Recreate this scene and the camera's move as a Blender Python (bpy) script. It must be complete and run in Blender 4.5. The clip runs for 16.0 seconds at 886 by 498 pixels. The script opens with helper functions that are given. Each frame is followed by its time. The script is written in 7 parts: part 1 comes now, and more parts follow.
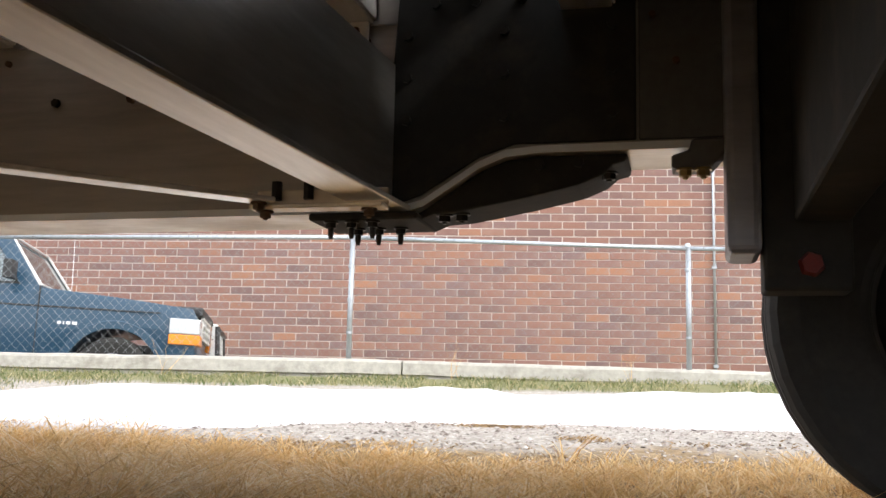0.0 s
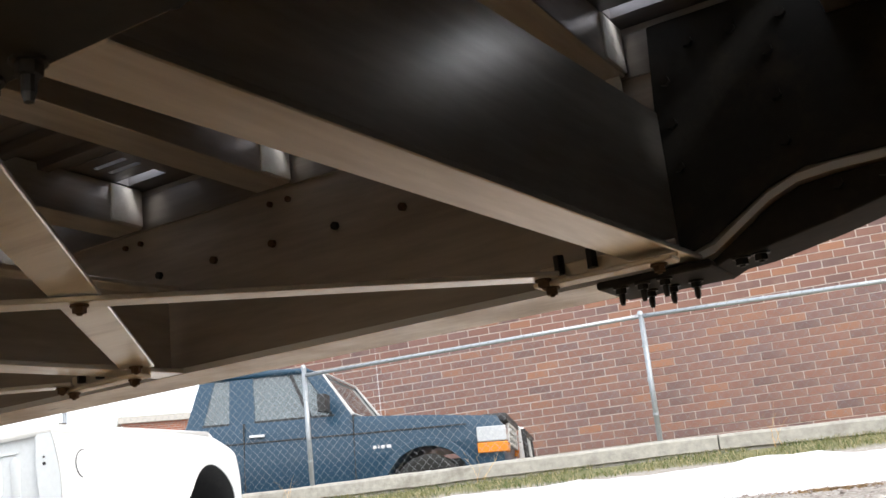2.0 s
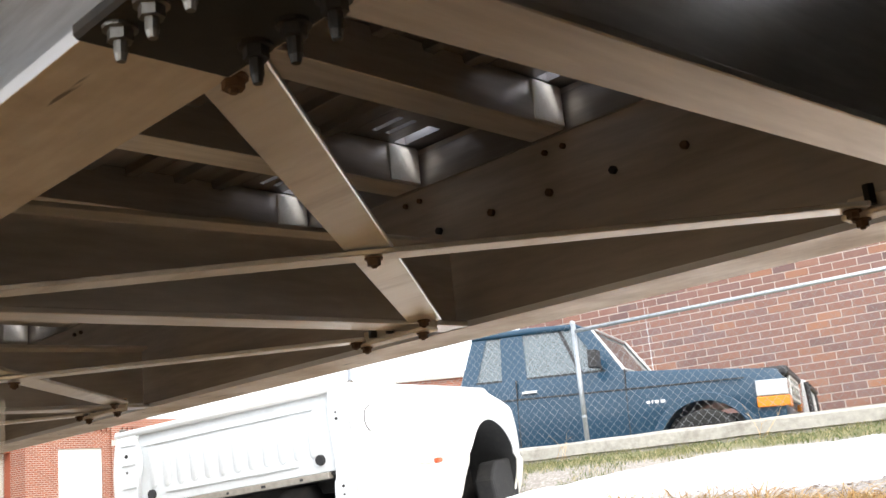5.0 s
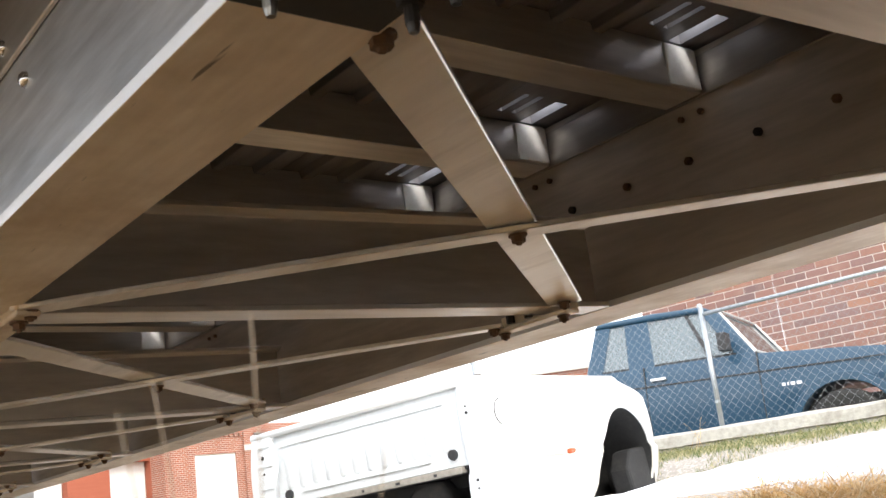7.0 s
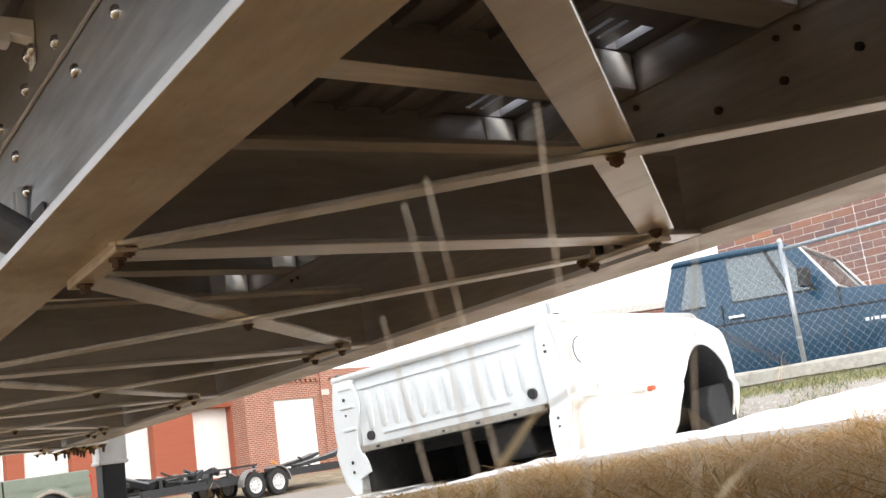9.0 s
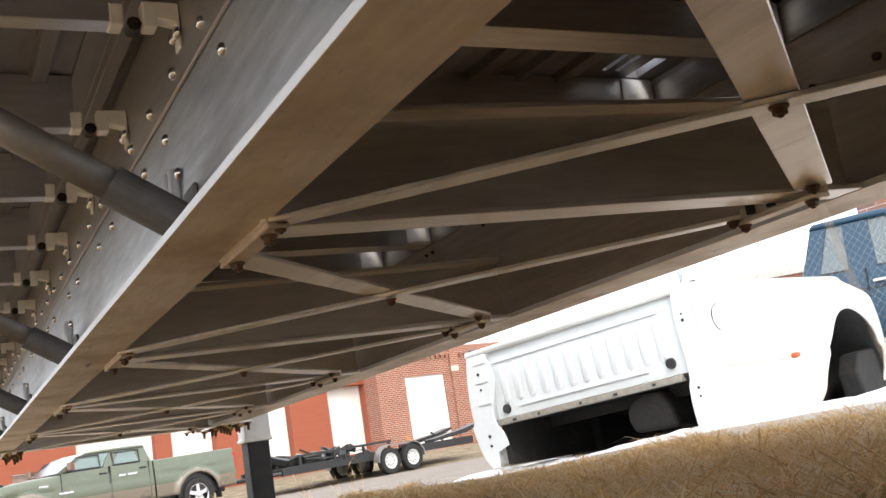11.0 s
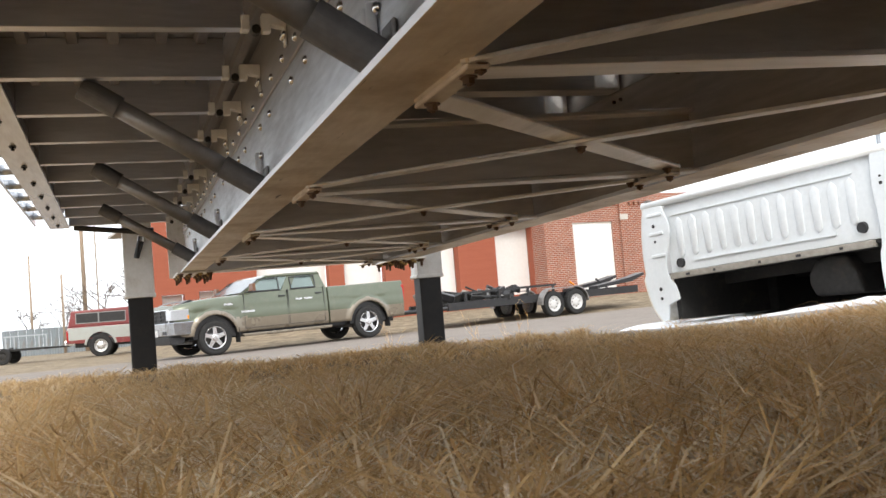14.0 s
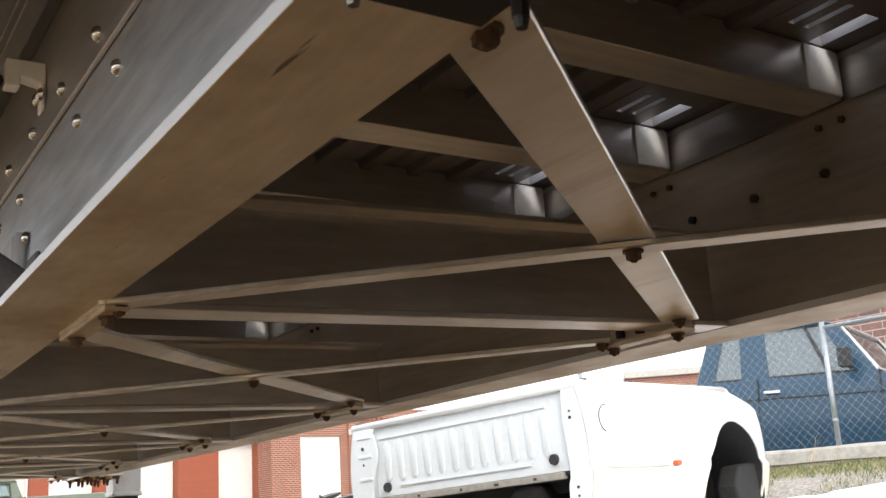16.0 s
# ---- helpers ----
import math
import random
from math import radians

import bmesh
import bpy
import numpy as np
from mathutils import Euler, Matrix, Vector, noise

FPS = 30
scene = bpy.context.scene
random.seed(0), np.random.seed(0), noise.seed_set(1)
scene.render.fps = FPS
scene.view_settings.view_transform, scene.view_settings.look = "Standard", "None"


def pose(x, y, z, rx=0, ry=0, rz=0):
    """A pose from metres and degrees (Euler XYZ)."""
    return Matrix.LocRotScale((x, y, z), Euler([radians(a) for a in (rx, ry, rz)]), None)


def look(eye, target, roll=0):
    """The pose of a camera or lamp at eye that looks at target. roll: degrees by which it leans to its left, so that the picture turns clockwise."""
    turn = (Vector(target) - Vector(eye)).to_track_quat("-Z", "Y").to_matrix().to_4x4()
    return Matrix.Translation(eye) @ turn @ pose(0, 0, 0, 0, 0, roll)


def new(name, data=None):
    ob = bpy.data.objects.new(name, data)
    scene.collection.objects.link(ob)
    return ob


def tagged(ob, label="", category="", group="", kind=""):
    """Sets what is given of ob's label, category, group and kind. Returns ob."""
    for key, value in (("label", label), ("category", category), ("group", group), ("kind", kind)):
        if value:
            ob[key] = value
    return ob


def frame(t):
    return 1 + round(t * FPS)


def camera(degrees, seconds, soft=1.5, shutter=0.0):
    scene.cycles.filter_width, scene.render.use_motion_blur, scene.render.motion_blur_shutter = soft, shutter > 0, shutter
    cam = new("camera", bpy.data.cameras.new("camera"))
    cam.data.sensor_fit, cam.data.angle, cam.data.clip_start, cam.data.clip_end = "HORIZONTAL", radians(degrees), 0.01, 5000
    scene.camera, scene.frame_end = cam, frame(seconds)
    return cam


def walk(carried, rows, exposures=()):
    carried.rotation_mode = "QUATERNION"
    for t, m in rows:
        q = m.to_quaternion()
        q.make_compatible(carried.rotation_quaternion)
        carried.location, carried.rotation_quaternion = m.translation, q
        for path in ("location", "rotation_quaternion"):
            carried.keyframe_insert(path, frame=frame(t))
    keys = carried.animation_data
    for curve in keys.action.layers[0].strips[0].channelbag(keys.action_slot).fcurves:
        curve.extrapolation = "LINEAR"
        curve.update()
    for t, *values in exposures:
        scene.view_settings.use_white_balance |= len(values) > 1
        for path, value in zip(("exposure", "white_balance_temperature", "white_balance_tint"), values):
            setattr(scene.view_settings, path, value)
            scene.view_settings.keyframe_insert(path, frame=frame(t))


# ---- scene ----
cam = camera(46.5, 16.0)
cam.data.dof.use_dof = True
cam.data.dof.focus_distance, cam.data.dof.aperture_fstop = 4.5, 32
PATH = [
    (0, (1.145, 0.148, 0.232), (0.673, 2.07, 0.52), 1.2),
    (0.5, (1.136, 0.174, 0.222), (0.503, 2.038, 0.58), -2.0),
    (1, (1.122, 0.198, 0.219), (0.358, 1.998, 0.64), -4.6),
    (1.5, (1.111, 0.212, 0.21), (0.253, 1.961, 0.661), -5.9),
    (2, (1.104, 0.216, 0.212), (0.157, 1.909, 0.699), -6.5),
    (2.5, (1.096, 0.222, 0.208), (0.083, 1.864, 0.733), -7.0),
    (3, (1.084, 0.225, 0.208), (0.027, 1.826, 0.775), -7.9),
    (3.5, (1.069, 0.223, 0.206), (-0.056, 1.783, 0.755), -8.0),
    (4, (1.069, 0.223, 0.208), (-0.138, 1.74, 0.699), -5.9),
    (4.5, (1.06, 0.223, 0.204), (-0.196, 1.704, 0.682), -6.1),
    (5, (1.044, 0.229, 0.206), (-0.312, 1.625, 0.667), -5.8),
    (7.5, (0.956, 0.241, 0.199), (-0.576, 1.444, 0.656), -7.2),
    (8, (0.952, 0.234, 0.196), (-0.611, 1.412, 0.61), -6.7),
    (8.5, (0.936, 0.232, 0.192), (-0.637, 1.391, 0.619), -7.6),
    (9, (0.92, 0.227, 0.188), (-0.685, 1.354, 0.579), -8.1),
    (11.5, (0.853, 0.205, 0.188), (-0.922, 1.059, 0.535), -8.5),
    (12, (0.832, 0.198, 0.192), (-0.988, 0.978, 0.472), -7.6),
    (12.5, (0.827, 0.191, 0.201), (-1.028, 0.911, 0.407), -6.1),
    (13, (0.813, 0.192, 0.202), (-1.067, 0.859, 0.351), -5.4),
    (13.5, (0.808, 0.198, 0.205), (-1.089, 0.82, 0.326), -5.1),
    (14, (0.81, 0.195, 0.207), (-1.093, 0.798, 0.325), -4.6),
    (14.5, (0.834, 0.209, 0.211), (-1.053, 0.857, 0.356), -3.9),
    (15, (0.865, 0.233, 0.218), (-0.977, 0.977, 0.447), -3.3),
    (15.5, (0.88, 0.264, 0.239), (-0.873, 1.16, 0.589), -2.6),
    (16, (0.897, 0.306, 0.247), (-0.73, 1.364, 0.731), -3.5),
]
walk(cam, [(t, look(eye, aim, roll)) for t, eye, aim, roll in PATH], [(0, 0.9), (0.5, 0.6), (1, 0.46), (2, 0.62), (2.8, 0.98), (3.5, 1.2), (4.2, 1.14), (5, 1.04), (7.5, 1.15), (8, 0.98), (9, 0.8), (11.5, 0.88), (12.5, 0.62), (14.5, 0.52), (15.5, 0.42), (16, 0.72)])

# ---------------------------------------------------------------- light
world = bpy.data.worlds.new("sky")
scene.world = world
world.use_nodes = True
wn = world.node_tree.nodes
sky = wn.new("ShaderNodeTexSky")
sky.sky_type = "NISHITA"
sky.sun_disc = False
sky.sun_elevation = radians(38)
sky.sun_rotation = radians(107)
sky.air_density, sky.dust_density, sky.ozone_density = 1.0, 5.0, 1.0
veil = wn.new("ShaderNodeMix")
veil.data_type = "RGBA"
veil.inputs["Factor"].default_value = 0.8
veil.inputs["B"].default_value = (8.6, 8.9, 9.3, 1)      # thin white overcast
world.node_tree.links.new(sky.outputs[0], veil.inputs["A"])
world.node_tree.links.new(veil.outputs["Result"], wn["Background"].inputs[0])
wn["Background"].inputs[1].default_value = 0.175
sun_data = bpy.data.lights.new("sun", "SUN")
sun_data.energy, sun_data.angle, sun_data.color = 0.75, radians(12), (1.0, 0.95, 0.88)
sun_lamp = new("sun", sun_data)
sun_lamp.matrix_world = look((0, 0, 20), Vector((0, 0, 20)) - Vector((0.70, -0.22, 0.62)))
scene.view_settings.exposure = 0.75


# ---------------------------------------------------------------- materials
def nodes_of(name):
    m = bpy.data.materials.new(name)
    m.use_nodes = True
    t = m.node_tree
    return m, t, t.nodes["Principled BSDF"]


def coords(t, scale=(1, 1, 1), space="Object"):
    c, mp = t.nodes.new("ShaderNodeTexCoord"), t.nodes.new("ShaderNodeMapping")
    mp.inputs["Scale"].default_value = scale
    t.links.new(c.outputs[space], mp.inputs["Vector"])
    return mp.outputs[0]


def noise_tex(t, vec, scale, detail=4.0, rough=0.55):
    n = t.nodes.new("ShaderNodeTexNoise")
    n.inputs["Scale"].default_value, n.inputs["Detail"].default_value, n.inputs["Roughness"].default_value = scale, detail, rough
    t.links.new(vec, n.inputs["Vector"])
    return n.outputs["Fac"]


def ramp(t, fac, stops):
    r = t.nodes.new("ShaderNodeValToRGB")
    e = r.color_ramp.elements
    while len(e) < len(stops):
        e.new(0.5)
    for k, (p, c) in enumerate(stops):
        e[k].position, e[k].color = p, (*c, 1) if len(c) == 3 else c
    t.links.new(fac, r.inputs[0])
    return r.outputs[0]


def mix(t, fac, a, b, mode="MIX"):
    m = t.nodes.new("ShaderNodeMix")
    m.data_type, m.blend_type = "RGBA", mode
    for sock, v in ((m.inputs["Factor"], fac), (m.inputs["A"], a), (m.inputs["B"], b)):
        if isinstance(v, (int, float)):
            sock.default_value = v
        elif isinstance(v, tuple):
            sock.default_value = (*v, 1)
        else:
            t.links.new(v, sock)
    return m.outputs["Result"]


def bump(t, p, height, strength, dist=0.01):
    b = t.nodes.new("ShaderNodeBump")
    b.inputs["Strength"].default_value, b.inputs["Distance"].default_value = strength, dist
    t.links.new(height, b.inputs["Height"])
    t.links.new(b.outputs[0], p.inputs["Normal"])


def surface(name, col, col2=None, rough=0.5, metal=0.0, grain=30.0, blotch=3.0, stretch=(1, 1, 1), bumpy=0.15, bump_dist=0.004,
            dirt=None, dirt_amount=0.4, rough_var=0.12, coat=0.0, vary=0.0, space="Object"):
    """A worn surface: two colours mixed by fine and coarse noise, dirt in blotches, gloss that varies."""
    m, t, p = nodes_of(name)
    v = coords(t, stretch, space)
    fine, coarse = noise_tex(t, v, grain, 5), noise_tex(t, v, blotch, 3)
    c2 = col2 or tuple(min(1, x * 0.78) for x in col)
    base = mix(t, ramp(t, fine, [(0.3, (0, 0, 0)), (0.7, (1, 1, 1))]), col, c2)
    base = mix(t, ramp(t, coarse, [(0.35, (0, 0, 0)), (0.75, (0.5, 0.5, 0.5))]), base, c2)
    if dirt:
        spots = ramp(t, noise_tex(t, v, blotch * 2.7, 6, 0.65), [(0.52, (0, 0, 0)), (0.72, (dirt_amount,) * 3)])
        base = mix(t, spots, base, dirt)
    if vary:
        info = t.nodes.new("ShaderNodeObjectInfo")
        h = t.nodes.new("ShaderNodeHueSaturation")
        mr = t.nodes.new("ShaderNodeMapRange")
        mr.inputs["To Min"].default_value, mr.inputs["To Max"].default_value = 1 - vary, 1 + vary
        t.links.new(info.outputs["Random"], mr.inputs["Value"])
        t.links.new(mr.outputs[0], h.inputs["Value"])
        t.links.new(base, h.inputs["Color"])
        base = h.outputs[0]
    t.links.new(base, p.inputs["Base Color"])
    r = t.nodes.new("ShaderNodeMapRange")
    r.inputs["To Min"].default_value, r.inputs["To Max"].default_value = max(0.02, rough - rough_var), min(1, rough + rough_var)
    t.links.new(coarse, r.inputs["Value"])
    t.links.new(r.outputs[0], p.inputs["Roughness"])
    p.inputs["Metallic"].default_value = metal
    p.inputs["Coat Weight"].default_value = coat
    if bumpy:
        bump(t, p, fine, bumpy, bump_dist)
    return m


def glass_like(name, tint=(0.75, 0.8, 0.8), rough=0.02):
    m, t, p = nodes_of(name)
    p.inputs["Base Color"].default_value = (*tint, 1)
    p.inputs["Roughness"].default_value = rough
    p.inputs["Transmission Weight"].default_value = 1.0
    p.inputs["IOR"].default_value = 1.45
    return m


M_ALU = surface("mill_aluminium", (0.8, 0.83, 0.87), (0.6, 0.62, 0.65), 0.28, 0.95, 60, 2.2, (0.12, 1, 1), 0.08, 0.002, (0.25, 0.2, 0.15), 0.35)
M_ALU_DULL = surface("oxidised_aluminium", (0.92, 0.89, 0.84), (0.8, 0.76, 0.7), 0.32, 0.85, 45, 4, (0.15, 1, 1), 0.1, 0.002, (0.2, 0.15, 0.1), 0.45)
M_ALU_Y = surface("mill_aluminium_crosswise", (0.9, 0.88, 0.86), (0.74, 0.72, 0.7), 0.32, 0.88, 60, 2.2, (1, 0.12, 1), 0.08, 0.002, (0.25, 0.2, 0.15), 0.3)
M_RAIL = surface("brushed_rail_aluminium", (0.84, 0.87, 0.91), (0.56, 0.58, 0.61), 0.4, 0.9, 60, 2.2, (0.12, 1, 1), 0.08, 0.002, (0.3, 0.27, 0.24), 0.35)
# far rail only: the same aluminium with its shade put into the colour
M_WEB = surface("shaded_web_aluminium", (0.58, 0.54, 0.505), (0.42, 0.39, 0.365), 0.5, 0.5, 60, 2.2, (0.12, 1, 1), 0.06, 0.002, (0.22, 0.17, 0.12), 0.35)
M_JOIST = surface("side_joist_aluminium", (0.8, 0.81, 0.85), (0.64, 0.65, 0.68), 0.32, 0.95, 60, 3, (1, 0.12, 1), 0.06, 0.002, (0.3, 0.26, 0.22), 0.3)
# far web plate, coloured dark for the shade under the deck
M_ALU_DARK = surface("shaded_plate_aluminium", (0.4, 0.375, 0.35), (0.3, 0.28, 0.265), 0.32, 0.8, 60, 2.2, (0.12, 1, 1), 0.06, 0.002, (0.2, 0.16, 0.12), 0.3)
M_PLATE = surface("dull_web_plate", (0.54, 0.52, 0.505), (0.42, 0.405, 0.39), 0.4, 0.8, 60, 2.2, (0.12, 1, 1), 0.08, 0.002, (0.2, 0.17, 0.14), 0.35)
# near-white colour carries the sky light on flange edges and studs
M_EDGE = surface("lit_edge_aluminium", (0.9, 0.92, 0.95), (0.8, 0.82, 0.85), 0.45, 0.35, 60, 3, (0.12, 1, 1), 0.05, 0.001)
M_CLIP = surface("pale_clip_and_lit_end", (0.93, 0.92, 0.9), (0.84, 0.83, 0.8), 0.6, 0.0, 60, 8, (1, 1, 1), 0.08, 0.001, (0.4, 0.36, 0.3), 0.3)
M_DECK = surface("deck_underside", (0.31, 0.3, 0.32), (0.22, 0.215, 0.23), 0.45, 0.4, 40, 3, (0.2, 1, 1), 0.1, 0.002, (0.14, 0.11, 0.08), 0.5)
M_DARKSTEEL = surface("dark_primed_steel", (0.026, 0.025, 0.024), (0.016, 0.016, 0.015), 0.78, 0.0, 50, 4, (1, 1, 1), 0.15, 0.003, (0.12, 0.09, 0.06), 0.3)
M_STRUT = surface("grey_tube", (0.32, 0.305, 0.29), (0.24, 0.23, 0.22), 0.45, 0.5, 50, 4, (1, 1, 1), 0.1, 0.002, (0.2, 0.17, 0.14), 0.3)
M_SLEEVE = surface("dull_grey_sleeve", (0.16, 0.158, 0.16), (0.12, 0.118, 0.12), 0.55, 0.4, 50, 4, (1, 1, 1), 0.1, 0.002)
M_BOLT = surface("plated_bolt", (0.26, 0.25, 0.235), (0.16, 0.145, 0.12), 0.35, 0.9, 120, 15, (1, 1, 1), 0.1, 0.001)
M_BOLT_DARK = surface("black_oxide_bolt", (0.05, 0.045, 0.04), (0.03, 0.028, 0.026), 0.45, 0.6, 120, 15, (1, 1, 1), 0.1, 0.001)
M_RUST = surface("rusty_bolt", (0.17, 0.095, 0.05), (0.1, 0.06, 0.035), 0.8, 0.2, 150, 30, (1, 1, 1), 0.4, 0.002)
M_BRASS = surface("brass_bolt", (0.5, 0.36, 0.14), (0.32, 0.22, 0.09), 0.35, 0.9, 120, 15, (1, 1, 1), 0.1, 0.001)
M_RIVET = surface("bright_rivet", (0.82, 0.82, 0.82), (0.6, 0.6, 0.6), 0.14, 1.0, 120, 20, (1, 1, 1), 0.05, 0.001)
M_RUBBER = surface("tyre_rubber", (0.024, 0.024, 0.024), (0.015, 0.015, 0.015), 0.8, 0, 60, 5, (1, 1, 1), 0.3, 0.003, (0.09, 0.08, 0.065), 0.2)
M_BLACK = surface("black_paint", (0.02, 0.02, 0.022), (0.012, 0.012, 0.013), 0.35, 0, 40, 4, (1, 1, 1), 0.1, 0.002, (0.1, 0.08, 0.06), 0.25)
M_BLACK_PLASTIC = surface("black_plastic", (0.035, 0.035, 0.037), (0.02, 0.02, 0.022), 0.6, 0, 90, 6, (1, 1, 1), 0.15, 0.002)
M_WHITE_STEEL = surface("white_painted_steel", (0.7, 0.7, 0.69), (0.58, 0.58, 0.57), 0.4, 0, 40, 4, (1, 1, 1), 0.08, 0.002, (0.35, 0.3, 0.24), 0.35)
M_CHROME = surface("chrome", (0.75, 0.75, 0.76), (0.66, 0.66, 0.67), 0.15, 1.0, 60, 6, (1, 1, 1), 0.03, 0.001)
M_GLASS = glass_like("window_glass")
M_CONCRETE = surface("weathered_concrete", (0.5, 0.475, 0.42), (0.34, 0.32, 0.285), 0.88, 0, 22, 1.4, (1, 1, 1), 0.6, 0.012, (0.17, 0.15, 0.12), 0.65)
M_GALV = surface("galvanised_steel", (0.5, 0.53, 0.56), (0.38, 0.41, 0.44), 0.45, 0.8, 90, 8, (1, 1, 1), 0.15, 0.002)
M_MORTAR = surface("mortar", (0.8, 0.73, 0.68), (0.68, 0.6, 0.55), 0.95, 0, 60, 2, (1, 1, 1), 0.5, 0.006)
M_SNOW = surface("old_snow", (0.88, 0.89, 0.91), (0.8, 0.81, 0.84), 0.75, 0, 30, 2.5, (1, 1, 1), 0.5, 0.02, (0.55, 0.5, 0.44), 0.25)
M_ICE = surface("grey_ice", (0.6, 0.63, 0.67), (0.44, 0.45, 0.47), 0.35, 0, 30, 5, (1, 1, 1), 0.4, 0.01, (0.25, 0.21, 0.17), 0.6)
M_WIRE = surface("dull_mesh_wire", (0.33, 0.34, 0.36), (0.25, 0.26, 0.28), 0.6, 0.2, 90, 8)


# ---------------------------------------------------------------- mesh helpers
def bm_new():
    return bmesh.new()


def box(bm, x0, x1, y0, y1, z0, z1, m=None):
    vs = [bm.verts.new((x, y, z)) for x in (x0, x1) for y in (y0, y1) for z in (z0, z1)]
    for f in ((0, 1, 3, 2), (4, 6, 7, 5), (0, 4, 5, 1), (2, 3, 7, 6), (0, 2, 6, 4), (1, 5, 7, 3)):
        bm.faces.new([vs[i] for i in f])
    if m is not None:
        bmesh.ops.transform(bm, matrix=m, verts=vs)
    return vs


def prism(bm, pts, a, b, axis="y", m=None):
    """A polygon of 2D points, drawn out from a to b along an axis; the points are (x, z) for y, (y, z) for x and (x, y) for z."""
    put = {"y": lambda p, d: (p[0], d, p[1]), "x": lambda p, d: (d, p[0], p[1]), "z": lambda p, d: (p[0], p[1], d)}[axis]
    lo, hi = [bm.verts.new(put(p, a)) for p in pts], [bm.verts.new(put(p, b)) for p in pts]
    n = len(pts)
    bm.faces.new(lo), bm.faces.new(hi[::-1])
    for i in range(n):
        bm.faces.new((lo[(i + 1) % n], lo[i], hi[i], hi[(i + 1) % n]))
    if m is not None:
        bmesh.ops.transform(bm, matrix=m, verts=lo + hi)
    return lo + hi


def rod(bm, p0, p1, r0, r1=None, seg=12, caps=True):
    r1 = r0 if r1 is None else r1
    p0, p1 = Vector(p0), Vector(p1)
    d = (p1 - p0).normalized()
    s = d.orthogonal().normalized()
    w = d.cross(s)
    rings = []
    for p, r in ((p0, r0), (p1, r1)):
        rings.append([bm.verts.new(p + r * (math.cos(k * math.tau / seg) * s + math.sin(k * math.tau / seg) * w)) for k in range(seg)])
    for k in range(seg):
        bm.faces.new((rings[0][k], rings[0][(k + 1) % seg], rings[1][(k + 1) % seg], rings[1][k]))
    if caps:
        bm.faces.new(rings[0][::-1]), bm.faces.new(rings[1])
    return rings


def lathe(bm, profile, seg=28, m=None):
    """A profile of (radius, along y) turned about the y axis."""
    rings = [[bm.verts.new((r * math.cos(k * math.tau / seg), y, r * math.sin(k * math.tau / seg))) for k in range(seg)] for r, y in profile]
    for a, b in zip(rings, rings[1:]):
        for k in range(seg):
            bm.faces.new((a[k], a[(k + 1) % seg], b[(k + 1) % seg], b[k]))
    vs = [v for r in rings for v in r]
    if m is not None:
        bmesh.ops.transform(bm, matrix=m, verts=vs)
    return vs


def soften(bm, width=0.006, seg=2, angle=35):
    bmesh.ops.recalc_face_normals(bm, faces=bm.faces)
    es = [e for e in bm.edges if len(e.link_faces) == 2 and e.calc_face_angle(0) > radians(angle)]
    bmesh.ops.bevel(bm, geom=es, offset=width, segments=seg, affect="EDGES", profile=0.5, clamp_overlap=True)


def mesh_of(name, bm, mat, smooth=False, normals=True):
    if normals:
        bmesh.ops.recalc_face_normals(bm, faces=bm.faces)
    me = bpy.data.meshes.new(name)
    bm.to_mesh(me)
    bm.free()
    if mat:
        me.materials.append(mat)
    if smooth:
        me.shade_smooth()
    return me


def part(name, bm, mat, parent, label="", smooth=False):
    """One mesh object under a thing or a part."""
    ob = new(name, mesh_of(name, bm, mat, smooth))
    ob.parent = parent
    return tagged(ob, label)


def piece(name, me, parent, m=None):
    """One more object on a shared mesh."""
    ob = new(name, me)
    ob.parent = parent
    if m is not None:
        ob.matrix_local = m
    return ob


def thing(name, label, category, m=None, group="", kind=""):
    ob = new(name)
    ob.empty_display_size = 0.1
    if m is not None:
        ob.matrix_world = m
    return tagged(ob, label, category, group, kind)


def smoothstep(a, b, x):
    k = min(1, max(0, (x - a) / (b - a)))
    return k * k * (3 - 2 * k)


# The yard behind the trailer is turned by nine degrees against it.
GRID = radians(9)
ORIGIN = Vector((1.0, 0.1))
ALONG, AWAY = Vector((math.cos(GRID), math.sin(GRID))), Vector((-math.sin(GRID), math.cos(GRID)))
YARD = pose(1.0, 0.1, 0, 0, 0, 9)


def ground_z(x, y):
    d = (Vector((x, y)) - ORIGIN).dot(AWAY)
    z = 0.0
    for a, b, rise in ((2.0, 4.5, 0.12), (4.3, 6.6, 0.15), (6.3, 7.9, 0.11)):
        z += rise * smoothstep(a, b, d)
    if d > 8.05:
        z += (-0.05 - z) * smoothstep(8.05, 8.2, d)
    far = smoothstep(-4.2, -11.5, x)
    k = 3.0 * smoothstep(5.9, 7.3, d)
    z *= 1 - smoothstep(-2.0 - k, -4.8 - k, x)
    z = z * (1 - far) - (0.444 - 0.019 * min(22, max(-3, y)) - 0.36 * smoothstep(-26.5, -33, x) * smoothstep(0.3, 1.8, y)) * far
    return z + 0.012 * noise.noise(Vector((x * 1.3, y * 1.3, 0))) * (1 - far)

# ---------------------------------------------------------------- ground
def axis_steps(lo, hi, fine_lo, fine_hi, fine, grow=1.25):
    xs = list(np.arange(fine_lo, fine_hi + 1e-6, fine))
    s = fine
    while xs[-1] < hi:
        s *= grow
        xs.append(min(hi, xs[-1] + s))
    s = fine
    while xs[0] > lo:
        s *= grow
        xs.insert(0, max(lo, xs[0] - s))
    return xs


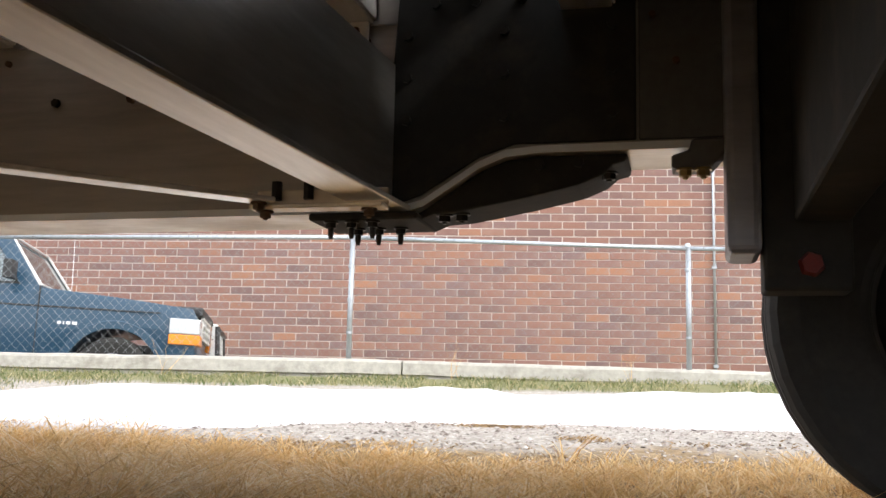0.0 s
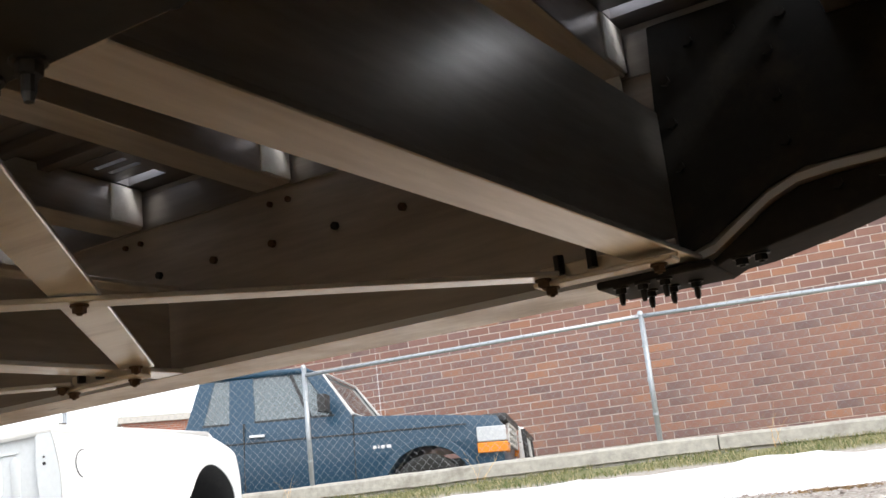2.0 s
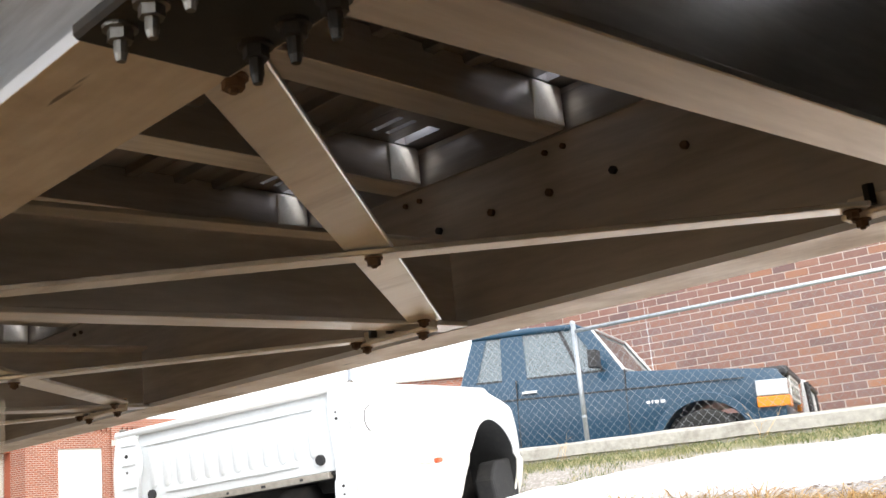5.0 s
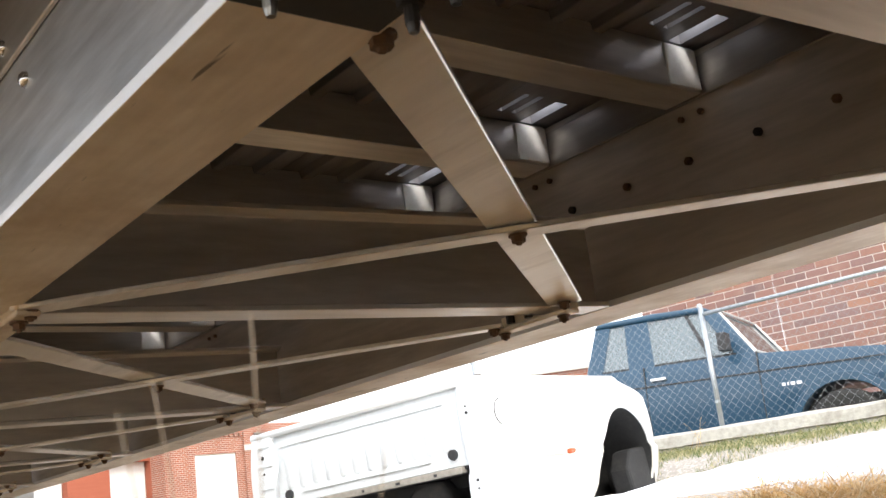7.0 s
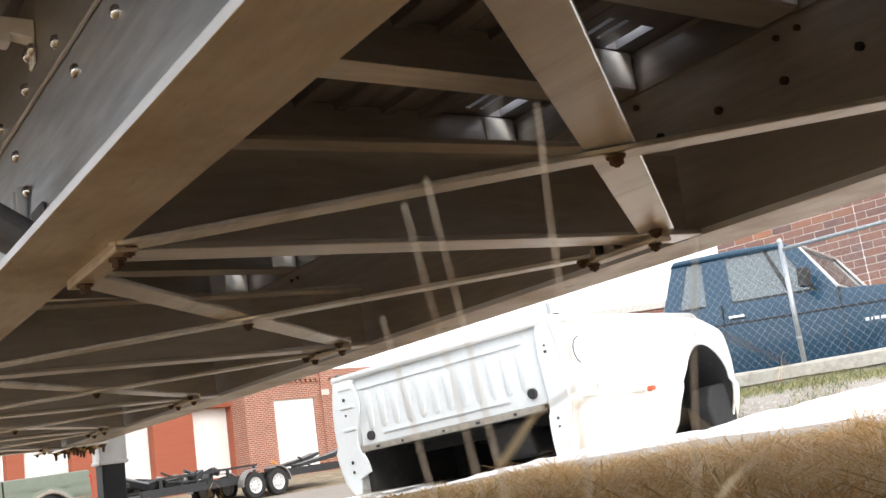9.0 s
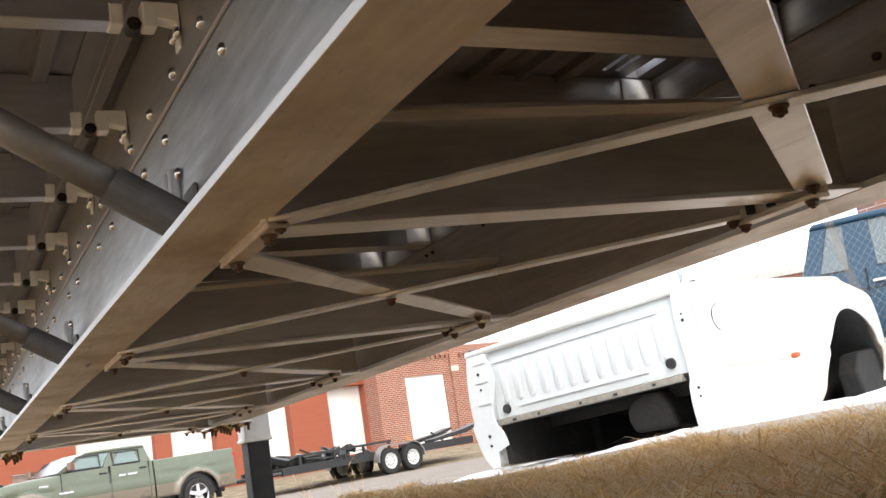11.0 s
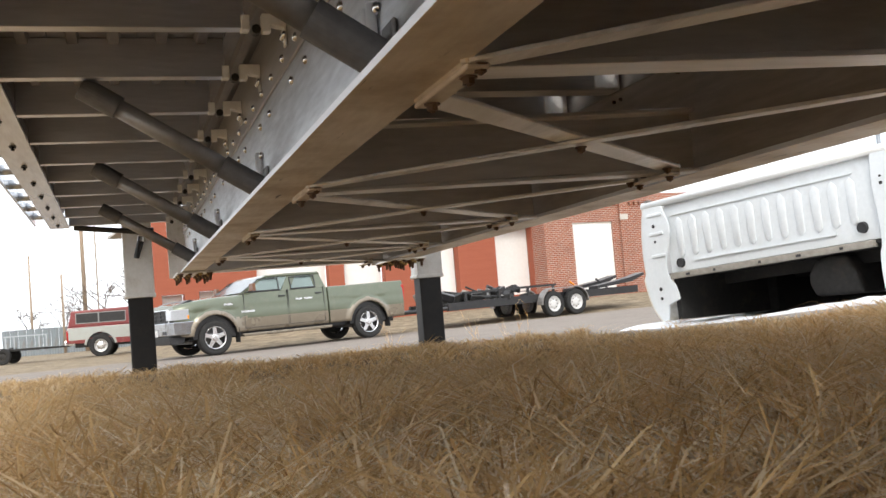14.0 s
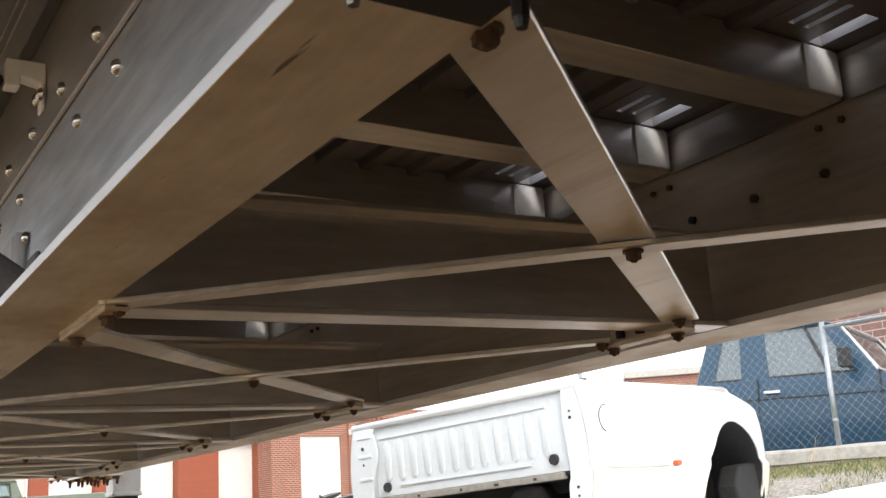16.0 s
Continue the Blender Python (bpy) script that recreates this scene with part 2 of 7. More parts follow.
def ground_material():
    """Turf, bare gravel and asphalt in one sheet, told apart by place with ragged edges."""
    m, t, p = nodes_of("ground_cover")
    v = coords(t)
    n1, n2, n3 = noise_tex(t, v, 1.6, 6, 0.6), noise_tex(t, v, 35, 6, 0.6), noise_tex(t, v, 220, 3, 0.6)
    turf = mix(t, ramp(t, n2, [(0.35, (0, 0, 0)), (0.65, (1, 1, 1))]), (0.15, 0.1, 0.05), (0.32, 0.22, 0.115))
    turf = mix(t, ramp(t, n1, [(0.4, (0, 0, 0)), (0.7, (0.6, 0.6, 0.6))]), turf, (0.16, 0.115, 0.06))
    stones = t.nodes.new("ShaderNodeTexVoronoi")
    stones.inputs["Scale"].default_value = 38
    t.links.new(v, stones.inputs["Vector"])
    gravel = mix(t, ramp(t, stones.outputs["Distance"], [(0.1, (0, 0, 0)), (0.6, (1, 1, 1))]), (0.5, 0.47, 0.43), (0.26, 0.23, 0.2))
    gravel = mix(t, ramp(t, n2, [(0.4, (0, 0, 0)), (0.7, (0.7, 0.7, 0.7))]), gravel, (0.36, 0.32, 0.28))
    road = mix(t, n3, (0.175, 0.147, 0.122), (0.26, 0.222, 0.188))
    road = mix(t, ramp(t, n1, [(0.45, (0, 0, 0)), (0.7, (0.5, 0.5, 0.5))]), road, (0.14, 0.117, 0.097))
    green = mix(t, n2, (0.1, 0.115, 0.045), (0.24, 0.21, 0.1))
    sep = t.nodes.new("ShaderNodeSeparateXYZ")
    mp = t.nodes.new("ShaderNodeMapping")
    mp.vector_type = "TEXTURE"
    mp.inputs["Location"].default_value, mp.inputs["Rotation"].default_value = (1.0, 0.1, 0), (0, 0, GRID)
    c = t.nodes.new("ShaderNodeTexCoord")
    t.links.new(c.outputs["Object"], mp.inputs["Vector"])
    t.links.new(mp.outputs[0], sep.inputs[0])
    flat = t.nodes.new("ShaderNodeSeparateXYZ")
    t.links.new(c.outputs["Object"], flat.inputs[0])

    def over(value, edge, soft, ragged):
        a = t.nodes.new("ShaderNodeMath")
        a.operation = "MULTIPLY_ADD"
        a.inputs[1].default_value, a.inputs[2].default_value = ragged, -0.5 * ragged
        t.links.new(n1, a.inputs[0])
        b = t.nodes.new("ShaderNodeMath")
        t.links.new(value, b.inputs[0]), t.links.new(a.outputs[0], b.inputs[1])
        r = t.nodes.new("ShaderNodeMapRange")
        r.inputs["From Min"].default_value, r.inputs["From Max"].default_value = edge - soft, edge + soft
        t.links.new(b.outputs[0], r.inputs["Value"])
        return r.outputs[0]

    col = mix(t, over(sep.outputs[1], 3.5, 0.15, 1.2), turf, gravel)
    col = mix(t, over(sep.outputs[1], 6.9, 0.12, 0.6), col, green)
    minus = t.nodes.new("ShaderNodeMath")
    minus.operation = "MULTIPLY"
    minus.inputs[1].default_value = -1
    t.links.new(flat.outputs[0], minus.inputs[0])
    col = mix(t, over(minus.outputs[0], 8.2, 0.2, 1.2), col, road)
    col = mix(t, over(minus.outputs[0], 25.3, 0.3, 1.5), col, mix(t, ramp(t, noise_tex(t, v, 2.5, 6, 0.7), [(0.35, (0, 0, 0)), (0.65, (1, 1, 1))]), (0.11, 0.08, 0.045), (0.29, 0.225, 0.14)))
    t.links.new(col, p.inputs["Base Color"])
    p.inputs["Roughness"].default_value = 0.95
    bump(t, p, n2, 0.6, 0.02)
    return m


def build_ground():
    xs = axis_steps(-160, 160, -7, 4.6, 0.11)
    ys = axis_steps(-160, 160, -1.6, 9.0, 0.11)
    verts = [(x, y, ground_z(x, y)) for x in xs for y in ys]
    w = len(ys)
    faces = [(i * w + j, (i + 1) * w + j, (i + 1) * w + j + 1, i * w + j + 1) for i in range(len(xs) - 1) for j in range(w - 1)]
    me = bpy.data.meshes.new("ground")
    me.from_pydata(verts, [], faces)
    me.materials.append(ground_material())
    me.shade_smooth()
    return tagged(new("ground", me), "dry brown turf, gravel and grey asphalt yard", "ground", kind="structure")


build_ground()


def build_snow(name, label, length, s_mid, near_fn, far_fn, thick, mat):
    """A sheet of melting snow with ragged rims, laid along the yard."""
    bm = bm_new()
    na, nb = int(length / 0.09), 34
    grid = []
    for i in range(na + 1):
        s = s_mid - length / 2 + length * i / na
        lo, hi = near_fn(s), far_fn(s)
        taper = min(1, i / 12, (na - i) / 12)
        mid = (lo + hi) / 2
        lo, hi = mid + (lo - mid) * max(taper, 0.05), mid + (hi - mid) * max(taper, 0.05)
        row = []
        for j in range(nb + 1):
            k = j / nb
            d = lo + (hi - lo) * k
            p = ORIGIN + ALONG * s + AWAY * d
            rim = min(1, min(k, 1 - k) * 7) ** 0.5 * taper
            bulge = thick * rim * (0.75 + 0.5 * noise.noise(Vector((s * 1.7, d * 2.3, 5)))) + 0.02 * rim * noise.noise(Vector((s * 6, d * 6, 1)))
            row.append(bm.verts.new((p.x, p.y, ground_z(p.x, p.y) - 0.012 + bulge)))
        grid.append(row)
    for i in range(na):
        for j in range(nb):
            bm.faces.new((grid[i][j], grid[i + 1][j], grid[i + 1][j + 1], grid[i][j + 1]))
    ob = new(name, mesh_of(name, bm, mat, True))
    return tagged(ob, label, "snow", kind="stuff")


def rag(s, a, f, seed):
    return a * noise.noise(Vector((s * f, seed, 0))) + 0.35 * a * noise.noise(Vector((s * f * 3.7, seed, 3)))


build_snow("snow_patch", "strip of melting white snow on the gravel", 15.5, 1.0, lambda s: 4.6 - 0.6 * (1 - smoothstep(-1.1, -0.2, s)) + 0.1 * smoothstep(-2.4, -3.2, s) + rag(s, 0.22, 1.3, 1.0),
           lambda s: 6.55 - 0.3 * smoothstep(-1.0, -3.2, s) + rag(s, 0.22, 1.4, 9.0), 0.05, M_SNOW)
build_snow("snow_bank", "lumpy low bank of old snow beside the pickup bed", 3.6, -3.1, lambda s: 4.0 + rag(s, 0.1, 2.5, 11.0), lambda s: 4.33 + rag(s, 0.05, 2.0, 13.0), 0.07, M_SNOW)
build_snow("ice_sheet", "thin grey ice along the rim of the snow", 2.3, -1.5, lambda s: 3.66 + rag(s, 0.1, 2.2, 5.0), lambda s: 4.2 + rag(s, 0.1, 2.0, 7.0), 0.022, M_ICE)


# ---------------------------------------------------------------- concrete kerb, fence and brick wall behind it
def build_kerb():
    bm = bm_new()
    s = -6.9
    while s < 14:
        n = 3.05 * 2
        prof = [(7.905, 0.1), (7.905, 0.4), (7.92, 0.404), (7.92, 0.41), (7.888, 0.414), (7.9, 0.502), (7.915, 0.518), (8.12, 0.535), (8.14, 0.515), (8.15, -0.3), (7.905, -0.3)]
        prism(bm, prof, s, s + n - 0.012, "x")
        s += n
    bmesh.ops.subdivide_edges(bm, edges=[e for e in bm.edges if abs(e.verts[0].co.x - e.verts[1].co.x) > 1], cuts=60)
    for v in bm.verts:
        k = noise.noise(v.co * 2.5)
        v.co.z += 0.007 * k - 0.014 * min(4, max(0, v.co.x + 1.24))
        v.co.y += 0.01 * noise.noise(v.co * 4.1)
    ob = new("kerb", mesh_of("kerb", bm, M_CONCRETE))
    ob.matrix_world = YARD
    tagged(ob, "low weathered grey concrete kerb wall below the fence", "kerb", kind="structure")


build_kerb()

# ---------------------------------------------------------------- flatbed trailer
trailer = thing("flatbed_trailer", "long aluminium gooseneck flatbed trailer standing on two black legs", "trailer")
BOTTOM, DECK = 0.541, 0.975
NEAR, FAR = (0.541, 0.665), (1.79, 1.94)
WEB_NEAR, WEB_FAR = 0.603, 1.816
FRONT = -5.65


def rail_profile(y0, y1, z0, z1, t=0.013):
    """An I-beam with no upper flange on its outer side; the web of the far rail stands near its inner edge."""
    c = WEB_NEAR if y0 < 1 else WEB_FAR
    yt = c - 0.007
    return [(y0, z0), (y1, z0), (y1, z0 + t), (c + 0.006, z0 + t + 0.004), (c + 0.006, z1 - t), (y1, z1 - t), (y1, z1), (yt, z1),
            (yt, z1 - t), (c - 0.006, z1 - t), (c - 0.006, z0 + t + 0.004), (y0, z0 + t)]


def build_rail(name, y0, y1):
    bm = bm_new()
    stations = [(FRONT, BOTTOM), (0.67, BOTTOM), (0.705, BOTTOM + 0.009), (0.80, BOTTOM + 0.071), (0.845, BOTTOM + 0.089), (0.9, BOTTOM + 0.094), (4.2, BOTTOM + 0.094)]
    rings = [[bm.verts.new((x, p[0], p[1])) for p in rail_profile(y0, y1, z, DECK - 0.004)] for x, z in stations]
    n = len(rings[0])
    for a, b in zip(rings, rings[1:]):
        for k in range(n):
            bm.faces.new((a[k], a[(k + 1) % n], b[(k + 1) % n], b[k]))
    bm.faces.new(rings[0]), bm.faces.new(rings[-1][::-1])
    soften(bm, 0.002, 1, 50)
    bm.normal_update()
    for f in bm.faces:
        if f.normal.z < -0.4 and f.calc_center_median().z < 0.66:
            f.material_index = 1
        # outward edge faces get the paler, painted-in sky light
        elif f.normal.y < -0.6 and f.calc_center_median().z < BOTTOM + 0.115 and f.calc_center_median().y < y0 + 0.01:
            f.material_index = 2
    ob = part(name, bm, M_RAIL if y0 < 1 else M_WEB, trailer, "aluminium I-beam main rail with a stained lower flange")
    ob.data.materials.append(M_FLANGE)
    ob.data.materials.append(M_EDGE)
    return ob


def flange_material():
    """Oxidised aluminium with tan road stains and short dark scrapes along the rail."""
    m, t, p = nodes_of("stained_flange")
    v = coords(t)
    grain = noise_tex(t, coords(t, (0.15, 1, 1)), 70, 5)
    cloud = noise_tex(t, v, 5.5, 5, 0.6)
    col = mix(t, ramp(t, grain, [(0.3, (0, 0, 0)), (0.7, (1, 1, 1))]), (0.9, 0.81, 0.68), (0.78, 0.68, 0.55))
    col = mix(t, ramp(t, cloud, [(0.42, (0, 0, 0)), (0.7, (0.7, 0.7, 0.7))]), col, (0.5, 0.385, 0.26))
    scrape = noise_tex(t, coords(t, (0.55, 6, 1)), 13, 2, 0.5)
    col = mix(t, ramp(t, scrape, [(0.695, (0, 0, 0)), (0.725, (0.8, 0.8, 0.8))]), col, (0.1, 0.07, 0.045))
    t.links.new(col, p.inputs["Base Color"])
    r = ramp(t, cloud, [(0.3, (0.32, 0.32, 0.32)), (0.7, (0.5, 0.5, 0.5))])
    t.links.new(r, p.inputs["Roughness"])
    p.inputs["Metallic"].default_value = 0.6
    bump(t, p, grain, 0.06, 0.002)
    return m


M_FLANGE = flange_material()
rail_near = build_rail("main_rail", *NEAR)
rail_far = build_rail("main_rail", *FAR)

# upper web plates, lapped over the rails, with a row of rivets
def dome_mesh():
    bm = bm_new()
    lathe(bm, [(0.0, -0.008), (0.006, -0.0075), (0.0095, -0.004), (0.0105, 0.0)], 10)
    return mesh_of("rivet", bm, M_RIVET, True)


RIVET = dome_mesh()
for y, low in ((WEB_NEAR - 0.009, 0.79), (WEB_FAR - 0.009, 0.878)):
    bm = bm_new()
    box(bm, FRONT + 0.01, 4.1, y - 0.005, y + 0.002, low, DECK - 0.018)
    soften(bm, 0.0015, 1)
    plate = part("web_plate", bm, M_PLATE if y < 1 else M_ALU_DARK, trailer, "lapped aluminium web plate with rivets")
    if y < 1:
        x = FRONT + 0.08
        k = 0
        while x < 1.6:
            piece("rivet", RIVET, plate, pose(x, y - 0.005, 0.818))
            if k % 3:
                piece("rivet", RIVET, rail_near, pose(x + 0.06, y + 0.003, 0.752))
            x += 0.183
            k += 1


def cross_beam(x, skew):
    """A deep crosswise I-beam between the rails; x is its rear flange edge at the near rail."""
    bm = bm_new()
    y0, y1 = NEAR[1] + 0.003, FAR[0] - 0.003
    c = x - 0.0375
    top = 0.785 if x > 0 else 0.712
    prof = [(x - 0.075, BOTTOM + 0.001), (x, BOTTOM + 0.001), (x, BOTTOM + 0.011), (c + 0.005, BOTTOM + 0.015), (c + 0.005, top), (x, top + 0.004), (x, top + 0.014), (x - 0.075, top + 0.014),
            (x - 0.075, top + 0.004), (c - 0.005, top), (c - 0.005, BOTTOM + 0.015), (x - 0.075, BOTTOM + 0.011)]
    if x > 0:       # the rearmost beam has no upper flange behind its web
        prof[4:7] = [(c + 0.005, top + 0.014)]
    prism(bm, prof, y0, y1, "y")
    for v in bm.verts:
        v.co.x += skew * (v.co.y - y0)
    soften(bm, 0.0015, 1, 50)
    return part("cross_beam", bm, M_ALU_Y, trailer)


for x, skew in ((0.611, 0.066), (-0.535, 0.105), (-1.88, 0.125), (-3.06, 0.1), (-4.28, 0.08), (-5.49, 0.05), (2.6, 0.0)):
    cross_beam(x, skew)


def hex_bolt_mesh(name, r, length, mat):
    """A hanging bolt end: nut, washer and stud below z = 0."""
    bm = bm_new()
    rod(bm, (0, 0, 0), (0, 0, -0.003), r * 1.35, seg=14)
    rod(bm, (0, 0, -0.003), (0, 0, -0.003 - 0.9 * r), r, seg=6)
    rod(bm, (0, 0, -0.9 * r - 0.003), (0, 0, -length * 0.8), r * 0.55, seg=10)
    rod(bm, (0, 0, -length * 0.8), (0, 0, -length), r * 0.5, r * 0.36, seg=10)
    return mesh_of(name, bm, mat)


NUT_DARK = hex_bolt_mesh("bolt", 0.0095, 0.03, M_BOLT_DARK)
NUT_BRIGHT = hex_bolt_mesh("bolt", 0.0088, 0.025, M_BOLT)
NUT_RUST = hex_bolt_mesh("bolt", 0.0095, 0.015, M_RUST)
NUT_BRASS = hex_bolt_mesh("bolt", 0.0105, 0.017, M_BRASS)
NUT_FRONT = hex_bolt_mesh("bolt", 0.015, 0.045, M_RUST)
NUT_SMALL = hex_bolt_mesh("bolt", 0.011, 0.016, M_BOLT_DARK)


def strap(p, q, w, z, mat):
    """A flat bracing bar from p to q with a bolt at either end."""
    p, q = Vector(p), Vector(q)
    d = (q - p).normalized()
    s = Vector((-d.y, d.x)) * w / 2
    bm = bm_new()
    prism(bm, [tuple(p + s), tuple(p - s), tuple(q - s), tuple(q + s)], z, z + 0.008, "z")
    soften(bm, 0.0015, 1)
    ob = part("brace", bm, mat, trailer, "flat aluminium bracing bar")
    for e, k in ((p, 1), (q, -1)):
        piece("bolt", NUT_RUST, ob, Matrix.Translation((*(e + d * 0.02 * k), z)))
    return ob


NODES = ((0.565, -0.05), (-0.522, -0.605), (-1.80, -1.83), (-3.02, -3.05), (-4.24, -4.27), (-5.46, -5.5))


def build_braces():
    """Crossed flat bars in every bay, bolted to short strips along the rails' inner edges."""
    for k in range(5):
        far_a, far_b = NODES[k][0] - 0.075, NODES[k + 1][0] + 0.105
        near_a, near_b = 0.415 if k == 0 else NODES[k][1] - 0.115, NODES[k + 1][1] + 0.105
        strap((near_a, 0.655), (far_b, 1.66), 0.066, BOTTOM + 0.004, M_ALU_DULL)
        strap((far_a, 1.655), (near_b, 0.665), 0.042, BOTTOM - 0.006, M_ALU_DULL)
        mid = piece("bolt", NUT_RUST, trailer, Matrix.Translation(((near_a + far_b) / 2, 1.165, BOTTOM - 0.006)))
        tagged(mid, "rusty bolt where two braces cross")
    for k, (far_x, near_x) in enumerate(NODES):
        for x, y0, y1 in ((far_x, 1.652, 1.69), (near_x, 0.656, 0.69)):
            if y0 < 1 and k == 0:
                continue
            bm = bm_new()
            half = 0.112 if y0 > 1 else 0.13
            box(bm, x - half, x + half, y0, y1, BOTTOM - 0.0145, BOTTOM - 0.0065)
            # upright leg of the strip, up to the rail's flange
            box(bm, x - half, x + half, *((y1 - 0.006, y1) if y0 > 1 else (y0, y0 + 0.006)), BOTTOM - 0.0065, BOTTOM + 0.022)
            soften(bm, 0.002, 1)
            strip = part("brace_tab", bm, M_FLANGE, trailer, "stained angle strip that holds the brace ends")
            for o, z in ((-0.09, BOTTOM - 0.0145), (0.085, BOTTOM - 0.0145)):
                piece("bolt", NUT_RUST, strip, Matrix.Translation((x + o, (y0 + y1) / 2, z)))
            if y0 > 1:
                for o in (-0.075, -0.02):
                    bm = bm_new()
                    rod(bm, (x + o, y1 - 0.012, BOTTOM + 0.004), (x + o, y1 - 0.012, BOTTOM + 0.034), 0.009, seg=6)
                    part("stud", bm, M_BOLT_DARK, strip)


build_braces()


def c_channel(x, y0, y1, z0, z1, w=0.045, t=0.005):
    """A crosswise C-channel with its web to the rear."""
    bm = bm_new()
    prism(bm, [(x - w, z0), (x, z0), (x, z1), (x - w, z1), (x - w, z1 - t), (x - t, z1 - t), (x - t, z0 + t), (x - w, z0 + t)], y0, y1, "y")
    soften(bm, 0.0015, 1, 50)
    return bm


JOIST_X = [0.606, 1.02, 1.43, 1.84, 2.25] + [-0.117 - 0.4165 * k for k in range(13)]


def build_joists():
    me = end = None
    for x in JOIST_X:
        if me is None:
            bm = c_channel(0, WEB_NEAR + 0.008, 1.7995, 0.881, DECK - 0.002, 0.085)
            me = mesh_of("floor_joist", bm, M_ALU_Y)
        joist = piece("floor_joist", me, trailer, Matrix.Translation((x, 0, 0)))
        # white plate added for the patch of daylight on the joist's end
        if end is None:
            bm = bm_new()
            box(bm, 0.001, 0.005, 1.71, 1.799, 0.886, 0.967)
            soften(bm, 0.001, 1)
            end = mesh_of("lit_end_plate", bm, M_CLIP)
        piece("lit_end_plate", end, joist)
    me = clip = None
    x = 1.70
    while x > FRONT + 0.05:
        if me is None:
            me = mesh_of("side_joist", c_channel(0, -0.06, 0.497, 0.87, DECK - 0.002, 0.038), M_JOIST)
            bm = bm_new()
            prism(bm, [(0.534, 0.858), (0.554, 0.858), (0.554, 0.874), (0.583, 0.868), (0.583, 0.828), (0.5885, 0.828), (0.5885, 0.9), (0.534, 0.9)], -0.014, 0.014, "x")
            soften(bm, 0.002, 1)
            tab = bm_new()
            box(tab, -0.034, 0.003, 0.489, 0.509, 0.866, 0.9)
            soften(tab, 0.002, 1)
            tab = mesh_of("clip_tab", tab, M_CLIP)
            clip = mesh_of("joist_clip", bm, M_CLIP)
            bm = bm_new()
            rod(bm, (-0.02, 0.522, 0.866), (0.008, 0.522, 0.866), 0.011, seg=8)
            pin = mesh_of("clip_bolt", bm, M_BOLT_DARK)
        piece("side_joist", me, trailer, Matrix.Translation((x, 0, 0)))
        ear = piece("joist_clip", clip, trailer, Matrix.Translation((x, 0, 0)))
        piece("clip_bolt", pin, ear)
        piece("clip_tab", tab, ear)
        for o in (-0.012, 0.012):
            piece("rivet", RIVET, ear, pose(o, 0.583, 0.852))
        far = piece("side_joist", me, trailer, Matrix.Translation((x, 1.995, 0)))
        x -= 0.4535


build_joists()


OPEN = "open"


def build_deck():
    """Aluminium planks along the trailer, with narrow gaps; a slot is left open beside the far rail."""
    edges = [-0.16, 0.06, 0.28, 0.50, 0.72, 0.94, 1.16, 1.38, 1.60, 1.86, 2.08, 2.30, 2.55]
    for a, b in zip(edges, edges[1:]):
        hi = b - 0.0015
        if b == 1.86:
            # plank pierced by short slots beside every joist
            bm = bm_new()
            # the widest row is enlarged to let daylight onto the joist ends
            rows = [(a, 1.622, None), (1.622, 1.634, OPEN), (1.634, 1.648, (0.035, 0.125), OPEN), (1.648, 1.672, OPEN), (1.672, 1.686, (0.035, 0.125), OPEN), (1.686, 1.728, OPEN), (1.728, 1.764, (0.0, 0.115), OPEN), (1.764, 1.776, OPEN), (1.776, hi, None)]
            for lo, up, *cuts in rows:
                gaps = []
                for cut in cuts:
                    if cut == OPEN:
                        gaps.append((0.89, 0.975))          # an added opening, unseen itself, that makes the highlight on the cross beam
                    elif cut:
                        gaps += [(c + cut[0] + 0.002, c + cut[1]) for c in JOIST_X if c < 0.9]
                x = FRONT
                for g0, g1 in sorted(gaps):
                    if g0 > x:
                        box(bm, x, g0, lo, up, DECK, DECK + 0.03)
                    x = g1
                box(bm, x, 4.2, lo, up, DECK, DECK + 0.03)
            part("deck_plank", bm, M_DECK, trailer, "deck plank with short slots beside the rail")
            continue
        bm = bm_new()
        lo = [(a, DECK)]
        for c in (a + (hi - a) * 0.27, a + (hi - a) * 0.73):
            lo += [(c - 0.017, DECK), (c - 0.013, DECK - 0.018), (c + 0.013, DECK - 0.018), (c + 0.017, DECK)]
        prism(bm, lo + [(hi, DECK), (hi, DECK + 0.03), (a, DECK + 0.03)], FRONT, 4.2, "x")
        soften(bm, 0.0015, 1, 30)
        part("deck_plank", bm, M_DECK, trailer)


build_deck()


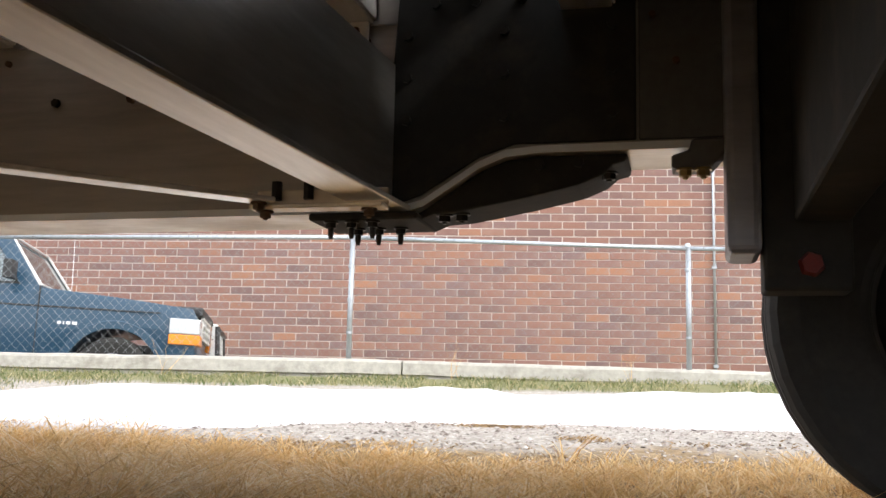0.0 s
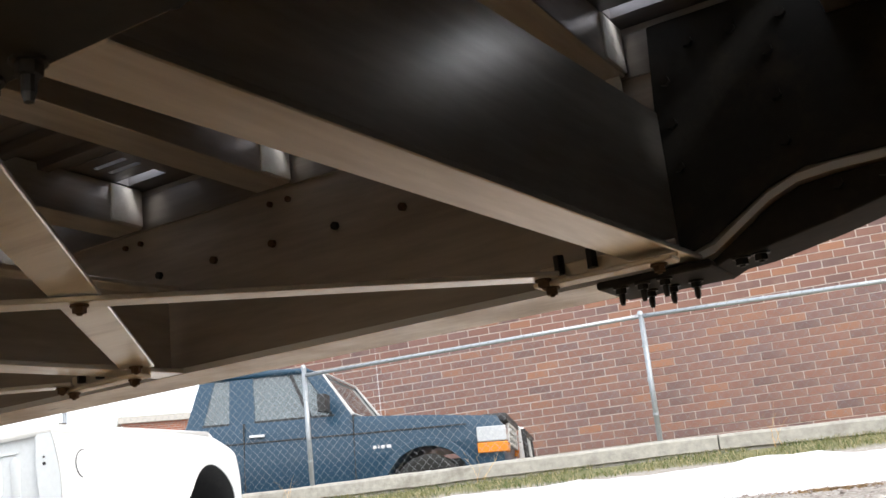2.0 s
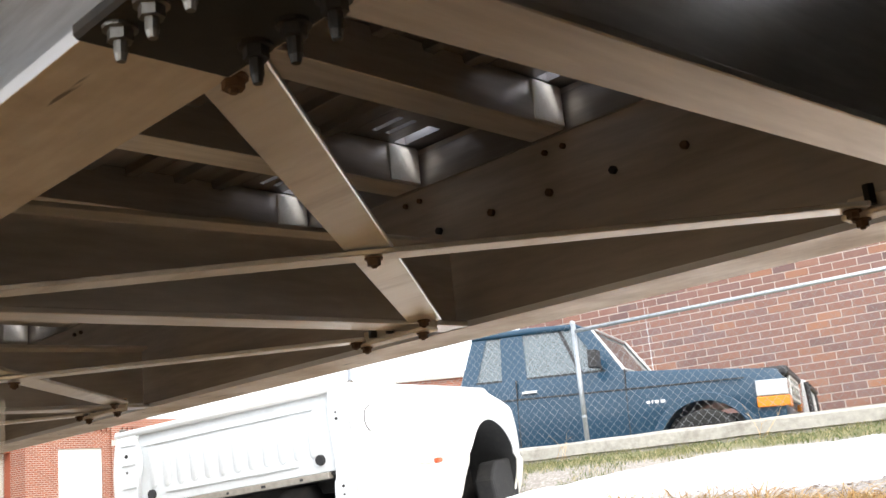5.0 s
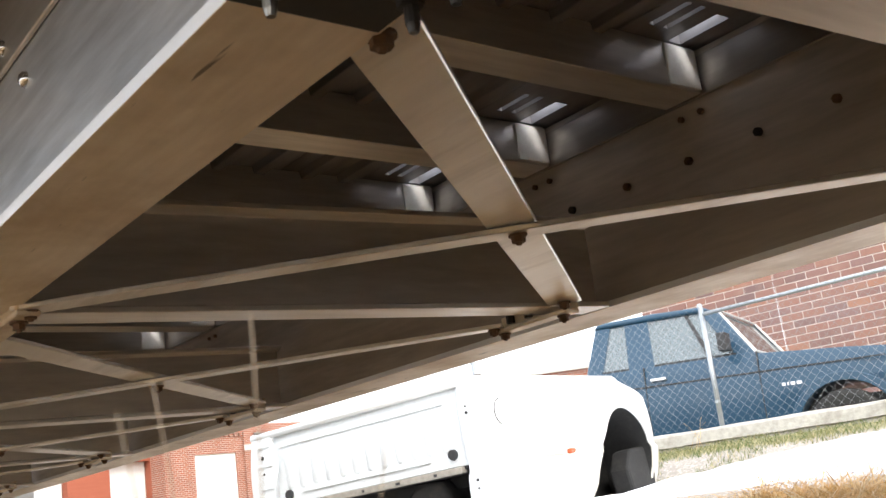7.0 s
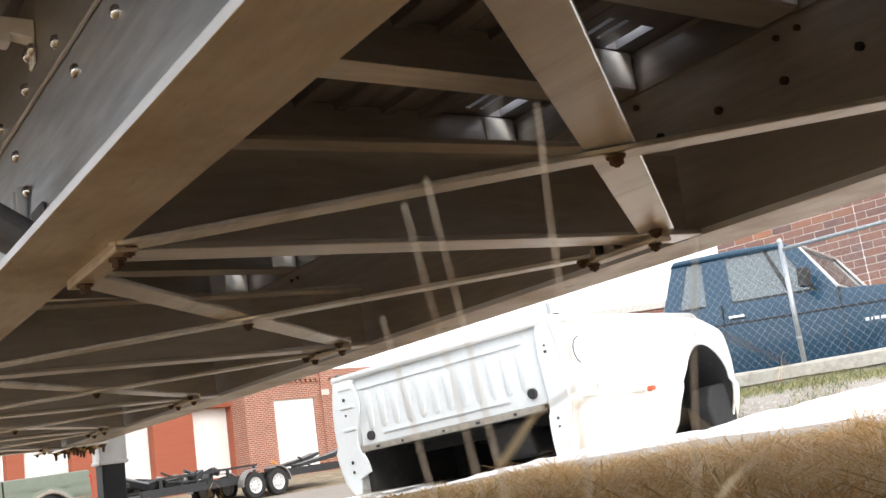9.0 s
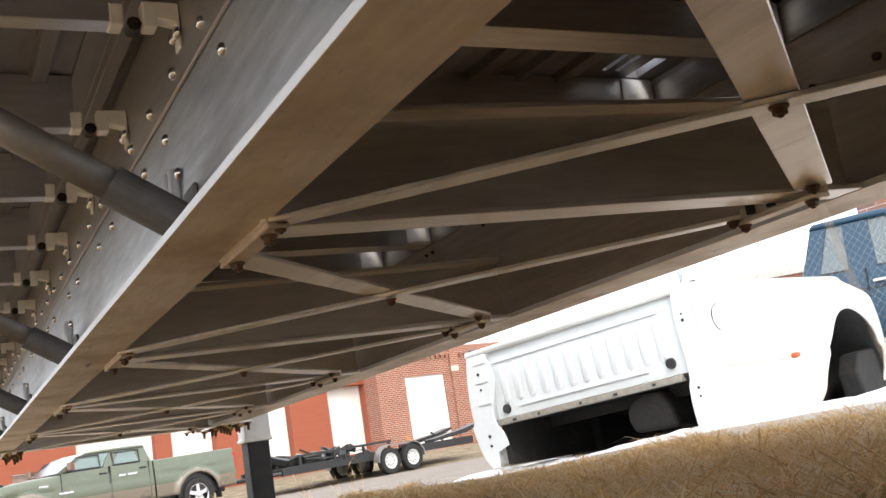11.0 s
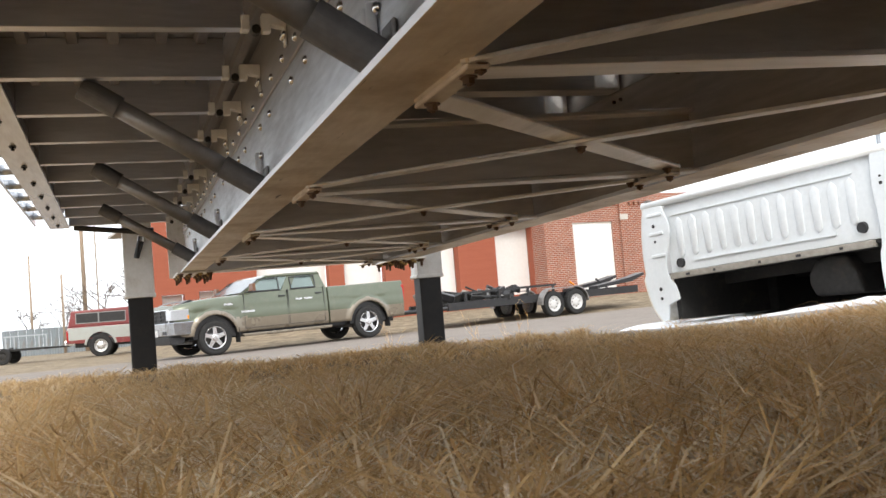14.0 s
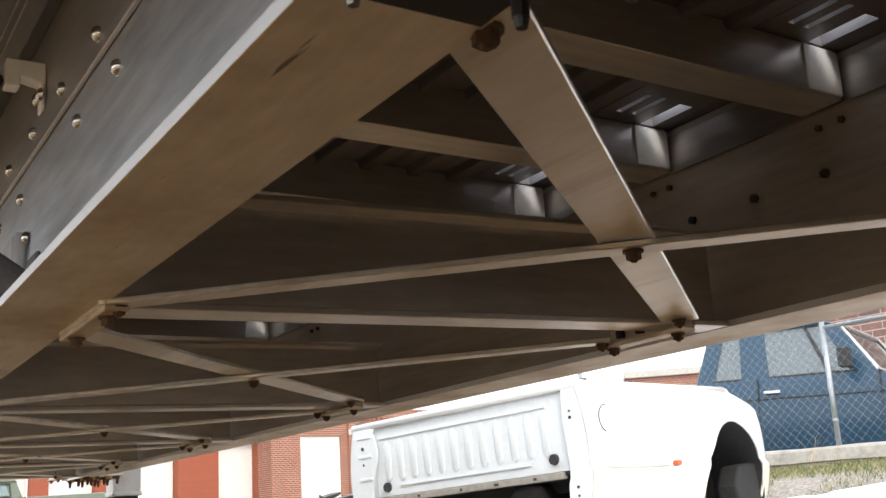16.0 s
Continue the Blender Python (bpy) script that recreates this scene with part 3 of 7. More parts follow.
def build_side(y_in, sgn, detail):
    """The outer channel of the side deck with its slotted lower flange, and the rub rail outside."""
    bm = bm_new()
    y_out = y_in + sgn * 0.11
    a, b = sorted((y_in, y_out))
    box(bm, FRONT, 4.2, a, b, 0.866, 0.874)
    box(bm, FRONT, 4.2, *sorted((y_out, y_out - sgn * 0.008)), 0.874, DECK + 0.032)
    soften(bm, 0.0015, 1)
    ch = part("side_channel", bm, M_ALU, trailer, "aluminium edge channel with bolt slots")
    if not detail:
        return
    slot = bm_new()
    rod(slot, (0, 0, 0), (0, 0, -0.006), 0.011, seg=6)
    rod(slot, (0, 0, -0.006), (0, 0, -0.014), 0.006, seg=8)
    slot = mesh_of("slot_bolt", slot, M_BOLT_DARK)
    x = 1.0
    while x > FRONT:
        piece("slot_bolt", slot, ch, Matrix.Translation((x, y_in + sgn * 0.055, 0.866)))
        x -= 0.43
    bm = bm_new()
    box(bm, FRONT, 4.2, *sorted((y_out + sgn * 0.075, y_out + sgn * 0.085)), 0.885, 0.965)
    soften(bm, 0.002, 1)
    rub = part("rub_rail", bm, M_ALU, trailer, "flat rub rail outside the deck edge")
    spool = bm_new()
    rod(spool, (0, 0, 0), (0, sgn * 0.075, 0), 0.022, seg=12)
    spool = mesh_of("spool", spool, M_ALU, True)
    x = 1.0
    while x > FRONT:
        piece("spool", spool, rub, Matrix.Translation((x, y_out, 0.925)))
        x -= 0.43


build_side(-0.06, -1, True)
build_side(2.49, 1, False)


def build_struts():
    """Round braces from the rail's foot up to the side joists."""
    for x in (0.74, -0.62, -1.97, -3.31, -4.64):
        low, top = Vector((x, 0.572, 0.578)), Vector((x - 0.01, 0.125, 0.862))
        d = (top - low).normalized()
        bm = bm_new()
        rod(bm, low + d * 0.08, top - d * 0.06, 0.0245, seg=20)
        tube = part("side_brace", bm, M_STRUT, trailer, "round aluminium side brace", False)
        tube.data.shade_smooth()
        bm = bm_new()
        rod(bm, low, low + d * 0.112, 0.031, seg=24)
        part("sleeve", bm, M_SLEEVE, tube, "dark grey end sleeve")
        bm = bm_new()
        rod(bm, top - d * 0.115, top - d * 0.01, 0.031, seg=24)
        part("sleeve", bm, M_SLEEVE, tube, "dark grey end sleeve")
        bm = bm_new()
        box(bm, x - 0.03, x + 0.035, 0.5885, 0.5965, BOTTOM + 0.018, 0.63)
        soften(bm, 0.003, 1)
        lug = part("foot_plate", bm, M_SLEEVE, trailer, "grey foot plate on the rail web")
        for o in (-0.078, -0.108):
            bm = bm_new()
            rod(bm, (x + o, 0.586, BOTTOM + 0.017), (x + o, 0.588, 0.683), 0.0085, seg=12)
            part("stud", bm, M_EDGE, lug, "", True)
        for o, z in ((-0.062, 0.672), (-0.05, 0.60)):
            piece("rivet", RIVET, lug, pose(x + o, 0.594, z))


build_struts()


def bolted_plate(x0, x1, y0, y1, name, bolts, mat):
    bm = bm_new()
    prism(bm, [(x0, y0), (x1, y0), (x1, y1), (x0, y1)], BOTTOM - 0.014, BOTTOM - 0.001, "z")
    soften(bm, 0.003, 1)
    ob = part(name, bm, mat, trailer, "dark bolted splice plate below the rail")
    for k, (x, y) in enumerate(bolts):
        piece("bolt", NUT_BRIGHT if k < 3 and y < 1 else NUT_DARK, ob, Matrix.Translation((x, y, BOTTOM - 0.014)))


bolted_plate(0.43, 1.0, 0.523, 0.648, "splice_plate", [(0.466, 0.540), (0.507, 0.540), (0.552, 0.540), (0.491, 0.63), (0.533, 0.632), (0.577, 0.632)], M_DARKSTEEL)
bolted_plate(0.51, 0.70, 1.77, 1.915, "splice_plate", [(0.546, 1.785), (0.583, 1.785), (0.62, 1.785), (0.57, 1.86), (0.608, 1.86), (0.648, 1.86)], M_DARKSTEEL)


def build_knee(y0, y1, web):
    """The curved reinforcement below the place where a rail steps up over the axles."""
    bm = bm_new()
    pts = [(0.69, BOTTOM - 0.014), (0.72, BOTTOM - 0.001), (0.766, BOTTOM + 0.002), (0.88, BOTTOM + 0.023), (0.964, BOTTOM + 0.042), (1.002, BOTTOM + 0.058), (1.02, BOTTOM + 0.074), (1.04, BOTTOM + 0.079), (1.044, BOTTOM + 0.092),
           (0.9, BOTTOM + 0.0925), (0.845, BOTTOM + 0.087), (0.80, BOTTOM + 0.069), (0.705, BOTTOM + 0.007), (0.69, BOTTOM - 0.001)]
    prism(bm, pts, y0 + 0.012, y1 - 0.012, "y")
    soften(bm, 0.004, 2)
    ob = part("knee", bm, M_DARKSTEEL, trailer, "dark curved knee plate under the rail")
    for x, z in ((0.735, BOTTOM + 0.001), (0.765, BOTTOM + 0.002), (1.012, BOTTOM + 0.066)):
        piece("bolt", NUT_SMALL, ob, Matrix.Translation((x, y0 + 0.035, z)))
    for x, z in ((0.90, BOTTOM + 0.075), (0.965, BOTTOM + 0.078)):
        bm = bm_new()
        rod(bm, (x, y0 + 0.013, z), (x, y0 + 0.002, z), 0.009, seg=6)
        part("bolt", bm, M_BOLT_DARK, ob)
    bm = bm_new()
    prism(bm, [(0.60, BOTTOM + 0.02), (0.67, BOTTOM + 0.02), (0.70, BOTTOM + 0.03), (0.80, BOTTOM + 0.092), (0.86, BOTTOM + 0.112), (1.058, BOTTOM + 0.112), (1.058, 0.955), (0.655, 0.955), (0.645, 0.80), (0.60, 0.80)], web - 0.02, web - 0.015, "y")
    soften(bm, 0.003, 1)
    doub = part("doubler", bm, M_DARKSTEEL, trailer, "dark doubler plate on the rail web")
    head = bm_new()
    rod(head, (0, 0, 0), (0, -0.009, 0), 0.009, seg=6)
    head = mesh_of("bolt", head, M_BOLT_DARK)
    for x in (0.672, 0.84, 1.02):
        for z in (0.70, 0.775, 0.85):
            piece("bolt", head, doub, Matrix.Translation((x, web - 0.02, z)))
    for x in (0.72, 0.79, 0.87, 0.94, 1.0):
        piece("bolt", head, doub, Matrix.Translation((x, web - 0.02, 0.905)))


build_knee(*FAR, WEB_FAR)
build_knee(*NEAR, WEB_NEAR)


def build_gusset():
    """The pale cleat below the joist end above the first cross beam, with two dark bolts."""
    bm = bm_new()
    prism(bm, [(0.602, 0.787), (0.602, 0.880), (0.515, 0.880)], WEB_FAR - 0.034, WEB_FAR - 0.027, "y")
    soften(bm, 0.0015, 1)
    cleat = part("joist_cleat", bm, M_CLIP, trailer, "pale triangular cleat with two dark bolts")
    for x, z in ((0.543, 0.864), (0.581, 0.862)):
        piece("bolt", PAIR, cleat, Matrix.Translation((x, WEB_FAR - 0.034, z)))


def build_rear_plate():
    """A second plate on the far web behind the doubler, with a small bolted bracket below."""
    c = WEB_FAR
    bm = bm_new()
    box(bm, 1.062, 1.60, c - 0.017, c - 0.013, BOTTOM + 0.112, 0.955)
    soften(bm, 0.002, 1)
    plate = part("web_doubler", bm, M_SLEEVE, trailer, "dull grey plate on the rail web")
    for x, z in ((1.085, 0.862), (1.122, 0.782), (1.085, 0.91), (1.16, 0.91)):
        piece("bolt", PAIR, plate, Matrix.Translation((x, c - 0.017, z)))
    bm = bm_new()
    prism(bm, [(1.113, BOTTOM + 0.062), (1.175, BOTTOM + 0.062), (1.20, BOTTOM + 0.09), (1.20, BOTTOM + 0.108), (1.145, BOTTOM + 0.108), (1.14, BOTTOM + 0.09), (1.113, BOTTOM + 0.082)], c - 0.03, c + 0.03, "y")
    soften(bm, 0.003, 1)
    br = part("bracket", bm, M_SLEEVE, trailer, "small grey bracket with two brass-coloured bolts")
    for x in (1.134, 1.162):
        piece("bolt", NUT_BRASS, br, Matrix.Translation((x, c - 0.015, BOTTOM + 0.062)))


# bolts along the far web
for k in range(-9, 6):
    x = -0.02 + 0.158 * k
    bm = bm_new()
    c = WEB_FAR
    rod(bm, (x, c - 0.006, 0.769), (x, c - 0.015, 0.769), 0.0085, seg=6)
    part("bolt", bm, M_RUST if k % 3 else M_BOLT_DARK, rail_far)
bm = bm_new()
rod(bm, (0, 0, 0), (0, -0.008, 0), 0.0062, seg=6)
PAIR = mesh_of("bolt", bm, M_RUST)
for xj in JOIST_X:
    for o in (-0.06, -0.013):
        piece("bolt", PAIR, rail_far, Matrix.Translation((xj + o, WEB_FAR - 0.006, 0.852)))


build_rear_plate()
build_gusset()


M_LEG = surface("white_leg_paint", (0.84, 0.84, 0.83), (0.74, 0.74, 0.72), 0.45, 0, 40, 4, (1, 1, 1), 0.08, 0.002, (0.4, 0.34, 0.27), 0.35)
M_LEG_TUBE = surface("black_leg_paint", (0.01, 0.01, 0.011), (0.006, 0.006, 0.007), 0.65, 0, 40, 4, (1, 1, 1), 0.1, 0.002, (0.08, 0.065, 0.05), 0.2)


def build_leg(y, handle):
    """A drop leg: white square sleeve, black inner tube."""
    bm = bm_new()
    box(bm, -0.085, 0.085, -0.085, 0.085, 0.425, 1.15)
    box(bm, -0.092, 0.092, -0.092, 0.092, 0.425, 0.45)
    soften(bm, 0.008, 2)
    sleeve = part("leg_sleeve", bm, M_LEG, trailer, "white painted square leg sleeve")
    sleeve.location = (-5.68, y, 0)
    bm = bm_new()
    box(bm, -0.072, 0.072, -0.072, 0.072, -0.045, 0.5)
    box(bm, -0.13, 0.13, -0.13, 0.13, -0.05, -0.03)
    soften(bm, 0.008, 2)
    part("leg_tube", bm, M_LEG_TUBE, sleeve, "black drop leg tube")
    if handle:
        bm = bm_new()
        rod(bm, (0.1, -0.35, 0.86), (0.1, 0.0, 0.82), 0.016, seg=10)
        rod(bm, (0.1, 0.0, 0.82), (0.1, 0.1, 0.82), 0.02, seg=10)
        part("crank", bm, M_BLACK, sleeve)
        bm = bm_new()
        rod(bm, (0.12, 0.02, 0.76), (0.125, -0.01, 0.66), 0.02, 0.017, seg=12)
        part("crank_grip", bm, M_BLACK, sleeve)
        bm = bm_new()
        rod(bm, (0.118, 0.024, 0.785), (0.12, 0.02, 0.755), 0.024, seg=12)
        part("collar", bm, M_RIVET, sleeve)
    return sleeve


build_leg(0.315, True)
build_leg(2.126, False)

# front corner brackets with clusters of bolts
for y in (0.603, 1.865):
    bm = bm_new()
    box(bm, FRONT - 0.02, FRONT + 0.5, y - 0.09, y + 0.11, BOTTOM - 0.012, BOTTOM - 0.001)
    box(bm, FRONT - 0.03, FRONT - 0.018, y - 0.11, y + 0.11, BOTTOM - 0.01, DECK)
    soften(bm, 0.002, 1)
    br = part("front_bracket", bm, M_ALU_DULL, trailer)
    for i in range(7):
        for j in range(4):
            piece("bolt", (NUT_FRONT, NUT_RUST, NUT_BRASS)[(2 * i + j) % 3], br, Matrix.Translation((FRONT + 0.02 + 0.07 * i, y - 0.07 + 0.055 * j, BOTTOM - 0.012)))
bm = bm_new()
box(bm, FRONT - 0.03, FRONT + 0.06, 0.715, 1.752, BOTTOM + 0.05, 0.87)
soften(bm, 0.003, 1)
part("front_beam", bm, M_ALU_Y, trailer)


def build_axle_group():
    """Hangers, axles and tyres behind the place where the rails step up."""
    for y in (WEB_FAR, WEB_NEAR):
        s = 1 if y > 1 else -1
        bm = bm_new()
        box(bm, 1.194, 1.245, y - 0.096, y + 0.04, 0.455, 0.97)
        soften(bm, 0.012, 3)
        part("spring_hanger", bm, M_DECK, trailer, "upright suspension hanger plate")
        bm = bm_new()
        box(bm, 1.247, 1.375, y - 0.066, y + 0.02, 0.402, 0.92)
        soften(bm, 0.005, 2)
        hb = part("hanger_box", bm, M_DARKSTEEL, trailer)
        if s > 0:
            bm = bm_new()
            rod(bm, (1.315, y - 0.066, 0.441), (1.315, y - 0.084, 0.441), 0.02, 0.016, seg=6)
            part("bolt", bm, M_RED_CAP, hb, "red plastic bolt cap")
    bm = bm_new()
    box(bm, 1.29, 1.37, 0.70, 1.72, 0.50, 0.968)
    soften(bm, 0.006, 2)
    part("axle_cross_member", bm, M_DARKSTEEL, trailer, "dark steel cross member above the axle")
    for x in (1.655, 2.545):
        bm = bm_new()
        rod(bm, (x, 0.42, 0.40), (x, 1.95, 0.40), 0.05, seg=16)
        part("axle", bm, M_DARKSTEEL, trailer)
        for y, flip in ((1.92, 1), (0.17, -1)):
            wheel(trailer, pose(x, y + (0.25 if flip > 0 else 0), 0.40, 0, 0, 0 if flip > 0 else 180), 0.385, 0.23, 0.21, M_DARKSTEEL)


def wheel(parent, m, r, width, rim_r, rim_mat, spokes=0, seg=40):
    """A tyre with tread blocks and a dished rim. The outer face looks along +y of m."""
    hub = new("wheel")
    hub.parent, hub.matrix_local, hub.empty_display_size = parent, m, 0.05
    w = width
    bm = bm_new()
    lathe(bm, [(rim_r, -w * 0.42), (rim_r + 0.02, -w * 0.48), (r * 0.86, -w * 0.52), (r * 0.955, -w * 0.47), (r * 0.985, -w * 0.38), (r, -w * 0.26), (r * 0.975, -w * 0.25), (r * 0.975, -w * 0.21), (r, -w * 0.2), (r, -w * 0.06), (r * 0.975, -w * 0.05), (r * 0.975, w * 0.05), (r, w * 0.06), (r, w * 0.2), (r * 0.975, w * 0.21), (r * 0.975, w * 0.25), (r, w * 0.26), (r * 0.985, w * 0.38), (r * 0.955, w * 0.47),
               (r * 0.86, w * 0.52), (rim_r + 0.02, w * 0.48), (rim_r, w * 0.42)], seg)
    part("tyre", bm, M_RUBBER, hub)
    bm = bm_new()
    lathe(bm, [(rim_r + 0.004, -w * 0.44), (rim_r - 0.012, -w * 0.3), (rim_r - 0.02, w * 0.1), (rim_r - 0.012, w * 0.36), (rim_r + 0.006, w * 0.44), (rim_r + 0.002, w * 0.46), (rim_r - 0.016, w * 0.38),
               (rim_r - 0.03, w * 0.18)] + ([(rim_r * 0.55, w * 0.22), (rim_r * 0.42, w * 0.32), (rim_r * 0.3, w * 0.34), (0.0, w * 0.34)] if not spokes else []), 32)
    rim = part("rim", bm, rim_mat, hub, "", True)
    if spokes:
        bm = bm_new()
        for k in range(spokes):
            a = k * 360 / spokes
            prism(bm, [(-0.055, 0.03), (0.055, 0.03), (0.04, rim_r - 0.02), (-0.04, rim_r - 0.02)], w * 0.24, w * 0.34, "y", pose(0, 0, 0, 0, a, 0))
        lathe(bm, [(0.075, w * 0.2), (0.075, w * 0.36), (0.05, w * 0.39), (0.0, w * 0.39)], 20)
        soften(bm, 0.006, 2)
        part("spokes", bm, rim_mat, hub)
        bm = bm_new()
        lathe(bm, [(rim_r - 0.03, w * 0.02), (0.0, w * 0.02)], 24)
        part("brake_disc", bm, M_DARKSTEEL, hub)
    else:
        bm = bm_new()
        rod(bm, (0, w * 0.20, 0), (0, w * 0.275, 0), 0.014 * rim_r / 0.2, seg=8)
        nut = mesh_of("lug_nut", bm, M_BOLT_DARK)
        for k in range(8):
            a = k * math.tau / 8
            piece("lug_nut", nut, rim, Matrix.Translation((0.62 * rim_r * math.cos(a), 0, 0.62 * rim_r * math.sin(a))))
    return hub


M_RED_CAP = surface("red_plastic", (0.2, 0.016, 0.012), (0.13, 0.012, 0.01), 0.4, 0, 60, 5, (1, 1, 1), 0.05, 0.001)
build_axle_group()

# ---------------------------------------------------------------- chain-link fence on the kerb
def in_yard(s, d, z=0.0):
    p = ORIGIN + ALONG * s + AWAY * d
    return Vector((p.x, p.y, z))


POST_S = [-6.8, -4.2, -1.24, 1.37, 4.3, 7.25]
POST_TOP = [1.53, 1.535, 1.50, 1.435, 1.41, 1.39]


M_TIE = surface("dull_tie_wire", (0.2, 0.21, 0.23), (0.14, 0.145, 0.16), 0.5, 0.6, 90, 8)


def build_fence():
    fence = thing("chain_link_fence", "galvanised chain-link fence on a concrete kerb", "fence", YARD)
    for k, s in enumerate(POST_S):
        bm = bm_new()
        rod(bm, (s, 8.0, 0.4), (s + 0.004, 8.0, POST_TOP[k]), 0.021, seg=14)
        post = part("post", bm, M_GALV, fence, "", True)
        bm = bm_new()
        lathe(bm, [(0.023, -0.01), (0.0235, 0.005), (0.017, 0.02), (0.0, 0.026)], 14, pose(s, 8.0, POST_TOP[k], 90, 0, 0))
        part("cap", bm, M_GALV, post, "", True)
        for z in (0.72, 0.98, 1.24):
            bm = bm_new()
            rod(bm, (s, 8.0, z), (s, 8.0, z + 0.02), 0.024, seg=12)
            part("tie_band", bm, M_GALV, post)
    for a, b, za, zb in zip(POST_S[1:], POST_S[2:], [1.482] + POST_TOP[2:], POST_TOP[2:]):
        bm = bm_new()
        rod(bm, (a, 8.0, za - 0.018), (b, 8.0, zb - 0.018), 0.017, seg=12)
        rail = part("top_rail", bm, M_GALV, fence, "", True)
        # wire loops that hold the mesh to the pipe
        bm = bm_new()
        n = int((b - a) / 0.075)
        for q in range(n):
            u = (q + 0.5) / n
            c = Vector((a + (b - a) * u, 8.0, za + (zb - za) * u - 0.018))
            rod(bm, c + Vector((-0.012, -0.004, -0.017)), c + Vector((0.004, -0.018, 0.004)), 0.0022, seg=4)
            rod(bm, c + Vector((0.004, -0.018, 0.004)), c + Vector((0.014, -0.002, 0.018)), 0.0022, seg=4)
        part("tie_wire", bm, M_TIE, rail, "row of wire loops")
    pitch, z0, z1 = 0.075, 0.54, 1.46
    for a, b in zip(POST_S, POST_S[1:]):
        bm = bm_new()
        z1 = POST_TOP[POST_S.index(b)] - 0.02
        h = z1 - z0
        s = a - h
        while s < b:
            for flip in (0, 1):
                lo, hi = (s, z0), (s + h, z1)
                x0, x1 = max(a, lo[0]), min(b, hi[0])
                if x1 - x0 > 0.01:
                    za, zb = z0 + (x0 - s), z0 + (x1 - s)
                    if flip:
                        za, zb = z1 - (x0 - s), z1 - (x1 - s)
                    rod(bm, (x0, 8.0 - 0.024, za), (x1, 8.0 - 0.024, zb), 0.001, seg=4, caps=False)
            s += pitch
        part("wire_mesh", bm, M_WIRE, fence, "diamond wire mesh")
    return fence


build_fence()


# ---------------------------------------------------------------- brick wall
def brick_material(name, island):
    m, t, p = nodes_of(name)
    if island:
        rnd = t.nodes.new("ShaderNodeNewGeometry").outputs["Random Per Island"]
    else:
        rnd = t.nodes.new("ShaderNodeObjectInfo").outputs["Random"]
    v = coords(t, (1, 1, 1))
    col = ramp(t, rnd, [(0.0, (0.19, 0.118, 0.11)), (0.2, (0.28, 0.146, 0.115)), (0.45, (0.32, 0.16, 0.12)), (0.62, (0.24, 0.147, 0.138)), (0.8, (0.31, 0.16, 0.12)), (0.93, (0.36, 0.175, 0.115)), (1.0, (0.43, 0.2, 0.115))])
    fine, coarse = noise_tex(t, v, 160, 5), noise_tex(t, v, 6, 4)
    col = mix(t, ramp(t, fine, [(0.35, (0, 0, 0)), (0.75, (0.5, 0.5, 0.5))]), col, (0.1, 0.06, 0.055))
    col = mix(t, ramp(t, coarse, [(0.5, (0, 0, 0)), (0.8, (0.35, 0.35, 0.35))]), col, (0.4, 0.27, 0.22))
    t.links.new(col, p.inputs["Base Color"])
    p.inputs["Roughness"].default_value = 0.85
    bump(t, p, fine, 0.5, 0.004)
    return m


M_BRICK = brick_material("brick_face", False)
M_BRICK_JOINED = brick_material("brick_face_joined", True)
WALL_D = 13.6


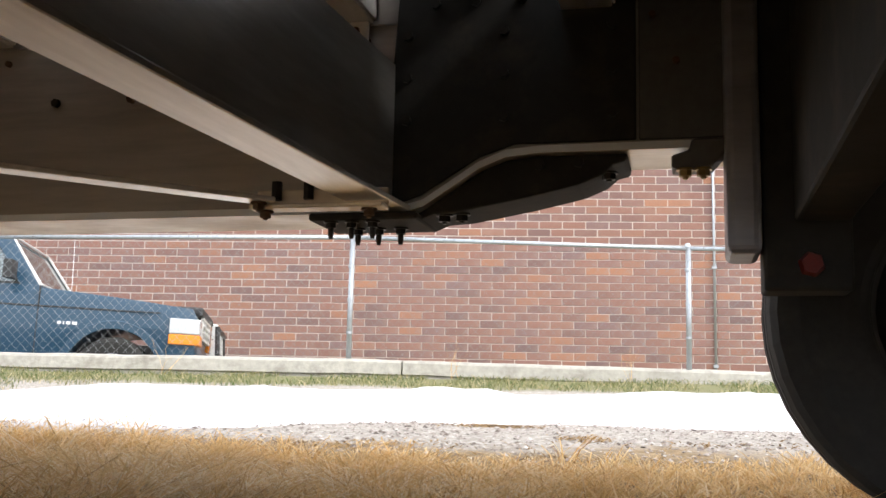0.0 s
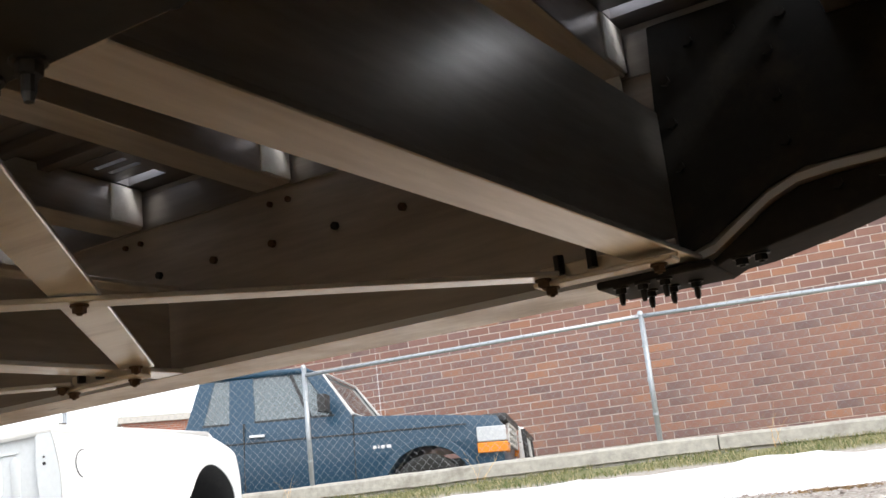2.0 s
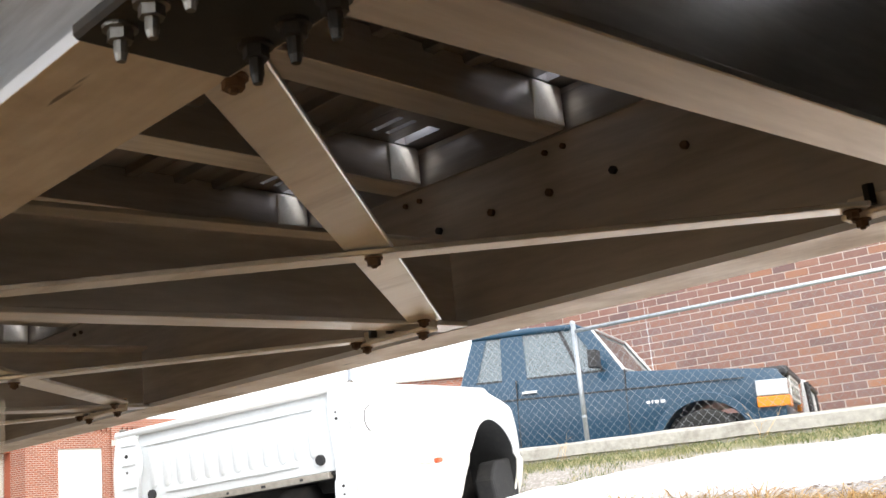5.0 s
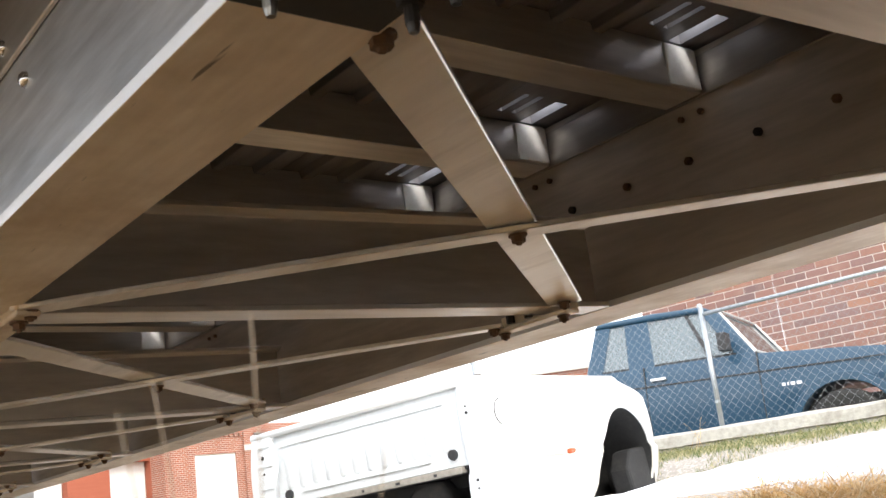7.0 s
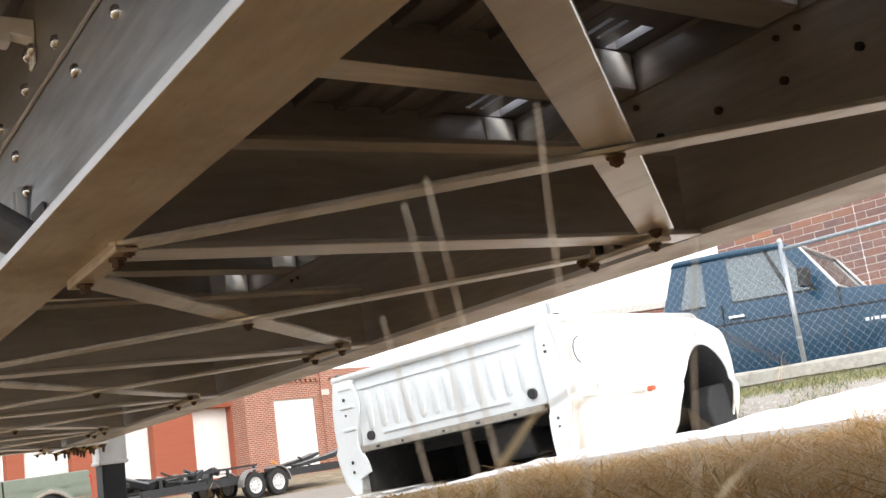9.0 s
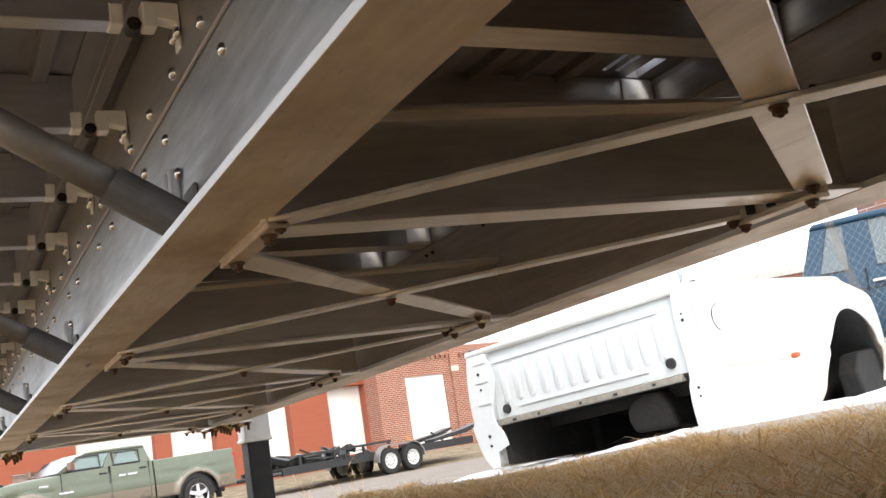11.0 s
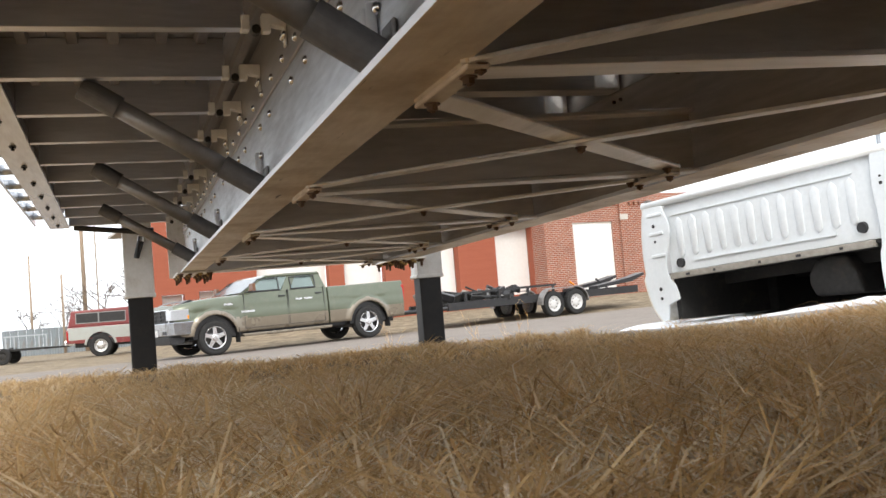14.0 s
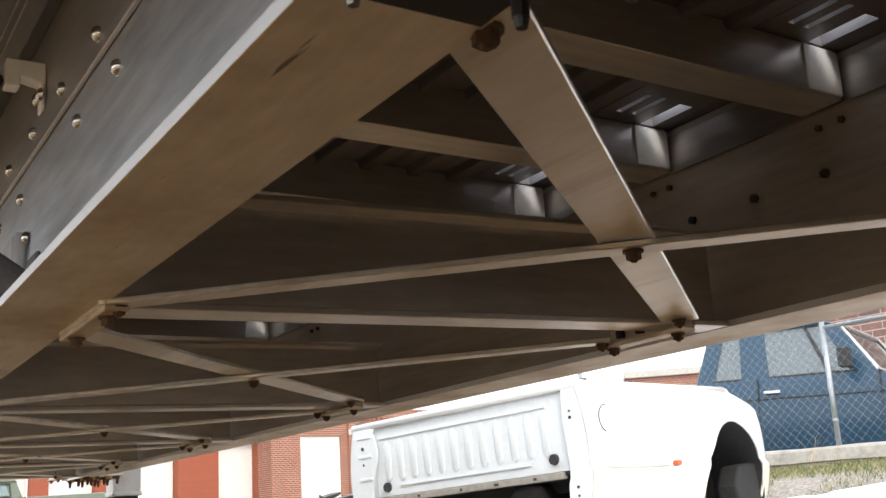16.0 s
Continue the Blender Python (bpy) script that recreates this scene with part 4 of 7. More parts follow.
def build_wall():
    bm = bm_new()
    box(bm, -8.15, 11.5, WALL_D + 0.006, WALL_D + 0.3, -0.3, 5.0)
    wall = new("wall_north", mesh_of("wall_north", bm, M_MORTAR))
    wall.matrix_world = YARD
    tagged(wall, "tall dark red brick wall with pale mortar joints", "wall", kind="structure")
    bl, bh, jl, jh = 0.2960, 0.0918, 0.0110, 0.0104
    left = -8.15
    bm = bm_new()
    box(bm, 0, bl, 0, 0.05, 0, bh)
    soften(bm, 0.003, 1)
    me = mesh_of("brick", bm, M_BRICK)
    rng = random.Random(4)
    verts, faces = [], []
    course, z = 0, -0.0553
    while z < 4.9:
        s = left + (0.5 * (bl + jl) if course % 2 else 0)
        if course % 2:
            row = [(left, 0.5 * (bl - jl))]
        else:
            row = []
        while s < 11.3:
            row.append((s, bl))
            s += bl + jl
        for s, w in row:
            dy = rng.uniform(-0.002, 0.002)
            if -2.7 < s < 2.6 and 0.6 < z < 2.2 and w == bl:
                piece("brick", me, wall, Matrix.Translation((s, WALL_D - 0.004 + dy, z)))
                continue
            k = len(verts)
            y0, y1, e = WALL_D - 0.004 + dy, WALL_D + 0.02, 0.003
            verts += [(s, y1, z), (s + w, y1, z), (s + w, y1, z + bh), (s, y1, z + bh),
                      (s + e, y0, z + e), (s + w - e, y0, z + e), (s + w - e, y0, z + bh - e), (s + e, y0, z + bh - e)]
            faces += [(k + 4, k + 5, k + 6, k + 7), (k, k + 1, k + 5, k + 4), (k + 1, k + 2, k + 6, k + 5), (k + 2, k + 3, k + 7, k + 6), (k + 3, k, k + 4, k + 7)]
        z += bh + jh
        course += 1
    me = bpy.data.meshes.new("bricks")
    me.from_pydata(verts, [], faces)
    me.materials.append(M_BRICK_JOINED)
    rest = new("bricks", me)
    rest.parent = wall
    tagged(rest, kind="stuff")
    bm = bm_new()
    rod(bm, (2.56, WALL_D - 0.03, 0.1), (2.56, WALL_D - 0.03, 4.9), 0.018, seg=10)
    pipe = new("conduit", mesh_of("conduit", bm, M_GALV, True))
    pipe.matrix_world = YARD
    tagged(pipe, "thin grey metal conduit up the brick wall", "conduit")
    for z in (0.72, 2.0, 3.4):
        bm = bm_new()
        box(bm, 2.53, 2.59, WALL_D - 0.052, WALL_D - 0.002, z - 0.02, z + 0.02)
        part("clamp", bm, M_GALV, pipe)


build_wall()


# ---------------------------------------------------------------- far red building with white infilled bays


def far_brick():
    """Brickwork too far off to be built brick by brick."""
    m, t, p = nodes_of("far_brickwork")
    b = t.nodes.new("ShaderNodeTexBrick")
    b.inputs["Scale"].default_value = 1.0
    b.inputs["Brick Width"].default_value, b.inputs["Row Height"].default_value, b.inputs["Mortar Size"].default_value = 0.21, 0.075, 0.011
    b.inputs["Color1"].default_value, b.inputs["Color2"].default_value, b.inputs["Mortar"].default_value = (0.34, 0.1, 0.05, 1), (0.24, 0.075, 0.045, 1), (0.45, 0.36, 0.3, 1)
    c = t.nodes.new("ShaderNodeTexCoord")
    sep, com = t.nodes.new("ShaderNodeSeparateXYZ"), t.nodes.new("ShaderNodeCombineXYZ")
    t.links.new(c.outputs["Object"], sep.inputs[0])
    add = t.nodes.new("ShaderNodeMath")
    t.links.new(sep.outputs[0], add.inputs[0]), t.links.new(sep.outputs[1], add.inputs[1])
    t.links.new(add.outputs[0], com.inputs[0]), t.links.new(sep.outputs[2], com.inputs[1])
    t.links.new(com.outputs[0], b.inputs["Vector"])
    n = noise_tex(t, coords(t), 1.2, 4)
    t.links.new(mix(t, ramp(t, n, [(0.4, (0, 0, 0)), (0.75, (0.35, 0.35, 0.35))]), b.outputs["Color"], (0.2, 0.08, 0.05)), p.inputs["Base Color"])
    p.inputs["Roughness"].default_value = 0.9
    return m


def build_building():
    m_brick = far_brick()
    m_red = surface("red_painted_brick", (0.36, 0.1, 0.05), (0.28, 0.08, 0.045), 0.85, 0, 25, 1.5, (1, 1, 8), 0.3, 0.01)
    m_white = surface("white_painted_boards", (0.8, 0.79, 0.76), (0.74, 0.73, 0.7), 0.7, 0, 12, 1.0, (1, 1, 1), 0.15, 0.004)
    m_stone = surface("pale_stone", (0.6, 0.57, 0.52), (0.5, 0.47, 0.43), 0.85, 0, 30, 3)
    # local frame: x along the front, y out of it towards the viewer's side of the street, z up
    house = thing("brick_building", "long red brick building with white infilled bays", "building", Matrix(((AWAY.x, ALONG.x, 0, -35.87), (AWAY.y, ALONG.y, 0, 15.97), (0, 0, 1, 0.05), (0, 0, 0, 1))))
    bm = bm_new()
    z0, z1, top = 0.53, 3.15, 4.25

    def front(x0, x1, y, openings):
        box(bm, x0, x1, y - 0.35, y, z1, top)
        box(bm, x0, x1, y - 0.35, y, -0.5, z0)
        x = x0
        for a, b in sorted(openings):
            box(bm, x, a, y - 0.35, y, z0, z1)
            x = b
        box(bm, x, x1, y - 0.35, y, z0, z1)

    bays_a = [(-1.69, -0.02, z1), (-4.99, -3.32, z1), (-7.98, -6.38, z1), (-11.2, -8.55, z1), (-13.22, -12.53, 1.44), (-14.46, -13.7, 1.38)]
    bays_b = [(1.31, 3.2), (4.83, 6.7), (8.3, 10.2), (11.8, 13.7)]
    front(0.0, 16.0, 0.0, bays_b)
    box(bm, 0.0, 0.35, -9, -0.35, -0.5, top)
    box(bm, 15.65, 16.0, -9, -0.35, -0.5, top)
    for x in (3.55, 7.2, 10.9):
        box(bm, x, x + 0.35, 0.0, 0.12, -0.5, top)
    part("brick_front", bm, m_brick, house)
    bm = bm_new()
    edge = [(-14.8, -0.5), (0.0, -0.5), (0.0, top), (-14.8, top)]
    holes = [[(a, z0), (b, z0), (b, h), (a, h)] for a, b, h in bays_a]
    loops = []
    for ring in [edge] + holes:
        vs = [bm.verts.new((x, -1.3, z)) for x, z in ring]
        loops += [bm.edges.new((vs[i], vs[(i + 1) % 4])) for i in range(4)]
    bmesh.ops.triangle_fill(bm, use_beauty=True, edges=loops)
    side = part("side_front", bm, m_red, house, "red painted brick front")
    solid = side.modifiers.new("thickness", "SOLIDIFY")
    solid.thickness, solid.offset = 0.35, -1
    for a, b, h, y in [(*v, -1.3) for v in bays_a] + [(*v, z1, 0.0) for v in bays_b]:
        bm = bm_new()
        box(bm, a + 0.003, b - 0.003, y - 0.2, y - 0.06, z0 + 0.003, h - 0.003)
        part("white_panel", bm, m_white, house, "white painted infill panel")
        bm = bm_new()
        box(bm, a - 0.06, b + 0.06, y - 0.1, y + 0.04, z0 - 0.07, z0 - 0.003)
        part("sill", bm, m_stone, house)
    bm = bm_new()
    for x in np.arange(0.02, 15.9, 0.24):
        box(bm, x, x + 0.12, 0.002, 0.08, 3.78, 3.9)
    box(bm, -0.05, 16.05, -0.3, 0.1, 3.9, 4.0)
    part("cornice", bm, m_brick, house, "dentilled brick cornice")
    for x in (3.5, 7.15, 10.85):
        bm = bm_new()
        box(bm, x + 0.02, x + 0.4, 0.122, 0.15, 3.2, 3.42)
        part("stone_block", bm, m_stone, house)
    bm = bm_new()
    box(bm, -14.8, 16.0, -9.5, -1.7, 4.1, 4.2)
    part("roof", bm, m_stone, house)
    bm = bm_new()
    box(bm, 0.4, 15.6, -1.65, -0.4, 4.1, 4.2)
    part("roof", bm, m_stone, house)


build_building()


def build_low_building():
    """A low building farther back, only its brick top seen over the pickup bed."""
    b = thing("low_brick_building", "low brick building with a pale roof edge far off", "building", pose(-24.5, 27.0, 0, 0, 0, 49))
    bm = bm_new()
    box(bm, -2.4, 9, 0, 6, -0.5, 4.2)
    part("wall", bm, far_brick(), b)
    bm = bm_new()
    box(bm, -2.5, 9.15, -0.15, 6.1, 4.2, 4.42)
    part("roof_edge", bm, surface("pale_coping", (0.6, 0.58, 0.54), None, 0.8), b)


build_low_building()


# ---------------------------------------------------------------- poles, bare trees, far fence
M_WOOD_POLE = surface("weathered_pole", (0.42, 0.33, 0.24), (0.3, 0.23, 0.17), 0.9, 0, 30, 3, (6, 6, 0.4), 0.4, 0.01)
M_BARK = surface("grey_bark", (0.16, 0.13, 0.11), (0.1, 0.08, 0.07), 0.95, 0, 40, 5, (4, 4, 1), 0.5, 0.01)


def build_pole(x, y, h, r, arm):
    p = thing("utility_pole", "weathered wooden utility pole beside the street", "pole", Matrix.Translation((x, y, -0.6)), "utility poles")
    bm = bm_new()
    rod(bm, (0, 0, 0), (0.05, 0, h), r, r * 0.65, seg=12)
    part("shaft", bm, M_WOOD_POLE, p, "", True)
    if arm:
        bm = bm_new()
        box(bm, -0.06, 0.06, -1.2, 1.2, h - 0.7, h - 0.58)
        part("cross_arm", bm, M_WOOD_POLE, p)
        for k in (-1.05, -0.4, 0.4, 1.05):
            bm = bm_new()
            rod(bm, (0, k, h - 0.58), (0, k, h - 0.42), 0.04, 0.025, seg=8)
            part("insulator", bm, M_WHITE_STEEL, p)


build_pole(-59, -1.6, 13, 0.13, True)
build_pole(-62, -2.9, 4.6, 0.085, False)
build_pole(-70, -5.2, 6.4, 0.085, False)
build_pole(-75, -1.2, 16, 0.06, False)


def build_tree(x, y, h, seed, spread):
    rng = random.Random(seed)
    tree = thing("bare_tree", "leafless grey winter tree far off", "tree", Matrix.Translation((x, y, -0.5)), "bare trees")
    trunk, twigs = bm_new(), bm_new()

    def grow(p, d, length, r, depth):
        q = p + d * length
        rod(trunk if depth < 2 else twigs, p, q, r, r * 0.68, seg=7 if depth < 2 else 4, caps=False)
        if depth >= 6:
            return
        for _ in range(3 if depth < 4 else 2):
            v = Vector((rng.gauss(0, 1), rng.gauss(0, 1), rng.gauss(0.25, 0.6))).normalized()
            nd = (d * 0.85 + v * spread).normalized()
            grow(p + d * length * rng.uniform(0.6, 1.0), nd, length * rng.uniform(0.6, 0.85), r * 0.62, depth + 1)

    grow(Vector((0, 0, 0)), Vector((0.03, 0.02, 1)), h * 0.27, h * 0.017, 0)
    part("trunk", trunk, M_BARK, tree)
    part("crown", twigs, M_BARK, tree, "crown of bare twigs")


build_tree(-57, -0.1, 6.4, 3, 0.75)
build_tree(-66, 0.9, 7.0, 17, 0.7)
build_tree(-80, -3.8, 5.0, 5, 0.8)
build_tree(-84, -6.5, 5.0, 8, 0.85)


M_SHEET = surface("weathered_sheet_metal", (0.3, 0.34, 0.36), (0.2, 0.23, 0.25), 0.6, 0.3, 40, 2, (1, 1, 0.2), 0.2, 0.004, (0.22, 0.16, 0.1), 0.5)


def build_far_fence():
    f = thing("metal_fence", "grey metal sheet fence at the far side of the street", "fence", pose(-62, -6.2, -0.5, 0, 0, 0))
    me = None
    for k in range(16):
        if me is None:
            bm = bm_new()
            rim = [(0.02 * (j // 2 % 2), 0.035 * j + 0.0) for j in range(13)]
            prism(bm, rim + [(x - 0.012, y) for x, y in rim[::-1]], 0, 1.5, "z")
            me = mesh_of("fence_panel", bm, M_SHEET)
        piece("fence_panel", me, f, Matrix.Translation((0, 0.43 * k, 0)))


build_far_fence()

# ---------------------------------------------------------------- vehicles
def car_paint(name, col, dirt=(0.3, 0.26, 0.2), amount=0.25, rough=0.3):
    return surface(name, col, tuple(c * 0.86 for c in col), rough, 0, 50, 2.0, (1, 1, 1), 0.03, 0.001, dirt, amount, 0.08, 0.35)


def arc(cx, cz, r, a0, a1, n=12):
    return [(cx + r * math.cos(radians(a0 + (a1 - a0) * k / n)), cz + r * math.sin(radians(a0 + (a1 - a0) * k / n))) for k in range(n + 1)]


def pane(bm, quad, thick, out):
    """A four-cornered pane given by its corners, with a small thickness along out."""
    o = Vector(out) * thick
    a = [bm.verts.new(Vector(q)) for q in quad]
    b = [bm.verts.new(Vector(q) + o) for q in quad]
    bm.faces.new(a[::-1]), bm.faces.new(b)
    n = len(a)
    for i in range(n):
        bm.faces.new((a[i], a[(i + 1) % n], b[(i + 1) % n], b[i]))


def cut_grid(bm, xs, zs):
    """Extra edge loops across a body, so that its sides can be bowed."""
    for x in xs:
        bmesh.ops.bisect_plane(bm, geom=bm.verts[:] + bm.edges[:] + bm.faces[:], plane_co=(x, 0, 0), plane_no=(1, 0, 0))
    for z in zs:
        bmesh.ops.bisect_plane(bm, geom=bm.verts[:] + bm.edges[:] + bm.faces[:], plane_co=(0, 0, z), plane_no=(0, 0, 1))


def lofted_body(car, P):
    """Rounded cab and bed skins with bulging arches; the faces below the waist and round the arches take the lower paint."""
    W, r, sill, belt, waist = P["width"] / 2, P["wheel_r"], P["sill"], P["belt"], P["two_tone"]
    R = P["arch"]
    cowl, cab_rear, L = -P["cowl"], -P["cab_rear"], P["length"]

    def top(x):
        if x < cowl - 0.06:
            return belt
        return P["nose"] + (P["hood"] - P["nose"]) * (1 - max(0.0, (x - cowl) / -cowl) ** 2.4)

    def skin(name, x0, x1, ax, roof_of, centre):
        a = math.asin((sill - r) / R)
        dx = R * math.cos(a)
        cols = [(x, sill + 0.12 * smoothstep(-0.4, -0.1, x)) for x in np.linspace(x0, ax + dx, 12)[:-1]]
        cols += [(ax + R * math.cos(t), r + R * math.sin(t)) for t in np.linspace(a, math.pi - a, 25)]
        cols += [(x, sill) for x in np.linspace(ax - dx, x1, 26)[1:]]
        bm = bm_new()
        fronts = []
        for s in (1, -1):
            grid = []
            for x, low in cols:
                t = roof_of(x)
                rad = 0.15 if x > cowl and centre else 0.035
                full = W * (1 - 0.13 * smoothstep(-0.75, -0.08, x) ** 1.6)
                col = []
                for k in range(15):
                    z = low + (t - rad - low) * k / 14
                    lip = 0.05 * (1 - smoothstep(R + 0.05, R + 0.15, math.hypot(x - ax, z - r)))
                    y = full - 0.03 * ((z - 0.85) / 0.45) ** 2 - 0.012 * math.exp(-((z - waist - 0.2) / 0.03) ** 2) + lip
                    col.append((x, s * y, z))
                y0 = abs(col[-1][1])
                for g in (25, 50, 75, 90):
                    col.append((x, s * (y0 - rad * (1 - math.cos(radians(g)))), t - rad + rad * math.sin(radians(g))))
                if centre:
                    col.append((x, s * 0.4, t + 0.018 * (x > cowl)))
                    col.append((x, 0.0, t + 0.025 * (x > cowl)))
                else:
                    col += [(x, s * (y0 - 0.08), t), (x, s * (y0 - 0.08), 0.75), (x, 0, 0.75)]
                grid.append([bm.verts.new(v) for v in col])
            for p, q in zip(grid, grid[1:]):
                for k in range(len(p) - 1):
                    f = bm.faces.new((p[k], p[k + 1], q[k + 1], q[k]) if s < 0 else (p[k], q[k], q[k + 1], p[k + 1]))
                    c = f.calc_center_median()
                    f.material_index = int(k < 14 and (c.z < waist or math.hypot(c.x - ax, c.z - r) < R + 0.1))
            fronts.append((grid[0], grid[-1]))
        for e in (0, 1):
            bm.faces.new(fronts[0][e] + fronts[1][e][::-1])
        bm.normal_update()
        ob = part(name, bm, P["paint"], car, "", True)
        ob.data.materials.append(P["lower"])
        ob.data.set_sharp_from_angle(angle=radians(40))
        mod = ob.modifiers.new("skin", "SOLIDIFY")
        mod.thickness, mod.offset = 0.02, -1
        return ob

    body = skin("body", -0.17, cab_rear, -P["front_axle"], top, True)
    bed = skin("bed", cab_rear - 0.045, -L + 0.02, -P["rear_axle"], lambda x: P["bed_top"] + 0.012 * smoothstep(cab_rear, -L, x), False)
    return body, bed


def pickup(name, label, m, P):
    """A pickup truck: local x forward with 0 at the front bumper, y to its left, z up from the road. P holds its dimensions and paints."""
    car = thing(name, label, "pickup truck", m)
    W, r = P["width"] / 2, P["wheel_r"]
    fa, ra, sill, belt, L = -P["front_axle"], -P["rear_axle"], P["sill"], P["belt"], P["length"]
    R = r * 1.22
    paint, lower = P["paint"], P["lower"]
    cab_rear = -P["cab_rear"]
    cowl = -P["cowl"]

    def lower_side():
        pts = [(-0.12, sill + 0.12), (-0.1, P["nose"] - 0.1), (-0.16, P["nose"]), (cowl * 0.5, P["hood"] - 0.01), (cowl, P["hood"] + 0.045), (cowl - 0.05, belt), (cab_rear, belt)]
        pts += [(cab_rear - 0.001, sill + 0.02)]
        pts += [(fa - R, sill)]
        pts += arc(fa, r, R, 180 + math.degrees(math.asin((r - sill) / R)) if r > sill else 180, 0 - (math.degrees(math.asin((r - sill) / R)) if r > sill else 0), 16)[1:-1]
        pts += [(fa + R, sill + 0.05)]
        return pts

    bx0, bx1, bt = cab_rear - 0.03, -L + 0.12, P["bed_top"]
    off = math.degrees(math.asin(max(-1, min(1, (r - sill) / R))))
    if P.get("loft"):
        body, bed = lofted_body(car, P)
    else:
        bm = bm_new()
        prism(bm, lower_side(), -W, W, "y")
        cut_grid(bm, (cowl + 0.05, cowl * 0.5, -0.3), [sill + (belt - sill) * k / 7 for k in range(1, 7)])
        for v in bm.verts:
            k = (v.co.z - sill) / (belt - sill)
            if abs(v.co.y) > W - 0.01:
                v.co.y *= 1 - 0.034 * (2 * k - 1) ** 2 / 1.0
                if v.co.x > -1.6:
                    v.co.y *= 1 - 0.09 * smoothstep(-0.75, -0.05, v.co.x) - 0.03 * smoothstep(0.72, 1.0, k) * smoothstep(cowl, cowl + 0.3, v.co.x)
        soften(bm, 0.035, 3, 40)
        body = part("body", bm, paint, car, "", True)
        body.data.set_sharp_from_angle(angle=radians(38))
        # bed
        pts = [(bx0, bt), (bx1, bt), (bx1 - 0.01, sill + 0.1), (ra - R, sill + 0.06)]
        pts += arc(ra, r, R, 180 + off, -off, 16)[1:-1] + [(ra + R, sill), (bx0, sill)]
        bm = bm_new()
        prism(bm, pts, W - 0.09, W, "y")
        prism(bm, pts, -W, -W + 0.09, "y")
        box(bm, bx1, bx1 + 0.05, -W + 0.09, W - 0.09, sill + 0.18, bt)
        box(bm, bx0 - 0.05, bx0, -W + 0.09, W - 0.09, sill + 0.18, bt)
        box(bm, bx1 + 0.05, bx0 - 0.05, -W + 0.09, W - 0.09, sill + 0.22, sill + 0.26)
        soften(bm, 0.015, 2, 40)
        bed = part("bed", bm, paint, car)
    # flared arches and lower band
    for ax in () if P.get("loft") else (fa, ra):
        for s in (-1, 1):
            bm = bm_new()
            ring = arc(ax, r, R + 0.075, 180 + off, -off, 18) + arc(ax, r, R - 0.005, -off, 180 + off, 18)
            prism(bm, ring, *sorted((s * (W - 0.02), s * (W + P["flare"]))), "y")
            soften(bm, 0.008, 2, 50)
            part("arch", bm, lower, body if ax == fa else bed)
    # greenhouse: posts, roof, panes
    roof, wt, rt = P["roof"], -P["shield_top"], -P["roof_rear"]
    inset = 0.13
    yb, yt = W - 0.035, W - inset
    base_f, base_r = cowl - 0.02, cab_rear + 0.01
    inner_posts = [v if isinstance(v, tuple) else (v, P["post_w"]) for v in P["posts"]]
    divs = [base_f] + [-v for v, _ in inner_posts] + [base_r]
    widths = [P["post_w"] * P.get("front_post", 0.75)] + [w for _, w in inner_posts] + [P["post_w"] * P.get("rear_post", 1.0)]

    def up(x):
        """The roof-line end of a post whose foot is at x."""
        k = (x - base_r) / (base_f - base_r)
        return rt + (wt - rt) * k

    zr = roof - 0.07
    for s in (-1, 1):
        for i, x in enumerate(divs):
            w = widths[i]
            a, b = (x - w, x) if i == 0 else ((x, x + w) if i == len(divs) - 1 else (x - w / 2, x + w / 2))
            ua, ub = up(x) + (a - x) * 0.9, up(x) + (b - x) * 0.9
            bm = bm_new()
            corners = [(a, s * yb, belt - 0.02), (b, s * yb, belt - 0.02), (ub, s * yt, zr), (ua, s * yt, zr)]
            pane(bm, corners, 0.05, (0, -s, 0))
            soften(bm, 0.006, 1, 40)
            part("roof_post", bm, paint if w > 0.05 else M_BLACK_PLASTIC, body)
        for i in range(len(divs) - 1):
            a, b = divs[i + 1], divs[i]
            a0 = a + (widths[i + 1] if i == len(divs) - 2 else widths[i + 1] / 2)
            b0 = b - (widths[0] if i == 0 else widths[i] / 2)
            bm = bm_new()
            pane(bm, [(a0, s * (yb - 0.016), belt), (b0, s * (yb - 0.016), belt), (up(b) + (b0 - b) * 0.9, s * (yt - 0.016), zr), (up(a) + (a0 - a) * 0.9, s * (yt - 0.016), zr)], 0.005, (0, -s, 0))
            g = part("side_window", bm, P.get("glass", M_GLASS), body)
            g.visible_shadow = False
            # black seal along the foot of the pane
            bm = bm_new()
            box(bm, a0, b0, *sorted((s * (yb + 0.001), s * (yb - 0.02))), belt - 0.005, belt + 0.018)
            part("window_seal", bm, M_BLACK_PLASTIC, body)
    bm = bm_new()
    prism(bm, [(wt - 0.02, zr - 0.005), (rt - 0.02, zr - 0.005), (rt + 0.03, roof - 0.012), ((wt + rt) / 2, roof), (wt - 0.14, roof - 0.016)], -yt - 0.02, yt + 0.02, "y")
    soften(bm, 0.035, 3, 30)
    part("roof", bm, paint, car)
    for name_, xb, xt, sg in (("windscreen", base_f - 0.03, wt - 0.02, 1), ("rear_window", base_r + 0.02, rt + 0.02, -1)):
        bm = bm_new()
        pane(bm, [(xb, -yb + 0.06, belt + 0.01), (xb, yb - 0.06, belt + 0.01), (xt, yt - 0.05, zr), (xt, -yt + 0.05, zr)], 0.006, (-sg, 0, 0))
        g = part(name_, bm, M_SCREEN, body)
        g.visible_shadow = False
